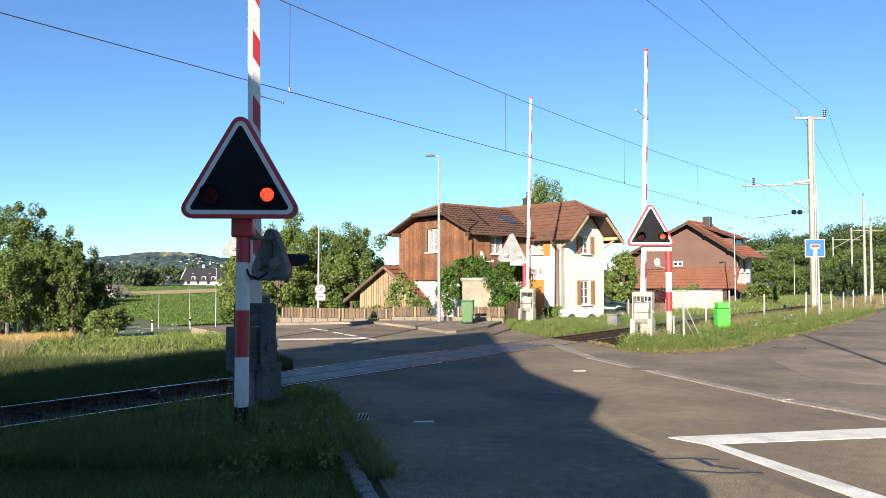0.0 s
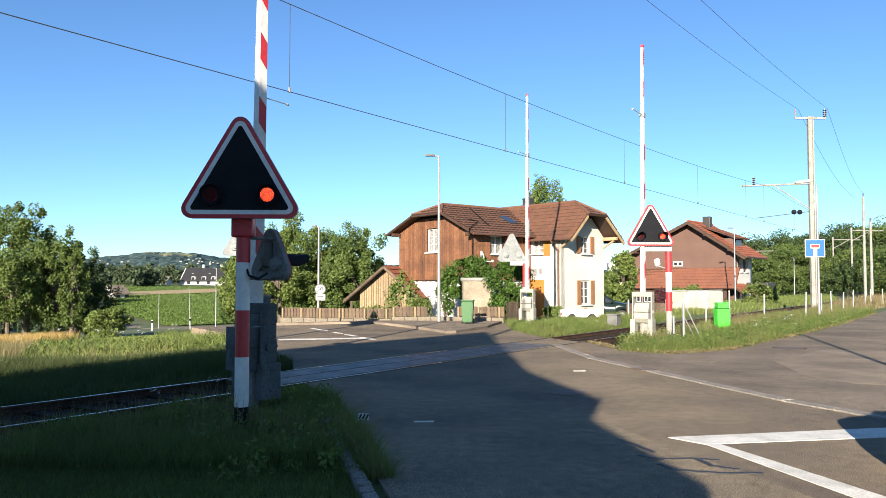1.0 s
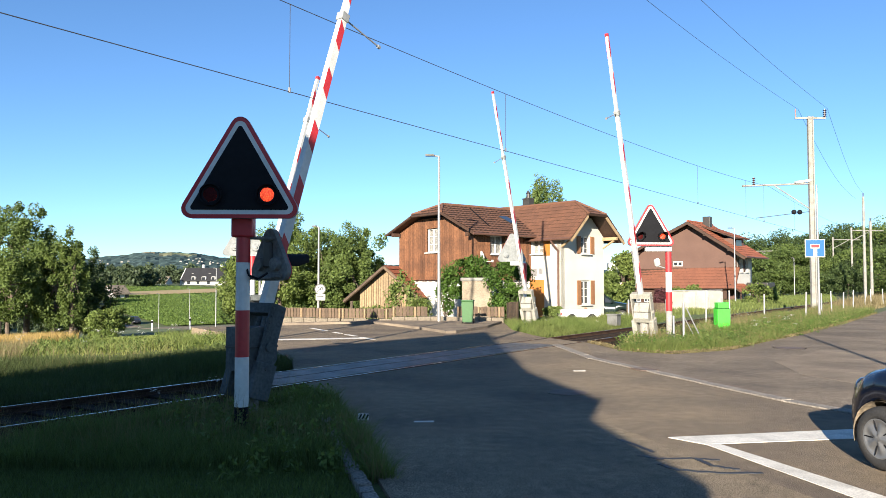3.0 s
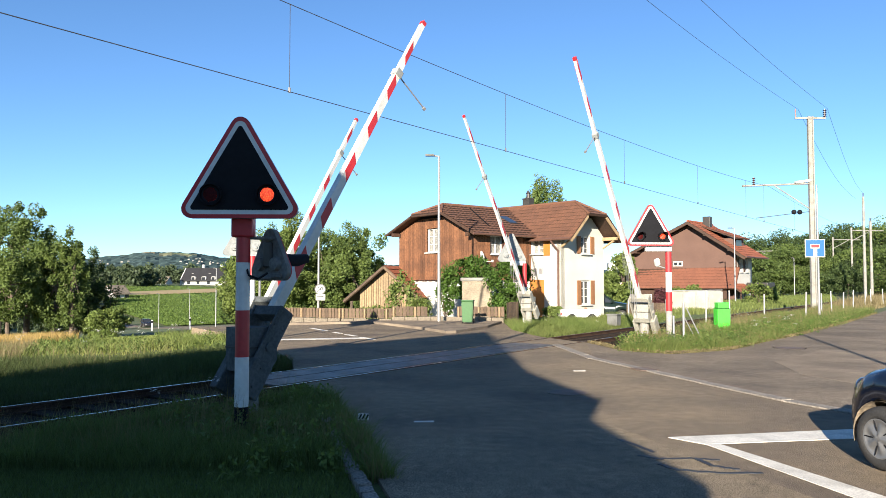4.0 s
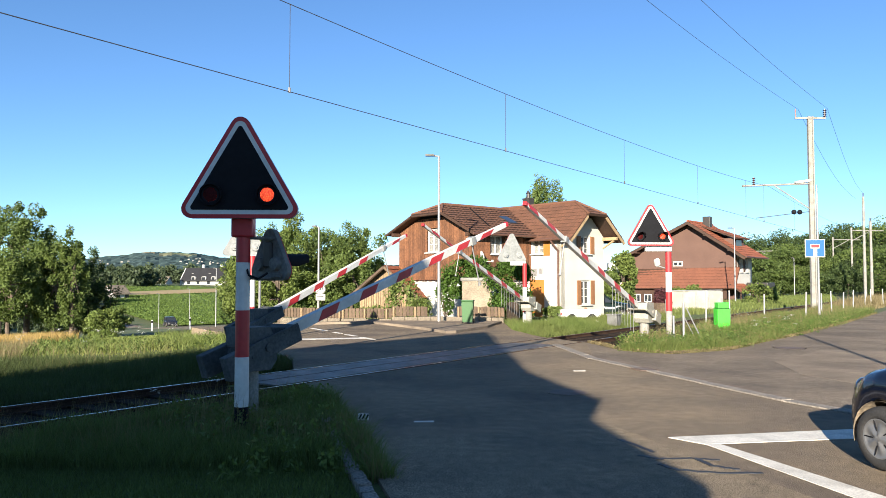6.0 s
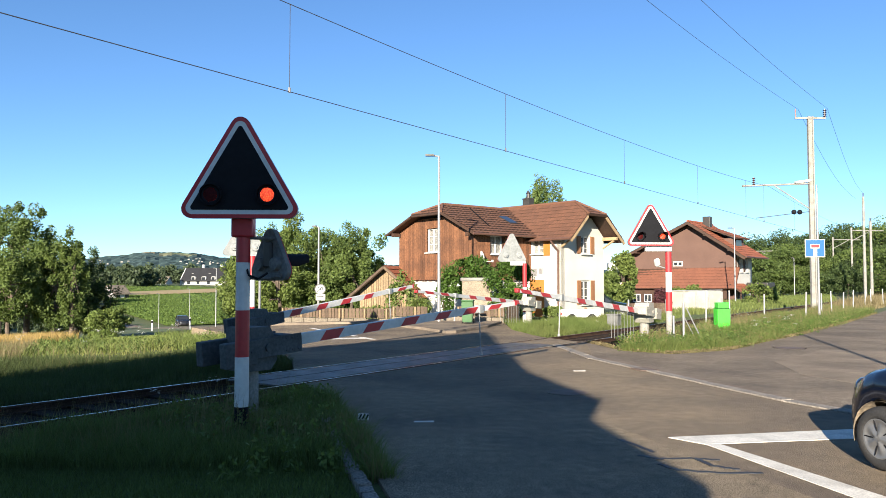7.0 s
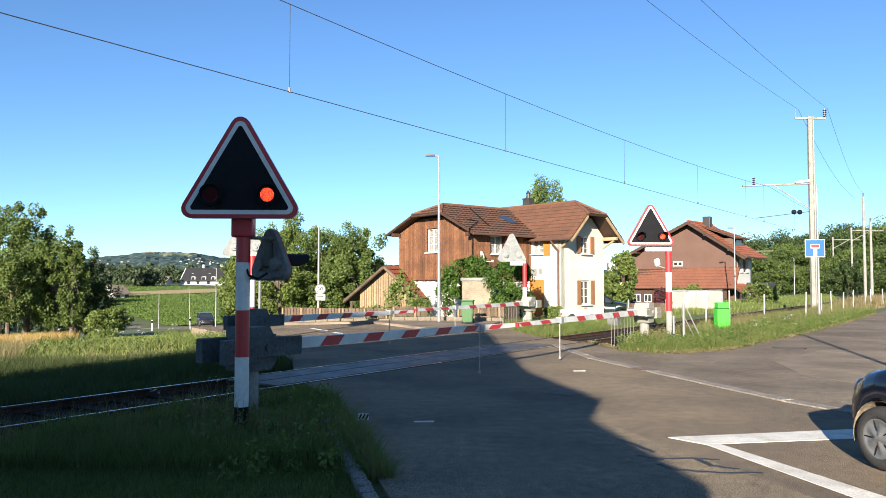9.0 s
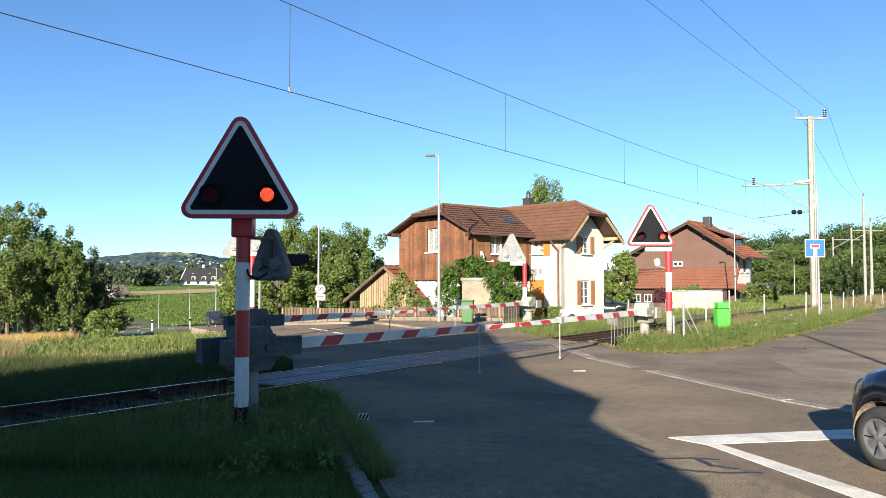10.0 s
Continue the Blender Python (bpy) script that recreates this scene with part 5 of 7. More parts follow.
part("slash", box(bmesh.new(), (0, -0.046, 0), (0.42, 0.006, 0.03), pose(0, 0, 1.35, 0, -40, 0)), M_BLACK, s, "dark slash")
bar_plate(s, 0.5, 0.32, pose(0.02, -0.01, 0.92), M_WHITE, "white plate")
part("plate_bar", box(bmesh.new(), (0.02, -0.026, 0.95), (0.36, 0.01, 0.06)), M_BLACK, s, "dark bar")
part("clamp", rod(bmesh.new(), (-0.1, 0.1, 1.1), (0.02, 0.02, 1.1), 0.03, seg=6), M_GALV, s)
s = thing("street_lamp", pose(17.08, 33.95, -0.02, 0, 0, 0), "thin grey street lamp with a white head by the side road", "street lamp", "street lamps")
part("pole", rod(bmesh.new(), (0, 0, -0.3), (0, 0, 6.2), 0.06, 0.035, 12), M_GALV, s, "grey steel pole")
part("lamp_head", box(bmesh.new(), (0.25, 0, 6.25), (0.72, 0.26, 0.12), pose(0, 0, 0.12, 0, -8, 0), bevel=0.04), M_WHITE, s, "white lamp head")
s = thing("dead_end_sign", pose(16.9, 33.86, 0, 0, 0, -8), "blue dead-end sign clamped to a lamp post", "sign")
part("clamp", box(bmesh.new(), (0.12, 0.04, 3.27), (0.3, 0.05, 0.06), bevel=0.01), M_GALV, s, "steel clamp")
part("border", box(bmesh.new(), (0, 0, 3.27), (0.86, 0.02, 0.82), bevel=0.008), M_WHITE, s, "white border")
part("panel", box(bmesh.new(), (0, -0.012, 3.27), (0.79, 0.012, 0.75), bevel=0.004), M_BLUE, s, "blue panel")
part("road_bar", box(bmesh.new(), (0, -0.022, 3.1), (0.16, 0.012, 0.4)), M_WHITE, s, "white bar")
part("cross_bar", box(bmesh.new(), (0, -0.024, 3.36), (0.4, 0.014, 0.19)), M_WHITE, s, "white frame of the red bar")
part("red_bar", box(bmesh.new(), (0, -0.034, 3.36), (0.34, 0.01, 0.13)), M_RED, s, "red bar")


def insulator(parent, m, n=4, r=0.09):
    bm = bmesh.new()
    rod(bm, (0, 0, 0), (0, 0, 0.13 * n), 0.035, seg=8)
    for i in range(n):
        rod(bm, (0, 0, 0.06 + 0.12 * i), (0, 0, 0.11 + 0.12 * i), r, r * 0.6, 10)
    return part("insulator", bm, M_INSUL, parent, "dark brown insulator", m)


def mast(x, y, z, h, w, label):
    o = thing("catenary_mast", pose(x, y, z), label, "mast", "catenary masts")
    bm = bmesh.new()
    for sx in (-1, 1):
        box(bm, (sx * w / 2, 0, h / 2), (0.07, 0.2, h))
    box(bm, (0, 0, h / 2), (w - 0.05, 0.05, h))
    part("column", bm, M_CONCRETE, o, "pale grey steel column")
    return o


m1 = mast(22.34, 45.0, -0.15, 11.95, 0.26, "tall pale catenary mast with lamp and feeder wires")
part("top_beam", box(bmesh.new(), (0.0, 0, 11.85), (1.85, 0.12, 0.12), bevel=0.01), M_CONCRETE, m1)
insulator(m1, pose(0.9, 0, 11.9), 4, 0.12)
part("pin", rod(bmesh.new(), (-0.88, 0, 11.9), (-0.88, 0, 12.4), 0.03), M_RED, m1, "red pin")
part("cantilever", rod(bmesh.new(), (-0.1, 0, 7.85), (-4.2, 0, 7.7), 0.055), M_CONCRETE, m1, "pale tube arm")
part("brace", rod(bmesh.new(), (-0.1, 0, 6.3), (-2.3, 0, 7.75), 0.035, seg=8), M_CONCRETE, m1, "thin brace")
insulator(m1, pose(-3.5, 0, 7.72), 4, 0.1)
part("steady_arm", rod(bmesh.new(), (-0.15, 0, 6.15), (-3.4, 0, 5.75), 0.02, seg=6), M_WIRE, m1, "thin steady arm")
for dx in (-0.75, -1.1):
    bm = bmesh.new()
    bmesh.ops.create_uvsphere(bm, u_segments=10, v_segments=8, radius=0.15, matrix=pose(dx, 0, 6.1 + dx * -0.02))
    part("weight", bm, M_BLACK, m1, "dark round insulator")
for x, y, hgt, lab in ((47.5, 84.0, 11.6, "tall pale round mast beyond the sign"), (49.4, 86.0, 9.0, "pale mast beside a taller one")):
    o = thing("catenary_mast", pose(x, y, -0.2), lab, "mast", "catenary masts")
    part("column", rod(bmesh.new(), (0, 0, -0.3), (0, 0, hgt), 0.17, 0.12, 12), M_CONCRETE, o)
    insulator(o, pose(0, 0, hgt), 3, 0.13)
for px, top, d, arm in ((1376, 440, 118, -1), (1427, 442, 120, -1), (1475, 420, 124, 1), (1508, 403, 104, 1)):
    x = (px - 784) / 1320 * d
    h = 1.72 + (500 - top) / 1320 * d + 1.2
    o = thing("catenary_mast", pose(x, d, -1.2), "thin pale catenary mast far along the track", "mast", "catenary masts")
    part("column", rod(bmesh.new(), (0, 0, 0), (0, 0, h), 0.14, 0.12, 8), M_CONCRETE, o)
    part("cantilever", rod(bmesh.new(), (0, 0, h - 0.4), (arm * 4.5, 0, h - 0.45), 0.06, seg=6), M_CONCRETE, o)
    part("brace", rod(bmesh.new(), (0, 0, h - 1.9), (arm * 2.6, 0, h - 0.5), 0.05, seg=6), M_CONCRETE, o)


def wire(name, pts, r, label):
    bm = bmesh.new()
    for a, b in zip(pts, pts[1:]):
        rod(bm, a, b, r, seg=5, caps=False)
    return tagged(part(name, bm, M_WIRE), label, "wire", "overhead wires")


CONTACT_Z = 5.2
wire("contact_wire", [on_track(k, 0.0, CONTACT_Z) for k in (-30, -10, 0, 20, 41, 60, 90, 140)], 0.008, "taut dark contact wire above the rails")


def messenger(k):
    return CONTACT_Z + 1.52 + 0.0009 * (k - 12) ** 2 if k < 41 else CONTACT_Z + 1.52 + 0.0009 * (min(abs(k - 66), 25)) ** 2


wire("messenger_wire", [on_track(k, 0.0, messenger(k)) for k in range(-30, 92, 3)], 0.008, "sagging dark messenger wire above the contact wire")
for k in (-9.5, 1.35, 8.95, 17.0, 25.3, 33.5, 37.5, 46, 54, 62):
    wire("dropper", [on_track(k, 0, CONTACT_Z), on_track(k, 0, messenger(k))], 0.006, "thin upright dropper between the wires")
    bm = bmesh.new()
    box(bm, tuple(on_track(k, 0, CONTACT_Z + 0.03)), (0.04, 0.04, 0.09))
    tagged(part("wire_clamp", bm, M_WIRE), "small dark clamp on the contact wire", "clamp", "overhead wires")
for dx, zz in ((-0.88, 12.25), (0.9, 12.3)):
    top = Vector((22.5 + dx, 45.0, zz))
    pts = [top - Vector((0.588 * k, 0.809 * k, 1.1 * math.sin(math.pi * min(1, k / 62)))) for k in range(0, 63, 4)]
    wire("feeder_wire", pts, 0.008, "long sagging feeder wire to the mast")
    far = Vector((47.5 + (dx if dx < 0 else 0), 84.0, 11.8 if dx > 0 else 11.2))
    wire("feeder_wire", [top.lerp(far, f) - Vector((0, 0, 0.9 * math.sin(math.pi * f))) for f in np.linspace(0, 1, 12)], 0.010, "feeder wire from mast to mast")
# fence posts along the verge and marker posts
for x, y, h in ((14.3, 33.3, 1.05), (15.8, 32.6, 1.15), (16.2, 33.4, 1.1), (19.5, 38.5, 1.0), (21.0, 40.4, 1.1), (22.8, 42.6, 1.0), (25.0, 45.6, 1.1), (27.4, 48.6, 1.1), (29.5, 51.5, 1.1),
                (13.0, 33.9, 1.2), (11.6, 33.0, 1.2), (10.0, 33.0, 1.2), (31.8, 54.0, 1.1), (34, 57, 1.1), (36.2, 60, 1.1), (38.5, 63, 1.1)):
    p = thing("fence_post", pose(x, y, -0.05, random.uniform(-3, 3), random.uniform(-3, 3), 0), "thin pale steel fence post in the grass", "post", "fence posts along the track")
    part("pole", rod(bmesh.new(), (0, 0, -0.2), (0, 0, h + 0.2), 0.035, seg=8), M_GALV, p)
for x, y, h, r in ((6.72, 20.9, 1.15, 0.035), (6.35, 20.6, 0.8, 0.028), (6.62, 21.9, 0.85, 0.09), (-5.3, 21.6, 1.9, 0.035)):
    p = thing("marker_post", pose(x, y, 0), "thin pale post beside the signal", "post", "posts by the signals")
    part("pole", rod(bmesh.new(), (0, 0, -0.2), (0, 0, h), r, seg=8), M_PALEBOARD if r > 0.05 else M_GALV, p)
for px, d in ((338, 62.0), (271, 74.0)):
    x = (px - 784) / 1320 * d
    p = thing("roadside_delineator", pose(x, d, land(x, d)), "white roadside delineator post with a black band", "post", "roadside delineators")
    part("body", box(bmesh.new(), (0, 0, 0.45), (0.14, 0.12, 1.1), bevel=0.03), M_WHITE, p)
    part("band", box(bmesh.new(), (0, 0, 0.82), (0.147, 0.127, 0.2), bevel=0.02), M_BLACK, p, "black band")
# low wall, board fence and track box on the far side of the track
s = thing("garden_wall", pose(13.95, 46.0, 0, 0, 0, 4), "pale concrete panel wall before the farmhouse", "wall", kind="structure")
for i in range(4):
    part("panel", box(bmesh.new(), (0.41 + 0.82 * i, 0, 0.3 + 0.012 * i), (0.8, 0.14, 1.72), bevel=0.015), M_PANELWALL, s)
for i in range(5):
    part("post", box(bmesh.new(), (0.82 * i, -0.09, 0.3), (0.09, 0.06, 1.7), bevel=0.01), M_GALV, s, "grey steel post")
part("coping", box(bmesh.new(), (1.64, 0, 1.2), (3.4, 0.22, 0.05), pose(0, 0, 0, 0, -0.8, 0), bevel=0.01), M_GALV, s, "thin metal coping")
f = thing("garden_fence", pose(9.3, 37.6, 0, 0, 0, 18), "low brown plank fence beside the track", "fence")
for i in range(16):
    part("slat", box(bmesh.new(), (0.16 * i, 0, 0.3 + random.uniform(-.02, .02)), (0.145, 0.025, 0.75)), M_FENCE, f)
for i in range(3):
    part("post", rod(bmesh.new(), (1.1 * i, -0.05, -0.2), (1.1 * i, -0.05, 0.85), 0.045, seg=8), M_GALV, f, "pale post")
f = thing("garden_fence", pose(2.7, 31.4, 0, 0, 0, 62), "low brown picket fence beside the hedge", "fence")
for i in range(10):
    part("slat", box(bmesh.new(), (0.13 * i, 0, 0.4 + random.uniform(-.02, .02)), (0.08, 0.025, 0.95)), M_FENCE, f)
s = thing("track_box", Matrix.Translation(on_track(20.4, 1.9)) @ pose(0, 0, 0, 0, 0, -36), "low grey steel cable box beside the track", "box")
part("body", box(bmesh.new(), (0, 0, 0.2), (0.42, 0.4, 0.42), bevel=0.02), M_GREY, s)
part("lid", box(bmesh.new(), (0, 0, 0.43), (0.48, 0.46, 0.05), bevel=0.01), M_GREY, s)
# leaning boards, floodlight behind the signal
s = thing("floodlight", pose(6.18, 21.75, 0), "small white floodlight on an arm beside the signal", "lamp")
part("head", box(bmesh.new(), (0, 0, 0), (0.16, 0.11, 0.22), pose(0.04, -0.08, 2.3, 20, -28, 20), bevel=0.03), M_WHITE, s, "white head")
part("arm", rod(bmesh.new(), (0.32, -0.25, 2.1), (0.06, -0.06, 2.2), 0.018, seg=6), M_GALV, s)
s = thing("marker_plate", pose(-0.98, 9.25, 0.03, -12, 8, 30), "fallen black and white striped marker plate", "marker")
part("plate", box(bmesh.new(), (0, 0, 0.04), (0.15, 0.012, 0.08), bevel=0.004), M_WHITE, s)
for i in range(3):
    part("stripe", box(bmesh.new(), (0, 0, 0), (0.022, 0.004, 0.07), pose(-0.045 + 0.045 * i, -0.008, 0.04, 0, 28, 0)), M_BLACK, s, "black stripe")
s = thing("marker_post", pose(7.0, 20.9, 0), "grey strut leaning on a post in the verge", "post", "posts by the signals")
part("pole", rod(bmesh.new(), (0.35, 0.1, -0.1), (-0.2, 0, 1.0), 0.018, seg=6), M_GALV, s)
s = thing("marker_post", pose(6.9, 21.6, 0), "grey strut leaning on a post in the verge", "post", "posts by the signals")
part("pole", rod(bmesh.new(), (0.5, 0.1, -0.1), (0.05, 0, 0.75), 0.015, seg=6), M_GALV, s)


# ---- vegetation ----
M_LEAF = leaf_mat("ash_leaves", (0.105, 0.145, 0.036), (0.065, 0.1, 0.028))
M_LEAF_DARK = leaf_mat("dark_leaves", (0.06, 0.09, 0.028), (0.04, 0.065, 0.022))
M_LEAF_LIGHT = leaf_mat("light_leaves", (0.14, 0.18, 0.045), (0.09, 0.135, 0.035))
M_LEAF_HEDGE = leaf_mat("hedge_leaves", (0.07, 0.13, 0.02), (0.04, 0.085, 0.015))
M_LEAF_CROP = leaf_mat("crop_leaf", (0.11, 0.165, 0.036), (0.085, 0.135, 0.03), 0.22)
M_LEAF_RED = leaf_mat("copper_leaves", (0.09, 0.03, 0.035), (0.05, 0.02, 0.025))
M_LEAF_FAR = leaf_mat("far_leaves", (0.075, 0.1, 0.05), (0.055, 0.08, 0.045))
M_BARK = mat("bark", (0.12, 0.09, 0.065), 0.9, 0.25, 12, 2, 0.6)
M_BIRCH = mat("birch_bark", (0.5, 0.48, 0.44), 0.8, 0.25, 8, 2, 0.3)
M_GRASS = leaf_mat("meadow_grass", (0.12, 0.165, 0.04), (0.158, 0.175, 0.056), 0.4)
# brighter, yellower grass copy: the sun on the slope is put into the colour
M_GRASS_SLOPE = leaf_mat("young_meadow_grass", (0.17, 0.22, 0.045), (0.2, 0.21, 0.06), 0.4)
M_GRASS_LAWN = leaf_mat("lawn_grass", (0.145, 0.185, 0.05), (0.085, 0.112, 0.036), 0.6)
# darkened grass copy, with the shade beyond the rails in its base colour
M_GRASS_SHADED = leaf_mat("dark_meadow_grass", (0.072, 0.098, 0.03), (0.055, 0.07, 0.026), 0.5)
M_GRASS_DRY = leaf_mat("dry_grass", (0.22, 0.175, 0.09), (0.16, 0.135, 0.065), 0.35)
M_STRAW = leaf_mat("ripe_straw", (0.42, 0.29, 0.1), (0.34, 0.24, 0.09), 0.35)
M_FLOWER = mat("white_flower", (0.7, 0.7, 0.62), 0.8, 0.1, 20, 2, 0.0)
M_WHEAT = mat("ripe_wheat", (0.42, 0.29, 0.1), 0.9, 0.2, 6, 0.3, 0.5, second=(0.34, 0.24, 0.09))
M_CROP = mat("crop_rows", (0.125, 0.18, 0.04), 0.9, 0.2, 3, 0.08, 0.6, second=(0.095, 0.145, 0.034))
# blue of the distance haze is mixed into this forest colour
M_FOREST_HAZED = mat("wooded_hill", (0.062, 0.098, 0.105), 0.95, 0.3, 0.06, 0.004, 0.3, second=(0.085, 0.125, 0.115), spec=0.0)
M_HILLFIELD = mat("hill_field", (0.3, 0.26, 0.18), 0.95, 0.2, 0.05, 0.006, 0.2, second=(0.2, 0.24, 0.13), spec=0.0)
M_TAN = mat("stubble", (0.45, 0.33, 0.15), 0.9, 0.1, 2, 0.1, 0.3)


def leaves_mesh(centres, size, rng, flat=0.0):
    """Small four-cornered leaves, folded along the middle, at random turns round the centres."""
    n = len(centres)
    nrm = rng.normal(size=(n, 3))
    nrm[:, 2] = np.abs(nrm[:, 2]) + flat
    nrm /= np.linalg.norm(nrm, axis=1, keepdims=True)
    a = np.cross(nrm, rng.normal(size=(n, 3)))
    a /= np.linalg.norm(a, axis=1, keepdims=True) + 1e-9
    b = np.cross(nrm, a)
    s = (size * rng.uniform(0.6, 1.35, n))[:, None]
    v = np.empty((n, 4, 3))
    v[:, 0] = centres - a * s
    v[:, 1] = centres + b * s * 0.5 + nrm * s * 0.15
    v[:, 2] = centres + a * s
    v[:, 3] = centres - b * s * 0.5 + nrm * s * 0.15
    faces = np.arange(n * 4).reshape(n, 4)
    return v.reshape(-1, 3), faces


def mesh_from(name, verts, faces, material):
    me = bpy.data.meshes.new(name)
    me.vertices.add(len(verts))
    me.vertices.foreach_set("co", np.asarray(verts, dtype=np.float32).ravel())
    k = faces.shape[1]
    me.loops.add(faces.size)
    me.loops.foreach_set("vertex_index", faces.astype(np.int32).ravel())
    me.polygons.add(len(faces))
    me.polygons.foreach_set("loop_start", np.arange(0, faces.size, k, dtype=np.int32))
    me.update(calc_edges=True)
    me.materials.append(material)
    return me


def crown_points(rng, n, centre, radii, clumps, spread=0.22, low=-0.55):
    """Points in clumps near the skin of an uneven crown."""
    cs = []
    while len(cs) < clumps:
        d = rng.normal(size=3)
        d /= np.linalg.norm(d)
        if d[2] < low:
            continue
        bulge = 1 + 0.28 * noise.noise((d[0] * 1.7 + centre[0], d[1] * 1.7 + centre[1], d[2] * 1.7))
        cs.append(d * rng.uniform(0.45, 1.0) ** 0.5 * bulge)
    cs = np.array(cs)
    pick = rng.integers(0, clumps, n)
    r = rng.uniform(0.5, 1.25, clumps)
    off = rng.normal(size=(n, 3))
    off *= (rng.uniform(0.05, 1.0, n) ** 0.45 / np.linalg.norm(off, axis=1))[:, None] * np.array((1.9, 1.9, 1.35))
    p = cs[pick] + off * spread * r[pick][:, None]
    return p * np.array(radii) + np.array(centre), cs * np.array(radii) + np.array(centre)


def tree(x, y, height, rad, label, material=None, leaves=7000, leaf=0.13, clumps=70, trunk=0.28, bark=None, seed=0, squash=1.0, low=-0.75, spread=0.2):
    z = land(x, y) - 0.05
    rng = np.random.default_rng(seed + int(abs(x) * 37 + y * 11))
    o = thing("tree", pose(x, y, z), label, "tree")
    ch = height * (0.5 - 0.5 * trunk)
    centre = (0, 0, height - ch * 0.98)
    pts, cs = crown_points(rng, leaves, centre, (rad, rad * squash, ch), clumps, spread, low)
    pts[:, 2] = np.maximum(pts[:, 2], 0.15)
    v, f = leaves_mesh(pts, leaf, rng)
    crown = new("crown", mesh_from("crown", v, f, material or M_LEAF))
    crown.parent = o
    bm = bmesh.new()
    tr = 0.022 * height
    prev = Vector((0, 0, -0.2))
    for i in range(1, 5):
        q = Vector((rng.normal() * 0.05 * i, rng.normal() * 0.05 * i, height * (0.15 * i + 0.1)))
        rod(bm, prev, q, tr * (1.15 - 0.22 * (i - 1)), tr * (1.15 - 0.22 * i), 8)
        if i >= 2:
            for j in range(4):
                c = Vector(cs[rng.integers(0, len(cs))])
                rod(bm, prev.lerp(q, 0.5), prev.lerp(c, 0.85), tr * 0.4, tr * 0.1, 6)
        prev = q
    part("trunk", bm, bark or M_BARK, o, "brown trunk and limbs")
    return o


def bush(x, y, w, d, h, label, material, leaves=3000, leaf=0.07, seed=0, name="bush", z=None):
    z = land(x, y) if z is None else z
    rng = np.random.default_rng(seed + int(abs(x) * 31 + y * 7))
    o = thing(name, pose(x, y, z - 0.04), label, "bush")
    pts, cs = crown_points(rng, leaves, (0, 0, h * 0.5), (w / 2, d / 2, h * 0.52), 45, 0.22, -0.9)
    pts[:, 2] = np.maximum(pts[:, 2], 0.02)
    v, f = leaves_mesh(pts, leaf, rng)
    c = new("foliage", mesh_from("foliage", v, f, material))
    c.parent = o
    bm = bmesh.new()
    for j in range(8):
        rod(bm, (rng.normal() * 0.05, rng.normal() * 0.05, -0.1), tuple(cs[rng.integers(0, len(cs))]), 0.025, 0.008, 5)
    part("stems", bm, M_BARK, o, "thin brown stems")
    return o


# trees at the edge of the meadow
for x, y, h, r, mt, n, tk in ((-23.4, 42, 7.6, 1.7, M_LEAF, 11000, 0.2), (-26.2, 44, 8.1, 2.0, M_LEAF, 11000, 0.15), (-20.8, 40, 6.0, 1.5, M_LEAF, 11000, 0.1), (-19.6, 39.5, 5.5, 0.85, M_LEAF, 6000, 0.12),
                              (-24.6, 39.0, 4.8, 1.7, M_LEAF_DARK, 8000, 0.24), (-22.2, 38.2, 4.8, 1.5, M_LEAF, 8000, 0.26), (-21.3, 43.5, 5.6, 1.4, M_LEAF_DARK, 7000, 0.08), (-19.9, 42.5, 3.2, 0.9, M_LEAF_DARK, 3500, 0.08)):
    tree(x, y, h, r, "leafy ash tree at the edge of the meadow", mt, n, 0.082, 62, tk, seed=3, low=-1.0, spread=0.145)
for x, y, w, h, mt, n, lab in ((-17.9, 40, 2.2, 1.5, M_LEAF_LIGHT, 4500, "light green bush beside the meadow"), (-17.6, 39, 1.5, 1.5, M_LEAF_LIGHT, 3500, "light green bush beside the meadow"),
                               (-20.2, 44, 1.8, 3.2, M_LEAF_DARK, 1800, "dark straggly shrub beside the trees"), (-19.4, 44, 1.1, 3.2, M_LEAF_DARK, 700, "tall thin nearly bare shrub"),
                               (-23.0, 47, 2.6, 3.4, M_LEAF_DARK, 3500, "dark straggly shrub beside the trees")):
    bush(x, y, w, w * 0.8, h, lab, mt, n, 0.075)
# the wood behind the shed
for x, y, h, r in ((-13.4, 58, 7.6, 2.2), (-11.1, 57, 8.2, 2.1), (-9.0, 60, 7.9, 2.2), (-7.2, 56, 6.8, 2.0), (-14.8, 60, 7.0, 2.1), (-6.2, 60, 7.0, 1.8), (-8.6, 54, 6.2, 2.2), (-11.6, 53, 6.2, 2.2),
                   (-14.2, 54, 5.8, 2.0), (-6.4, 52, 5.2, 1.9), (-16.6, 62, 5.0, 1.8)):
    tree(x, y, h, r, "dense leafy tree behind the shed", M_LEAF if (x * 7) % 2 > 1 else M_LEAF_LIGHT, 11000, 0.1, 64, 0.05, seed=5, low=-1.0, spread=0.145)
tree(8.6, 62, 11.6, 1.5, "slender birch rising behind the house", M_LEAF_LIGHT, 5000, 0.12, 50, 0.35, M_BIRCH, seed=2, spread=0.26)
tree(7.6, 60, 9.5, 1.2, "slender birch rising behind the house", M_LEAF_LIGHT, 3000, 0.12, 40, 0.35, M_BIRCH, seed=4, spread=0.26)
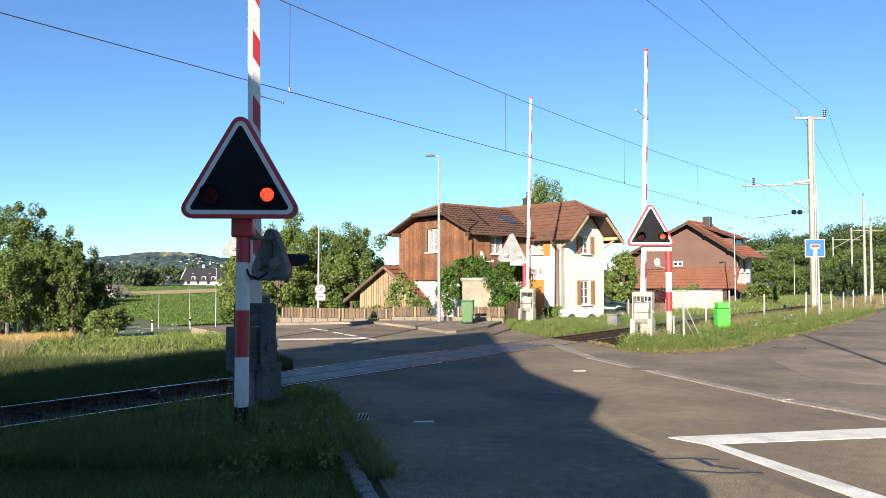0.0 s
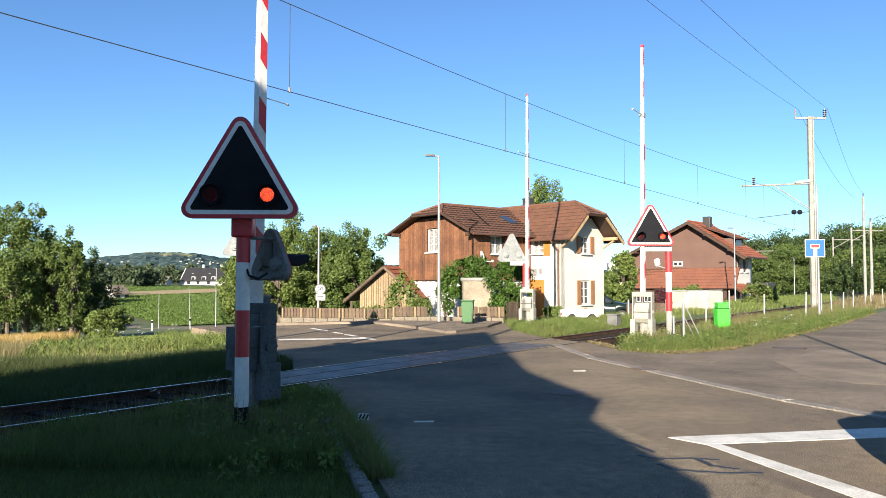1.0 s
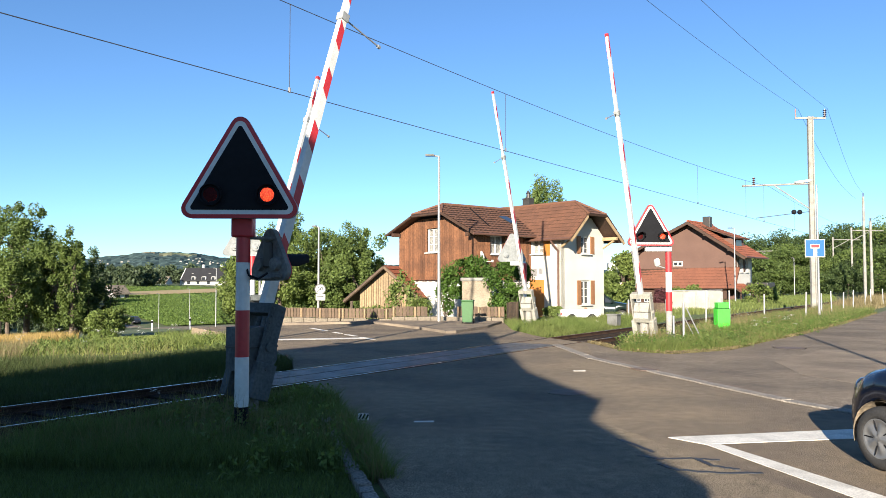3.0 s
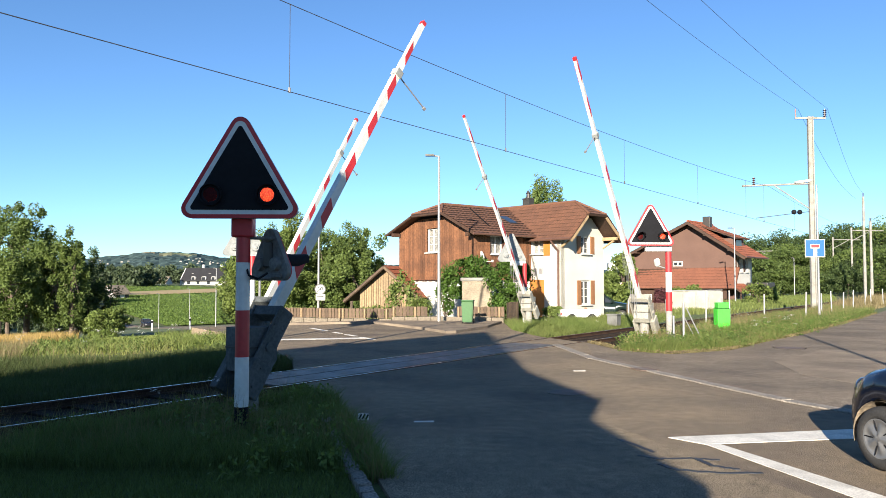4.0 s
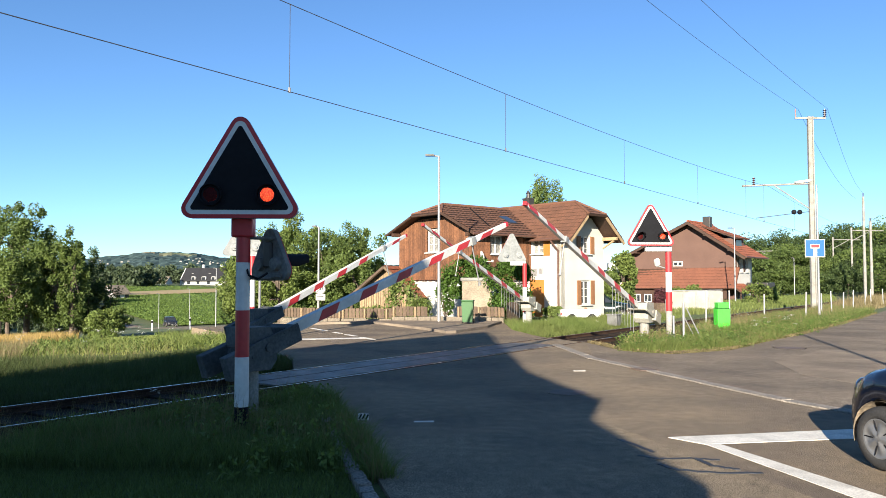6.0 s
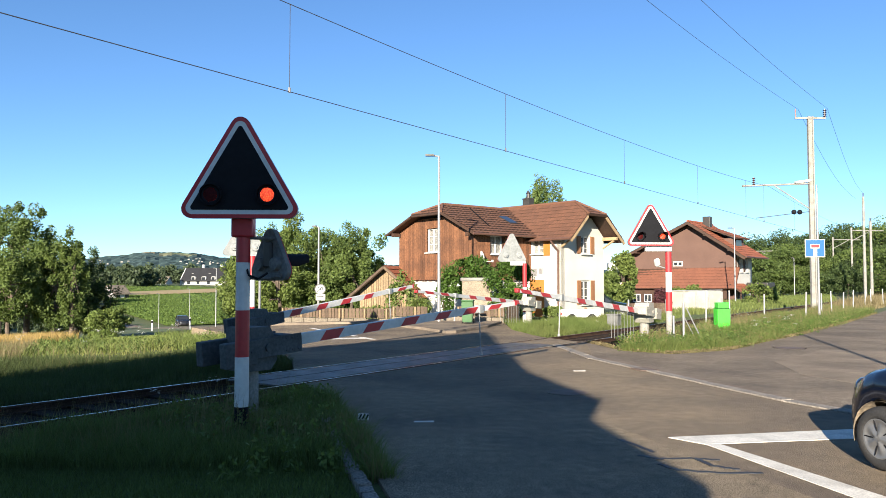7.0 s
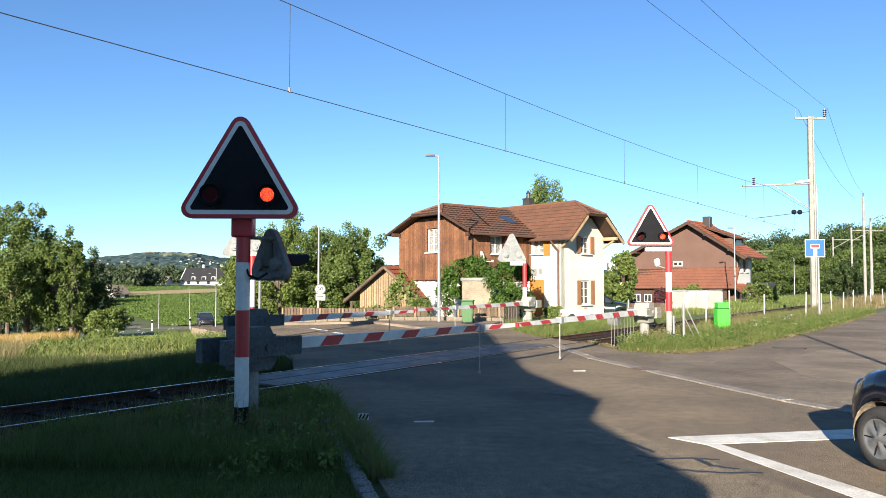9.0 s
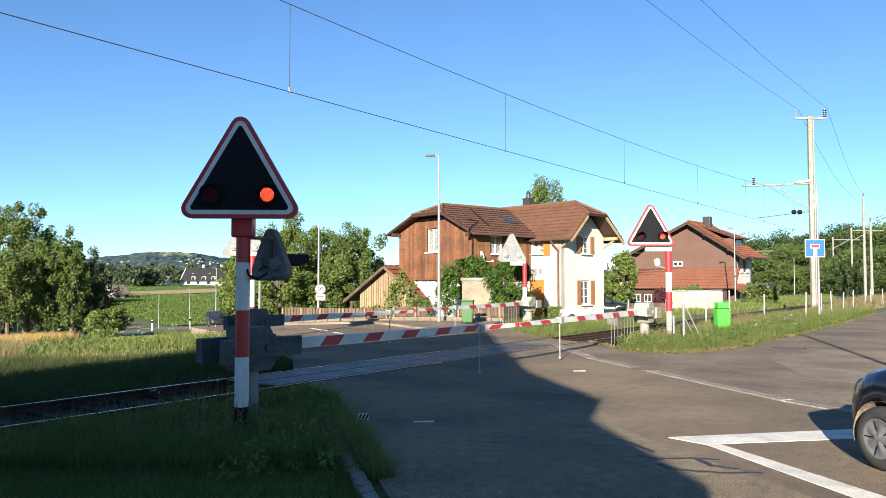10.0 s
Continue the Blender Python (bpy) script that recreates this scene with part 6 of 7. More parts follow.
# behind the white wing and round the farmhouse
for x, y, h, r, mt in ((13.3, 62, 3.0, 1.3, M_LEAF_LIGHT), (15.0, 62, 4.6, 1.1, M_LEAF_LIGHT), (15.4, 66, 3.5, 1.4, M_LEAF)):
    tree(x, y, h, r, "light green garden tree beside the white wall", mt, 5000, 0.12, 45, 0.1, seed=6, low=-1)
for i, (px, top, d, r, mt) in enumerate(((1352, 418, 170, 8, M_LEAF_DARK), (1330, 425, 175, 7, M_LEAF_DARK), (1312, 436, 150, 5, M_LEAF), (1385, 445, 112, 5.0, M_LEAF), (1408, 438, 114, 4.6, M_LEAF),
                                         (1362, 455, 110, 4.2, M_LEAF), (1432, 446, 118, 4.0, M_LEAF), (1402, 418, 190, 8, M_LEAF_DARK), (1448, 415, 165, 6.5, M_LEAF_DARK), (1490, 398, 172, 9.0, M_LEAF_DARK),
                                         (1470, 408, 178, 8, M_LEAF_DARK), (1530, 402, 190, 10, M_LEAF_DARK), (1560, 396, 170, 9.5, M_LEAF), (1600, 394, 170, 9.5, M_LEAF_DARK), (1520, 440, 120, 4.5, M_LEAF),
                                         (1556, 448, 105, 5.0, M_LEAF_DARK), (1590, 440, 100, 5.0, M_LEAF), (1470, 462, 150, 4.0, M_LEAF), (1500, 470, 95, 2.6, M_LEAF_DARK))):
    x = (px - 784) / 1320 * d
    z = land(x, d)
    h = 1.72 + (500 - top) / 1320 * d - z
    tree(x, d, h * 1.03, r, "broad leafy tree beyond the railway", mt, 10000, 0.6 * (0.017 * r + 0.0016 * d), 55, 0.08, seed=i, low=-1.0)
# garden growth before the timber house
bush(1.25, 35.2, 2.2, 1.3, 2.0, "climbing shrub with bright green leaves on the wall", M_LEAF_HEDGE, 6000, 0.07, z=1.0)
bush(0.15, 35.6, 0.9, 0.9, 2.0, "climbing shrub with bright green leaves on the wall", M_LEAF_HEDGE, 1500, 0.07, z=0.2)
bush(3.05, 33.6, 1.95, 1.5, 3.0, "rounded dense garden hedge shrub", M_LEAF_HEDGE, 11000, 0.065)
bush(3.2, 33.9, 1.2, 1.2, 1.6, "rounded dense garden hedge shrub", M_LEAF_DARK, 3000, 0.065)
bush(-1.95, 36.2, 1.5, 0.9, 2.3, "loose pale flowering garden shrub", M_LEAF_LIGHT, 1500, 0.08, seed=9)
bush(-3.3, 35.0, 2.0, 0.9, 0.9, "low garden shrub behind the fence", M_LEAF_LIGHT, 1500, 0.07)
bush(-1.0, 34.6, 1.1, 0.9, 1.25, "small round garden conifer", M_LEAF_LIGHT, 2500, 0.05)
bush(11.9, 40.6, 0.9, 0.9, 1.45, "copper leaved garden shrub", M_LEAF_RED, 3000, 0.07)
bush(5.4, 36.4, 1.0, 0.7, 0.55, "low flowering plants before the white wall", M_LEAF_LIGHT, 2000, 0.06)
bush(17.6, 54.0, 2.4, 1.5, 1.5, "low green shrub beside the farmhouse", M_LEAF_LIGHT, 2500, 0.09)
bush(25.5, 60.0, 3.0, 2.0, 1.6, "low green shrub beside the farmhouse", M_LEAF_LIGHT, 2500, 0.09)


def drape(name, corners, material, label, category, lift=0.03, n=24):
    a, b, c, d = [Vector(p) for p in corners]
    bm = bmesh.new()
    rows = []
    for i in range(n + 1):
        l, r = a.lerp(d, i / n), b.lerp(c, i / n)
        rows.append([bm.verts.new((*l.lerp(r, j / n), land(*l.lerp(r, j / n)) + lift)) for j in range(n + 1)])
    for p, q in zip(rows, rows[1:]):
        for j in range(n):
            bm.faces.new((p[j], p[j + 1], q[j + 1], q[j]))
    return tagged(part(name, bm, material, smooth=True), label, category, kind="structure")


drape("wheat_field", [(-44, 33), (-14.6, 27.0), (-17.0, 35), (-46, 48)], M_WHEAT, "strip of ripe golden wheat beside the meadow", "field", 0.02)
drape("crop_field", [(-84, 186), (-20, 100), (-36, 330), (-150, 330)], M_CROP, "green crop field rising across the valley", "field", 0.15)
rngc = np.random.default_rng(31)
uv = rngc.uniform(size=(80000, 2)) ** np.array([1.0, 1.5])
ca, cb, cc, cd = [np.array(p, dtype=float) for p in ((-84, 186), (-20, 100), (-36, 330), (-150, 330))]
cp = (ca * (1 - uv[:, :1]) + cb * uv[:, :1]) * (1 - uv[:, 1:]) + (cd * (1 - uv[:, :1]) + cc * uv[:, :1]) * uv[:, 1:]
on_strip = [inside((x, y), [(-112, 214), (-70, 318), (-84, 352), (-120, 232)]) for x, y in cp]
cp = cp[~np.array(on_strip)]
cz = np.array([land(x, y) + 0.35 for x, y in cp]) + rngc.uniform(-0.15, 0.3, len(cp))
v, f = leaves_mesh(np.column_stack((cp, cz)), 0.2, rngc)
tagged(new("crop_leaves", mesh_from("crop_leaves", v, f, M_LEAF_CROP)), "broad green crop leaves on the far field", "crop", kind="stuff")
drape("stubble_strip", [(-112, 214), (-70, 318), (-84, 352), (-120, 232)], M_TAN, "pale stubble strip across the green field", "field", 0.5)
bm = bmesh.new()
rows = []
for d in np.linspace(1000, 2900, 40):
    rows.append([bm.verts.new((d * math.tan(radians(az)), d, land(d * math.tan(radians(az)), d) + 9.0 * smooth01((d - 1100) / 400) + 4.5 * noise.noise((az * 3.1, d * 0.02, 0)) + 2.5 * noise.noise((az * 11, d * 0.07, 0)))) for az in np.linspace(-40, 34, 260)])
for p, q in zip(rows, rows[1:]):
    for j in range(259):
        f = bm.faces.new((p[j], p[j + 1], q[j + 1], q[j]))
        c = f.calc_center_median()
        az, d = math.degrees(math.atan2(c.x, c.y)), c.y
        wave = 60 * noise.noise((az * 0.9, 2.0, 0))
        if (-25.8 < az < -21.2 and 2100 < d + wave < 2420) or (-20.8 < az < -18.4 and 1850 < d + wave < 2080) or (-33 < az < -29 and 1900 < d + wave < 2150):
            f.material_index = 1
tagged(part("wooded_hills", bm, (M_FOREST_HAZED, M_HILLFIELD)), "distant wooded hills with the blue of haze in their colour", "hills", kind="structure")


def woods():
    """Far woods and hedges across the valley, past counting."""
    rng = np.random.default_rng(11)
    pts, sizes = [], []
    for az0, az1, d0, d1, num, hh in ((-34, -14, 330, 420, 60, 9), (-34, -22, 190, 260, 34, 8), (-36, -10, 520, 800, 150, 13), (-12, 10, 150, 260, 40, 9), (8, 40, 260, 500, 90, 14), (-33, -27, 110, 150, 14, 6),
                                     (-23.2, -20.6, 330, 380, 14, 8)):
        for _ in range(num):
            az, d = radians(rng.uniform(az0, az1)), rng.uniform(d0, d1)
            x, y = d * math.sin(az), d * math.cos(az)
            if -24.5 < math.degrees(az) < -14.5 and d < 430 and d > 130 and not (d > 320 and math.degrees(az) < -20.5):
                continue
            h = hh * rng.uniform(0.6, 1.1)
            r = h * rng.uniform(0.32, 0.5)
            n = 420
            p, _c = crown_points(rng, n, (0, 0, h * 0.5), (r, r, h * 0.52), 24, 0.24, -1.0)
            pts.append(p + np.array((x, y, land(x, y))))
            sizes.append(np.full(n, 0.0018 * d + 0.18))
    pts, sizes = np.vstack(pts), np.concatenate(sizes)
    v, f = leaves_mesh(pts, sizes, rng)
    o = new("far_woods", mesh_from("far_woods", v, f, M_LEAF_FAR))
    tagged(o, "mixed dark green woods across the valley", "woods", kind="stuff")


woods()
rng = np.random.default_rng(4)
bm = bmesh.new()
for _ in range(26):
    az, d = radians(rng.choice((-17.0, -18.0, -24.5)) + rng.normal() * 0.9), rng.uniform(1500, 1800)
    x, y = d * math.sin(az), d * math.cos(az)
    box(bm, (x, y, land(x, y) + 12.5), (rng.uniform(2.5, 5), 6, rng.uniform(1.4, 2.4)), None)
tagged(part("far_village", bm, M_CONCRETE), "pale houses of a village on the far hill", "village", kind="stuff")
s = thing("apartment_building", pose(31.5, 190, land(31.5, 190), 0, 0, -10), "pale apartment block far behind the trees", "building")
part("wall", box(bmesh.new(), (15, 6, 5), (9, 10, 12)), M_PLASTER_GREY, s)
for i in range(3):
    for j in range(3):
        part("window", box(bmesh.new(), (12.2 + 2.8 * i, 0.98, 2.5 + 3.0 * j), (1.6, 0.1, 1.4)), M_GLASS, s)


# ---- grass ----
def point_in(x, y, poly):
    return inside((x, y), poly)


ROAD_POLY = ROAD_LEFT + ROAD_FAR + [(69, 90), (40, 36), (26, 0), (14, -20)]


def blades(name, label, material, n, area, h0, h1, width, seed, patch=0.0, keep=None, lean=0.35):
    """Blades of grass, past counting, over a four-sided piece of ground."""
    rng = np.random.default_rng(seed)
    a, b, c, d = [np.array(p, dtype=float) for p in area]
    uv = rng.uniform(size=(n, 2))
    p = (a[None] * (1 - uv[:, :1]) + b[None] * uv[:, :1]) * (1 - uv[:, 1:]) + (d[None] * (1 - uv[:, :1]) + c[None] * uv[:, :1]) * uv[:, 1:]
    ok = np.array([(keep(x, y) if keep else True) for x, y in p])
    p = p[ok]
    n = len(p)
    hs = rng.uniform(h0, h1, n)
    if patch:
        nz = np.array([noise.noise((x * patch, y * patch, seed)) for x, y in p])
        hs *= np.clip(1.0 + 0.9 * nz, 0.3, 1.8)
    z = np.array([land(x, y) - 0.05 for x, y in p])
    ang = rng.uniform(0, 2 * np.pi, n)
    w = width * rng.uniform(0.6, 1.3, n)
    dx, dy = np.cos(ang), np.sin(ang)
    bend = rng.normal(size=(n, 2)) * (hs * lean)[:, None]
    v = np.empty((n, 5, 3))
    base = np.column_stack((p, z))
    side = np.column_stack((dx * w / 2, dy * w / 2, np.zeros(n)))
    mid = base + np.column_stack((bend * 0.3, hs * 0.55))
    v[:, 0], v[:, 1] = base - side, base + side
    v[:, 2], v[:, 3] = mid + side * 0.8, mid - side * 0.8
    v[:, 4] = base + np.column_stack((bend, hs))
    i0 = np.arange(n)[:, None] * 5
    faces = np.vstack((i0 + np.array([[0, 1, 2]]), i0 + np.array([[0, 2, 3]]), i0 + np.array([[3, 2, 4]])))
    o = new(name, mesh_from(name, v.reshape(-1, 3), faces, material))
    return tagged(o, label, "grass", kind="stuff")


def off_road(x, y):
    return not point_in(x, y, ROAD_POLY)


def near_side(x, y):
    return off_road(x, y) and beyond(x, y) < -0.95 and (y > 9.8 or x < lawn_edge(y) - 0.07)


def far_side(x, y):
    return off_road(x, y) and beyond(x, y) > 1.35


blades("lawn", "short dark lawn in the shade", M_GRASS_LAWN, 90000, [(-5.5, 4.6), (0.6, 4.6), (-0.6, 7.6), (-6.5, 7.6)], 0.03, 0.085, 0.007, 1, keep=near_side)
blades("tall_grass", "tall uncut grass around the signal post", M_GRASS_LAWN, 70000, [(-6.5, 7.0), (-0.4, 7.0), (-1.5, 11.3), (-7.5, 8.0)], 0.07, 0.27, 0.007, 2, 0.9, lambda x, y: near_side(x, y) and beyond(x, y) < -1.6)
blades("tall_grass", "low weeds beside the rails", M_GRASS_LAWN, 15000, [(-7.5, 6.6), (-6.0, 6.4), (-0.9, 13.0), (-2.2, 13.2)], 0.06, 0.26, 0.009, 22, 1.2, near_side, 0.5)
blades("tall_grass", "thin seeding grass beside the rails", M_GRASS_DRY, 5200, [(-6.5, 7.4), (-0.8, 7.4), (-1.7, 12.2), (-8.0, 8.2)], 0.2, 0.55, 0.004, 3, 0.9, near_side, 0.2)
blades("tall_grass", "sparse weeds between the rails", M_GRASS_LAWN, 2600, [(-13, -2.5), (-11.6, -3.4), (-2.6, 12.0), (-4.0, 12.8)], 0.04, 0.14, 0.008, 23, 1.4, lambda x, y: abs(beyond(x, y)) < 0.6 and off_road(x, y), 0.5)
blades("tall_grass", "green weeds along the road edge", M_GRASS, 13000, [(-0.7, 5.6), (-0.12, 5.6), (-1.75, 11.6), (-2.5, 11.6)], 0.06, 0.3, 0.007, 4, 1.6, lambda x, y: y > 9.6 or x > lawn_edge(y) + 0.07 and y > 6.6, 0.5)
blades("tall_grass", "dry seeding grass along the road edge", M_GRASS_DRY, 900, [(-0.62, 6.6), (-0.5, 6.6), (-1.12, 8.8), (-1.35, 8.8)], 0.2, 0.5, 0.004, 24, 1.2, None, 0.3)
blades("meadow_grass", "tall meadow grass beyond the rails, coloured dark for shade", M_GRASS_SHADED, 100000, [(-12.5, 2.5), (-2.6, 15.6), (-5.2, 18.6), (-17, 10)], 0.1, 0.3, 0.009, 5, 0.5, far_side)
blades("meadow_grass", "pale seeding meadow grass beyond the rails", M_GRASS_DRY, 2400, [(-20, 9), (-5, 14.6), (-7, 19), (-23, 14)], 0.25, 0.5, 0.005, 6, 0.3, far_side, 0.25)
blades("meadow_grass", "green meadow on the slope", M_GRASS_SLOPE, 120000, [(-26, 11), (-5.2, 18.5), (-12, 40), (-36, 36)], 0.04, 0.13, 0.016, 7, 0.3, far_side)
blades("meadow_grass", "green broad-leaved weeds in the meadow", M_GRASS, 4000, [(-11, 17), (-5.2, 20.5), (-7.5, 25.5), (-12, 23)], 0.1, 0.3, 0.03, 27, 0.5, far_side, 0.6)
blades("wheat", "ripe golden wheat stalks", M_STRAW, 34000, [(-40, 32), (-14.6, 27.0), (-17.0, 35), (-44, 46)], 0.35, 0.6, 0.02, 8)
blades("dry_grass", "dry yellow grass between the wheat and rails", M_GRASS_DRY, 16000, [(-15.5, 12.5), (-9.2, 16.0), (-12.8, 24), (-22, 23)], 0.15, 0.42, 0.010, 28, 0.3, far_side, 0.25)
blades("verge_grass", "long sunlit grass on the verge", M_GRASS, 90000, [(4.0, 17.6), (9.6, 20.6), (13.0, 30.0), (6.0, 23.0)], 0.07, 0.32, 0.009, 9, 0.8, lambda x, y: off_road(x, y) and beyond(x, y) < -1.5, 0.5)
blades("verge_grass", "long sunlit grass along the side road", M_GRASS, 90000, [(9.2, 21.4), (24, 41.6), (26, 52), (9, 26.5)], 0.08, 0.4, 0.013, 10, 0.6, lambda x, y: off_road(x, y) and beyond(x, y) < -1.6, 0.5)
blades("verge_grass", "dry seeding grass along the side road", M_GRASS_DRY, 9000, [(5.0, 19.4), (24, 41.6), (26, 52), (8, 24.5)], 0.2, 0.6, 0.008, 11, 0.4, lambda x, y: off_road(x, y) and beyond(x, y) < -1.6, 0.3)
blades("verge_grass", "long grass before the white house wall", M_GRASS, 38000, [(2.5, 24.0), (3.6, 24.4), (13, 39), (2.6, 31.5)], 0.08, 0.36, 0.011, 12, 0.7, lambda x, y: off_road(x, y) and beyond(x, y) > 1.5, 0.5)
blades("verge_grass", "grass beyond the track fence", M_GRASS, 32000, [(9, 36), (30, 56), (52, 100), (24, 74)], 0.08, 0.32, 0.045, 13, 0.3, lambda x, y: beyond(x, y) > 1.8)
blades("verge_grass", "grass beside the far track", M_GRASS_DRY, 16000, [(24, 43), (60, 92), (62, 100), (26, 52)], 0.2, 0.7, 0.035, 14, 0.3, lambda x, y: off_road(x, y) and beyond(x, y) < -1.6, 0.25)
blades("junction_grass", "grass between the road and the garden wall", M_GRASS, 5000, [(-9.5, 29.5), (-7.0, 31.0), (-7.4, 34), (-14, 36)], 0.1, 0.35, 0.02, 15, 0.5, off_road)


def weed_clumps(name, label, material, area, n, h0, h1, leaf, seed, keep):
    """Clumps of small broad leaves scattered over a four-sided piece of ground."""
    rng = np.random.default_rng(seed)
    a, b, c, d = [np.array(p, dtype=float) for p in area]
    out = []
    for _ in range(n):
        u, w = rng.uniform(size=2)
        x, y = (a * (1 - u) + b * u) * (1 - w) + (d * (1 - u) + c * u) * w
        if not keep(x, y):
            continue
        k, h, r = int(rng.integers(16, 44)), rng.uniform(h0, h1), rng.uniform(0.05, 0.2)
        out.append(np.column_stack((x + rng.normal(size=k) * r, y + rng.normal(size=k) * r, land(x, y) + rng.uniform(0.0, h, k))))
    v, f = leaves_mesh(np.vstack(out), leaf, rng)
    return tagged(new(name, mesh_from(name, v, f, material)), label, "weeds", kind="stuff")


verge = lambda x, y: off_road(x, y) and beyond(x, y) < -1.5
weed_clumps("verge_weeds", "mixed low weeds among the verge grass", M_LEAF_LIGHT, [(4.0, 17.6), (9.6, 20.6), (24, 41.6), (6.0, 23.0)], 900, 0.12, 0.4, 0.03, 61, verge)
weed_clumps("verge_weeds", "darker low weeds among the verge grass", M_LEAF_HEDGE, [(4.0, 17.6), (9.6, 20.6), (24, 41.6), (6.0, 23.0)], 420, 0.1, 0.42, 0.03, 62, verge)
weed_clumps("verge_weeds", "brown dying weeds among the verge grass", M_GRASS_DRY, [(4.0, 17.6), (9.6, 20.6), (24, 41.6), (6.0, 23.0)], 300, 0.1, 0.5, 0.022, 63, verge)
weed_clumps("meadow_weeds", "low leafy weeds in the meadow", M_LEAF_LIGHT, [(-12, 15.5), (-5.0, 18.5), (-7.5, 25.5), (-15, 24)], 70, 0.1, 0.32, 0.04, 64, far_side)
weed_clumps("rail_weeds", "dark weeds along the rails", M_LEAF, [(-8, 6.2), (-2.0, 10.4), (-1.6, 12.4), (-8.5, 7.2)], 260, 0.08, 0.28, 0.022, 65, lambda x, y: near_side(x, y) and beyond(x, y) > -2.6)
# broad-leaved weeds in clumps by the post and the road edge
rngw = np.random.default_rng(51)
wp = []
for _ in range(150):
    t = rngw.uniform()
    x, y = (rngw.uniform(-3.4, -1.2), rngw.uniform(7.4, 10.6)) if t < 0.55 else (float(np.interp(6.5 + 5 * rngw.uniform(), [6, 7.66, 9.56, 11.8], [-0.55, -0.9, -1.4, -2.1])) - rngw.uniform(0, 0.2), 6.5 + 5 * rngw.uniform())
    if not off_road(x, y):
        continue
    h = rngw.uniform(0.08, 0.38)
    k = rngw.integers(14, 40)
    wp.append(np.column_stack((x + rngw.normal(size=k) * 0.06, y + rngw.normal(size=k) * 0.06, rngw.uniform(0.0, h, k))))
v, f = leaves_mesh(np.vstack(wp), 0.028, rngw)
tagged(new("broad_weeds", mesh_from("broad_weeds", v, f, M_LEAF_LIGHT)), "broad-leaved weeds beside the road edge", "weeds", kind="stuff")
# dry trampled grass where the verge meets the asphalt
rnge = np.random.default_rng(41)
VERGE = [(4.1, 21.4), (4.5, 18.8), (5.5, 17.9), (7.3, 19.0), (9.2, 21.5), (11.9, 24.8), (17.1, 31.7), (24.0, 41.4)]
vp = []
for (ax0, ay0), (bx0, by0) in zip(VERGE, VERGE[1:]):
    n = int(math.hypot(bx0 - ax0, by0 - ay0) * 260)
    t = rnge.uniform(size=n)
    off = np.abs(rnge.normal(size=n)) * 0.16 - 0.04
    ln = math.hypot(bx0 - ax0, by0 - ay0)
    vp.append(np.column_stack((ax0 + (bx0 - ax0) * t - (by0 - ay0) / ln * off, ay0 + (by0 - ay0) * t + (bx0 - ax0) / ln * off)))
vp = np.vstack(vp)
vz = rnge.uniform(0.0, 0.07, len(vp))
v, f = leaves_mesh(np.column_stack((vp, vz)), 0.024, rnge)
tagged(new("dry_verge_edge", mesh_from("dry_verge_edge", v, f, M_GRASS_DRY)), "dry trampled grass along the asphalt edge", "grass", kind="stuff")
# white umbels in the meadow and on the verge
rngf = np.random.default_rng(21)
cs = []
for x0, x1, y0, y1, n in ((-13, -6, 17, 24, 28), (9.5, 13, 23, 27.5, 26), (3, 6, 26, 31, 10), (-4, -2.6, 9, 12, 6)):
    for _ in range(n):
        x, y = rngf.uniform(x0, x1), rngf.uniform(y0, y1)
        if off_road(x, y) and abs(beyond(x, y)) > 1.5:
            h = rngf.uniform(0.35, 0.6)
            cs += [(x + rngf.normal() * 0.05, y + rngf.normal() * 0.05, land(x, y) + h + rngf.normal() * 0.015) for _ in range(16)]
v, f = leaves_mesh(np.array(cs), 0.016, rngf, 2.0)
tagged(new("umbel_flowers", mesh_from("umbel_flowers", v, f, M_FLOWER)), "small white umbel flowers in the grass", "flowers", kind="stuff")
# loose stones at the edge of the ballast
bm = bmesh.new()
rngs = random.Random(5)
for _ in range(420):
    k = rngs.choice((rngs.uniform(-14, 0.4), rngs.uniform(10.8, 34)))
    off = rngs.uniform(-1.9, 2.1)
    p = on_track(k, off, 0.0)
    r = rngs.uniform(0.014, 0.03)
    g = bmesh.ops.create_icosphere(bm, subdivisions=1, radius=r, matrix=Matrix.Translation((p.x, p.y, -0.1)) @ pose(0, 0, 0, rngs.uniform(0, 90), rngs.uniform(0, 90), 0) @ Matrix.Diagonal((1, rngs.uniform(.6, 1), rngs.uniform(.5, .9), 1)))
tagged(part("ballast_stones", bm, M_BALLAST), "loose grey-brown ballast stones beside the rails", "stones", kind="stuff")


# ---- vehicles ----
M_CARDARK = mat("dark_blue_lacquer", (0.005, 0.008, 0.018), 0.16, 0.05, 200, 2, 0.0, spec=0.6)
M_CARGREEN = mat("dark_green_lacquer", (0.012, 0.022, 0.019), 0.16, 0.05, 200, 2, 0.0, spec=0.3)
M_CARBLACK = mat("black_lacquer", (0.02, 0.021, 0.024), 0.25, 0.05, 200, 2, 0.0)
M_CARWHITE = mat("white_lacquer", (0.75, 0.75, 0.74), 0.3, 0.04, 50, 2, 0.0)
M_TYRE = mat("tyre", (0.03, 0.029, 0.028), 0.85, 0.15, 60, 4, 0.3)
M_HUB = mat("silver_hubcap", (0.24, 0.24, 0.24), 0.5, 0.05, 30, 3, 0.03, metal=0.6)
M_DIRT = mat("dusty_arch_liner", (0.24, 0.19, 0.13), 0.95, 0.3, 30, 6, 0.4, second=(0.1, 0.08, 0.06))
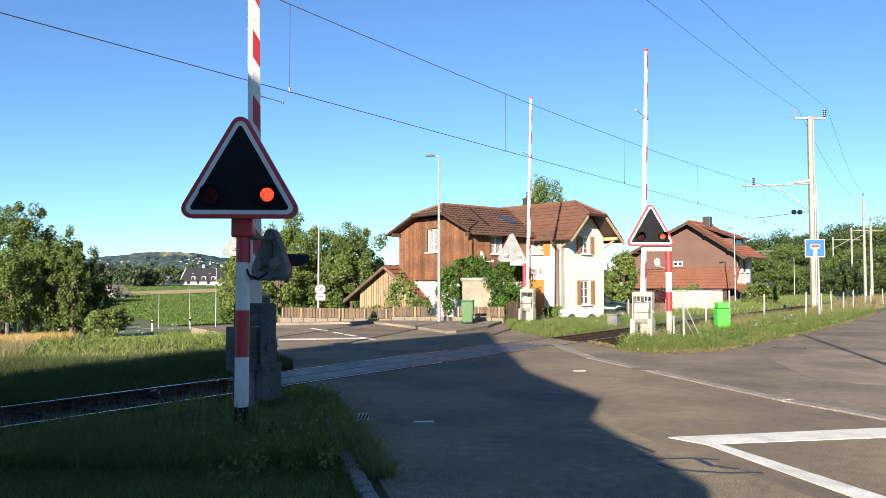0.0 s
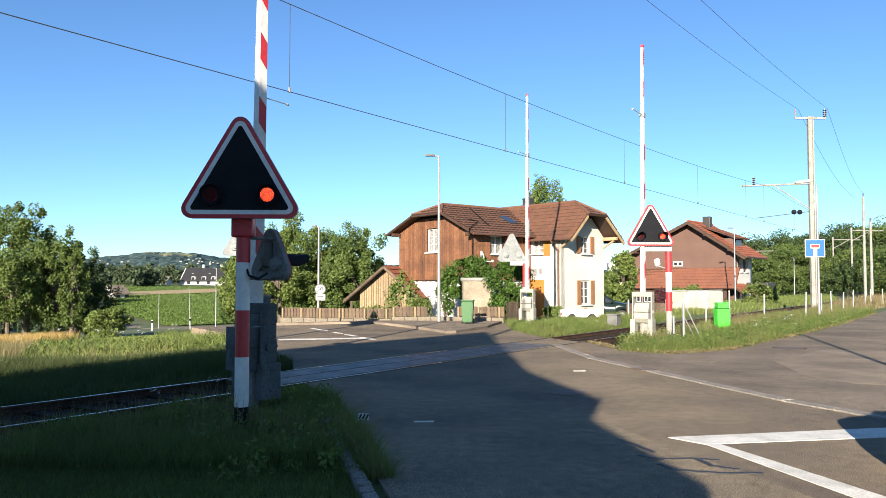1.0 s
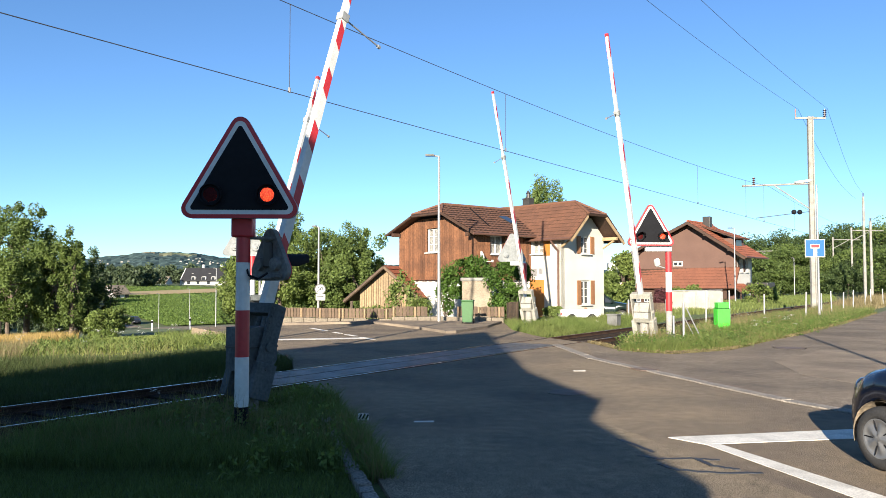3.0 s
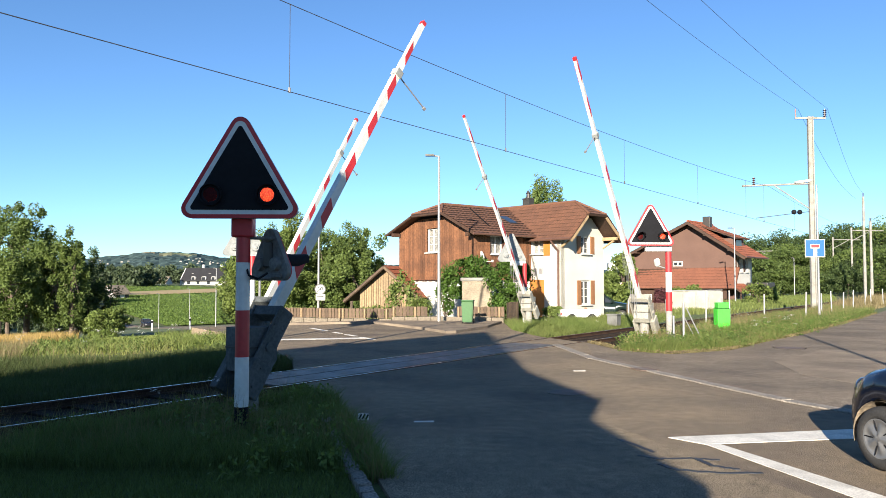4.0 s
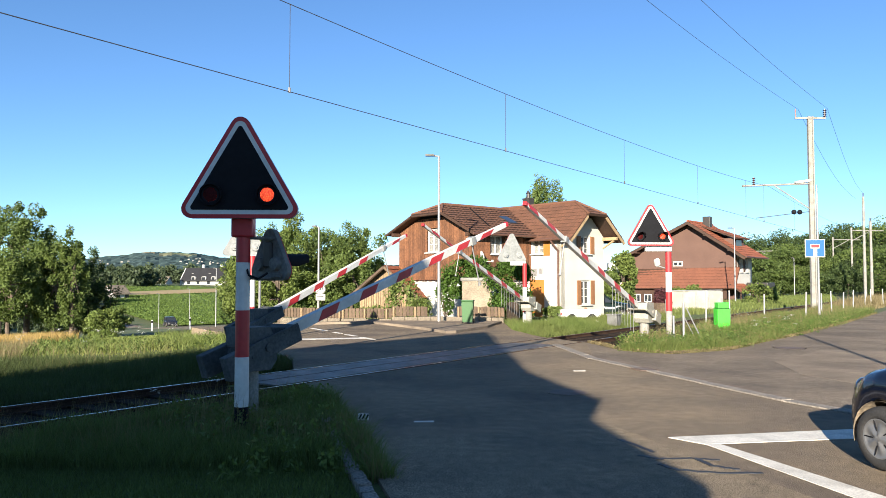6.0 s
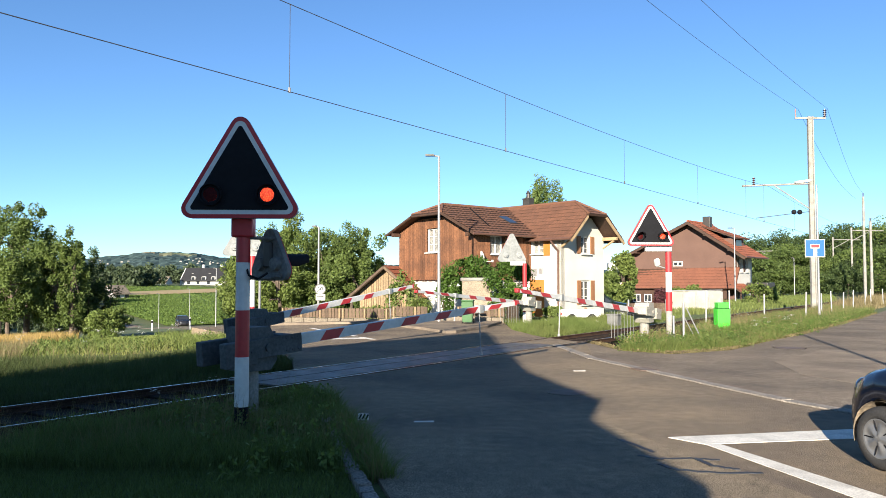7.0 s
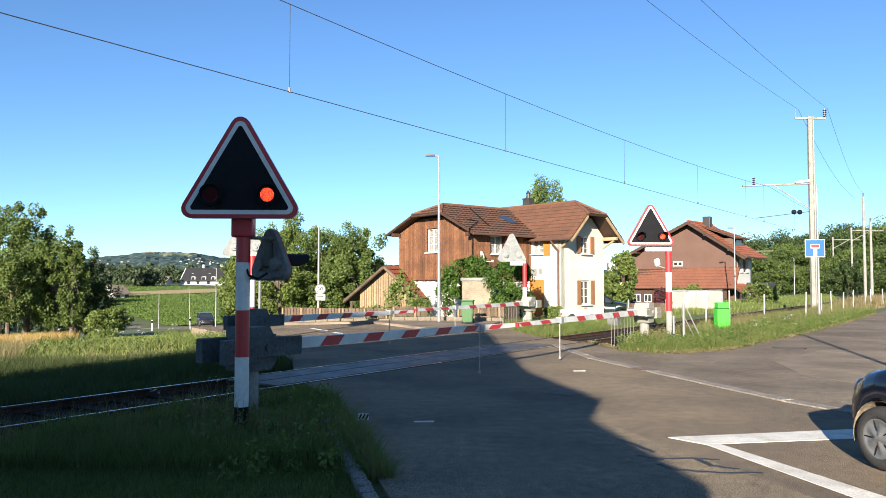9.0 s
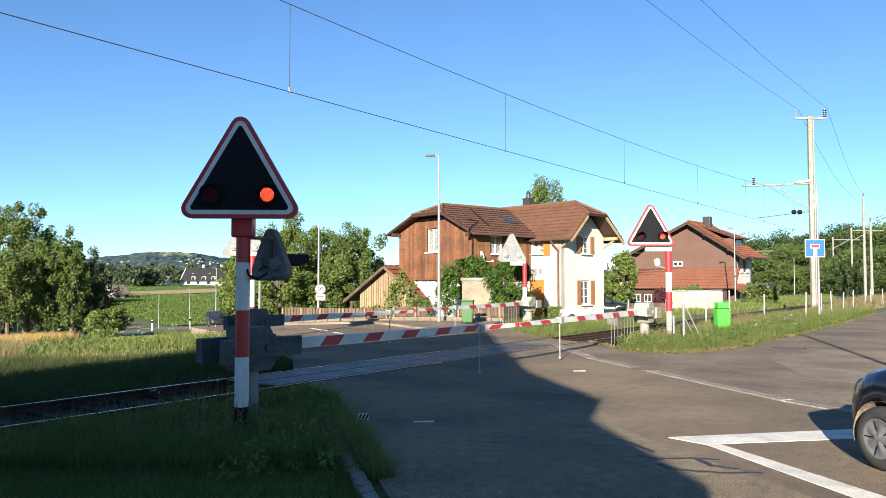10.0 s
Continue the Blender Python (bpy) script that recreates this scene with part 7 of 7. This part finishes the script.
M_LAMPGLASS = mat("headlamp_glass", (0.08, 0.08, 0.09), 0.1, 0.05, 30, 3, 0.0, metal=0.3)
M_AMBER = mat("pale_indicator", (0.75, 0.6, 0.5), 0.3, 0.05, 30, 3, 0.0)
M_TAIL = mat("tail_lamp", (0.4, 0.02, 0.02), 0.3, 0.05, 30, 3, 0.0)


def wheel(parent, m, r=0.29, w=0.18):
    """A wheel with tyre and spoked cap; its outer face looks along -y."""
    bm = bmesh.new()
    prof = [(0.62 * r, -w / 2), (0.72 * r, -w / 2 - 0.008), (0.88 * r, -w / 2 - 0.004), (0.97 * r, -w / 2 + 0.03), (r, -w / 2 + 0.06), (r, w / 2 - 0.05), (0.9 * r, w / 2), (0.62 * r, w / 2)]
    seg = 36
    rings = [[bm.verts.new((rr * math.cos(2 * math.pi * i / seg), yy, rr * math.sin(2 * math.pi * i / seg))) for i in range(seg)] for rr, yy in prof]
    for p, q in zip(rings, rings[1:] + rings[:1]):
        for i in range(seg):
            bm.faces.new((p[i - 1], p[i], q[i], q[i - 1]))
    bmesh.ops.recalc_face_normals(bm, faces=bm.faces[:])
    t = part("wheel", bm, M_TYRE, parent, "black tyre", m, smooth=True)
    bm = bmesh.new()
    seg = 40
    rows = []
    for j, rr in enumerate((0.655, 0.6, 0.56, 0.42, 0.2, 0.1)):
        row = []
        for i in range(seg):
            a = 2 * math.pi * i / seg
            wave = 0.5 + 0.5 * math.cos(5 * a)
            y = -w / 2 + (0.004, -0.004, 0.006, 0.018 - 0.022 * wave, 0.004 - 0.016 * wave, -0.012)[j]
            row.append(bm.verts.new((rr * r * math.cos(a), y, rr * r * math.sin(a))))
        rows.append(row)
    for p, q in zip(rows, rows[1:]):
        for i in range(seg):
            bm.faces.new((p[i - 1], p[i], q[i], q[i - 1]))
    bm.faces.new(rows[-1])
    bmesh.ops.recalc_face_normals(bm, faces=bm.faces[:])
    part("hubcap", bm, M_HUB, t, "silver hubcap with five spokes", smooth=True)
    bm = bmesh.new()
    for k in range(5):
        a = 2 * math.pi * (k + 0.5) / 5
        c, s = math.cos(a), math.sin(a)
        box(bm, (0, 0, 0), (0.011, 0.012, 0.125 * r / 0.29), Matrix.Translation((0.45 * r * c, -w / 2 + 0.006, 0.45 * r * s)) @ Matrix.Rotation(-a + math.pi / 2, 4, "Y"), bevel=0.005)
    part("cap_slots", bm, M_BLACK, t, "dark slots of the hubcap")
    return t


def car(name, m, length, width, roof, lacquer, label, wheel_r=0.29):
    """A small hatchback; x runs forward with the nose at x = 0, y to its left."""
    o = thing(name, m, label, "car")
    k = length / 3.75
    st = [(0.0, 0.34, 0.62, 0.40), (-0.05, 0.28, 0.70, 0.52), (-0.14, 0.24, 0.77, 0.63), (-0.27, 0.22, 0.83, 0.71), (-0.42, 0.21, 0.88, 0.76), (-0.6, 0.2, 0.92, 0.79), (-0.8, 0.2, 0.955, 0.8),
          (-1.0, 0.2, 0.98, 0.805), (-1.4, 0.2, 1.0, 0.81), (-1.9, 0.2, 1.01, 0.81), (-2.4, 0.2, 1.01, 0.81), (-2.8, 0.2, 1.0, 0.8), (-3.1, 0.2, 0.99, 0.79), (-3.4, 0.24, 0.97, 0.75), (-3.65, 0.3, 0.9, 0.66), (-3.75, 0.36, 0.8, 0.5)]
    axle_f, axle_r = -0.66 * k, -3.02 * k
    xs = sorted({s[0] * k for s in st} | {a + d for a in (axle_f, axle_r) for d in (-0.36, -0.33, -0.28, -0.2, -0.1, 0, 0.1, 0.2, 0.28, 0.33, 0.36)}, reverse=True)
    sx = [-s[0] * k for s in st]
    bm = bmesh.new()
    rows = []
    for x in xs:
        zb, zt, hw = [float(np.interp(-x, sx, [s[j] for s in st])) for j in (1, 2, 3)]
        hw *= width / 1.62
        arch = 0.0
        for a in (axle_f, axle_r):
            d = abs(x - a)
            if d < 0.345:
                arch = max(arch, wheel_r + math.sqrt(0.345 ** 2 - d ** 2))
        low = max(zb, arch)
        half = [(hw - 0.16, low), (hw - 0.04, low), (hw - 0.012, low + 0.03), (hw, low + (zt - low) * 0.35), (hw - 0.005, low + (zt - low) * 0.6), (hw - 0.05, low + (zt - low) * 0.86), (hw - 0.16, zt), (hw * 0.5, zt + 0.03)]
        ring = [(y, z) for y, z in half] + [(0, zt + 0.04)] + [(-y, z) for y, z in half[::-1]]
        rows.append([bm.verts.new((x, y, z)) for y, z in ring])
    for p, q in zip(rows, rows[1:]):
        for i in range(len(p) - 1):
            bm.faces.new((p[i], p[i + 1], q[i + 1], q[i]))
        bm.faces.new((p[-1], p[0], q[0], q[-1]))
    bm.faces.new(rows[0]), bm.faces.new(rows[-1][::-1])
    bmesh.ops.recalc_face_normals(bm, faces=bm.faces[:])
    part("body", bm, lacquer, o, smooth=True)
    # cabin
    def cabin(z0, z1, xa, xb, ya, yb, name, mt, label):
        bm = bmesh.new()
        lo = [(xa[0], y) for y in (-ya, ya)] + [(xb[0], y) for y in (ya, -ya)]
        hi = [(xa[1], y) for y in (-yb, yb)] + [(xb[1], y) for y in (yb, -yb)]
        v = [bm.verts.new((x * k, y * width / 1.62, z0)) for x, y in lo] + [bm.verts.new((x * k, y * width / 1.62, z1)) for x, y in hi]
        bm.faces.new(v[3::-1]), bm.faces.new(v[4:])
        for i in range(4):
            bm.faces.new((v[i], v[(i + 1) % 4], v[4 + (i + 1) % 4], v[4 + i]))
        bmesh.ops.recalc_face_normals(bm, faces=bm.faces[:])
        bmesh.ops.bevel(bm, geom=bm.edges[:], offset=0.03, segments=2, affect="EDGES")
        return part(name, bm, mt, o, label)
    zr = roof
    cabin(0.97, zr - 0.05, (-0.98, -1.62), (-3.55, -3.25), 0.74, 0.59, "glasshouse", M_GLASS, "dark car windows")
    cabin(zr - 0.09, zr, (-1.55, -1.75), (-3.35, -3.15), 0.625, 0.55, "roof", lacquer, "lacquered roof")
    for sy in (-1, 1):
        for x0, x1, t in ((-1.0, -1.62, 0.035), (-2.2, -2.25, 0.04), (-3.5, -3.25, 0.06)):
            part("pillar", rod(bmesh.new(), (x0 * k, sy * 0.735 * width / 1.62, 0.97), (x1 * k, sy * 0.605 * width / 1.62, zr - 0.06), t, seg=6), lacquer, o)
        bm = bmesh.new()
        box(bm, (0, 0, 0), (0.1, 0.18, 0.13), pose(-1.15 * k, sy * (width / 2 + 0.08), 1.02), bevel=0.03)
        part("mirror", bm, lacquer, o, "door mirror")
        # head lamp follows the nose
        bm = bmesh.new()
        bmesh.ops.create_uvsphere(bm, u_segments=14, v_segments=10, radius=1.0, matrix=pose(-0.2 * k, sy * 0.52 * width / 1.62, 0.67, 0, -20, sy * -40) @ Matrix.Diagonal((0.17, 0.1, 0.1, 1)))
        part("headlight", bm, M_LAMPGLASS, o, "clear headlight", smooth=True)
        bm = bmesh.new()
        bmesh.ops.create_uvsphere(bm, u_segments=10, v_segments=6, radius=1.0, matrix=pose(-0.85 * k, sy * 0.802 * width / 1.62, 0.78) @ Matrix.Diagonal((0.035, 0.012, 0.018, 1)))
        part("side_indicator", bm, M_AMBER, o, "pale side indicator", smooth=True)
        part("tail_light", box(bmesh.new(), (-3.62 * k, sy * 0.62 * width / 1.62, 0.82), (0.12, 0.14, 0.25), bevel=0.03), M_TAIL, o, "red tail light")
        for ax in (axle_f, axle_r):
            at = pose(ax, sy * (width / 2 - 0.085), wheel_r) @ pose(0, 0, 0, 0, 0, 180 if sy > 0 else 0)
            wheel(o, at, wheel_r)
            bm = bmesh.new()
            pts = [(0.34 * math.cos(a), 0.34 * math.sin(a)) for a in np.linspace(-0.25, math.pi + 0.25, 18)]
            inn = [(0.315 * math.cos(a), 0.315 * math.sin(a)) for a in np.linspace(-0.25, math.pi + 0.25, 18)]
            for i in range(17):
                vs = [bm.verts.new((ax + p[0], sy * yy, wheel_r + p[1])) for p, yy in ((pts[i], width / 2 - 0.03), (pts[i + 1], width / 2 - 0.03), (inn[i + 1], width / 2 - 0.2), (inn[i], width / 2 - 0.2))]
                bm.faces.new(vs)
            part("wheel_arch", bm, M_DIRT, o, "dusty wheel arch liner")
    bm = bmesh.new()
    box(bm, (-1.9 * k, 0, 0.3), (3.3 * k, width - 0.5, 0.24))
    part("underbody", bm, M_BLACK, o, "dark underbody")
    bm = bmesh.new()
    pts = []
    for a in np.linspace(-1, 1, 13):
        y = a * 0.73 * width / 1.62
        x = -0.02 - 0.34 * abs(a) ** 3.2
        pts.append((x * k, y))
    for p, q in zip(pts, pts[1:]):
        rod(bm, (p[0] + 0.012, p[1], 0.44), (q[0] + 0.012, q[1], 0.44), 0.035, seg=8)
    part("bumper", bm, M_RUBBER, o, "dark bumper")
    return o


HEAD = -13.0
STOP = (4.05, 6.88)
fw = Vector((math.sin(radians(HEAD)), math.cos(radians(HEAD))))
lf = Vector((-fw.y, fw.x))
nose = Vector(STOP) + fw * 0.66 - lf * (0.81 - 0.085)


def near_pose(back):
    p = nose - fw * back
    return pose(p.x, p.y, 0.006, 0, 0, 90 - HEAD)


NEAR_CAR = car("car", near_pose(0), 3.75, 1.62, 1.45, M_CARDARK, "dark blue small hatchback with silver hubcaps, braking")
PARKED = car("car", pose(10.65, 41.3, -0.36, 0, 0, -14), 4.2, 1.7, 1.5, M_CARGREEN, "dark green parked car beside the white house")
FAR_CAR = car("car", pose(-30, 90, -3), 4.1, 1.7, 1.5, M_CARBLACK, "black car coming up the country road")
t = thing("trailer", pose(6.0, 36.3, -0.2, 0, 0, 8), "low white covered trailer by the white wall", "trailer")
part("tub", box(bmesh.new(), (0.6, 0, 0.42), (2.0, 1.0, 0.42), bevel=0.12), M_CARWHITE, t)
for sx in (0.1, 1.1):
    part("wheel", rod(bmesh.new(), (sx, -0.52, 0.2), (sx, -0.4, 0.2), 0.22, seg=18), M_TYRE, t, "black wheel")
part("lamp", box(bmesh.new(), (-0.38, -0.4, 0.42), (0.08, 0.12, 0.1)), M_TAIL, t, "red lamp")


# ---- what moves ----
FALL = [(0.0, 91.0), (0.5, 90.5), (1.0, 89.2), (1.5, 86.2), (2.0, 82.0), (2.5, 77.6), (2.7, 75.2), (3.0, 70.8), (3.4, 64.2), (3.8, 57.6), (4.0, 54.0),
        (4.5, 46.8), (5.0, 37.6), (5.5, 28.4), (5.7, 24.6), (6.0, 19.2), (6.4, 12.4), (6.8, 6.9), (7.0, 4.5), (7.2, 3.2), (7.5, 1.8), (7.8, 0.6), (8.0, 0.0), (10.0, 0.0)]


# each drive runs a little ahead of or behind the others
LEAD_TIMES = (0.0, 1.5, 2.5, 4.0, 4.5, 5.5, 6.8, 7.2, 8.0, 10.0)
LEADS = ((0, 0, 0.6, 2.8, 1.6, -1.0, -0.8, -0.4, 0, 0), (0, 0, 0.4, 1.8, 1.1, 0.9, 2.5, 2.0, 0, 0), (2.0, 0.6, -2.0, -3.4, -3.4, -1.4, -0.8, -0.5, 0, 0),
         (3.2, 1.8, -0.4, -1.8, -2.6, -1.6, 0.6, 0.5, 0, 0))


def swing(which):
    return [(t, a + float(np.interp(t, LEAD_TIMES, LEADS[which]))) for t, a in FALL]


def motions():
    for which, arm in enumerate(ARMS):
        walk(arm, [(t, pose(0, 0, 0.88, 0, -a, 0)) for t, a in swing(which)])
    for n, (hanger, at) in enumerate(HANGERS):
        # the rods stay upright while the arm turns
        walk(hanger, [(t, at @ pose(0, 0, 0, 0, a, 0)) for t, a in swing(2 + n // 8)])
    for lens, at, side in LENSES:
        # side 1 is lit at the start; the lens turns within a tenth of a second
        lit = side > 0
        rows = [(0.0, at @ pose(0, 0, 0, 0, 0, 0 if lit else 180))]
        turn = 0 if lit else 180
        for t in SWITCH:
            if t > 9.95:
                break
            rows.append((t - 1 / 15, at @ pose(0, 0, 0, 0, 0, turn)))
            rows.append((t - 1 / 30, at @ pose(0, 0, 0, 0, 0, turn + 50)))
            rows.append((t, at @ pose(0, 0, 0, 0, 0, turn + 100)))
            rows.append((t + 1 / 30, at @ pose(0, 0, 0, 0, 0, turn + 180 - 30)))
            turn += 180
            rows.append((t + 1 / 15, at @ pose(0, 0, 0, 0, 0, turn)))
        rows.append((10.0, at @ pose(0, 0, 0, 0, 0, turn)))
        walk(lens, rows)
    # the near car brakes and stops before the line
    walk(NEAR_CAR, [(t, near_pose(0.64 * max(0.0, 1.9 - t) ** 2)) for t in (0.0, 0.2, 0.4, 0.6, 0.8, 1.0, 1.2, 1.4, 1.6, 1.8, 1.9, 2.2, 10.0)])
    # the far car drives up the country road
    rows = []
    for t in [0.5 * i for i in range(21)]:
        d = 178.0 - 10.3 * t
        x = float(np.interp(d, [60, 70, 82, 87, 100, 110, 122, 135, 150, 180], [-17.6, -20.6, -25.4, -27.6, -33.6, -38.6, -45.2, -52.6, -62, -84]))
        d2 = d - 1.0
        x2 = float(np.interp(d2, [60, 70, 82, 87, 100, 110, 122, 135, 150, 180], [-17.6, -20.6, -25.4, -27.6, -33.6, -38.6, -45.2, -52.6, -62, -84]))
        rows.append((t, pose(x, d, land(x, d) - 0.005, 0, 0, math.degrees(math.atan2(-1.0, x2 - x)))))
    walk(FAR_CAR, rows)


motions()
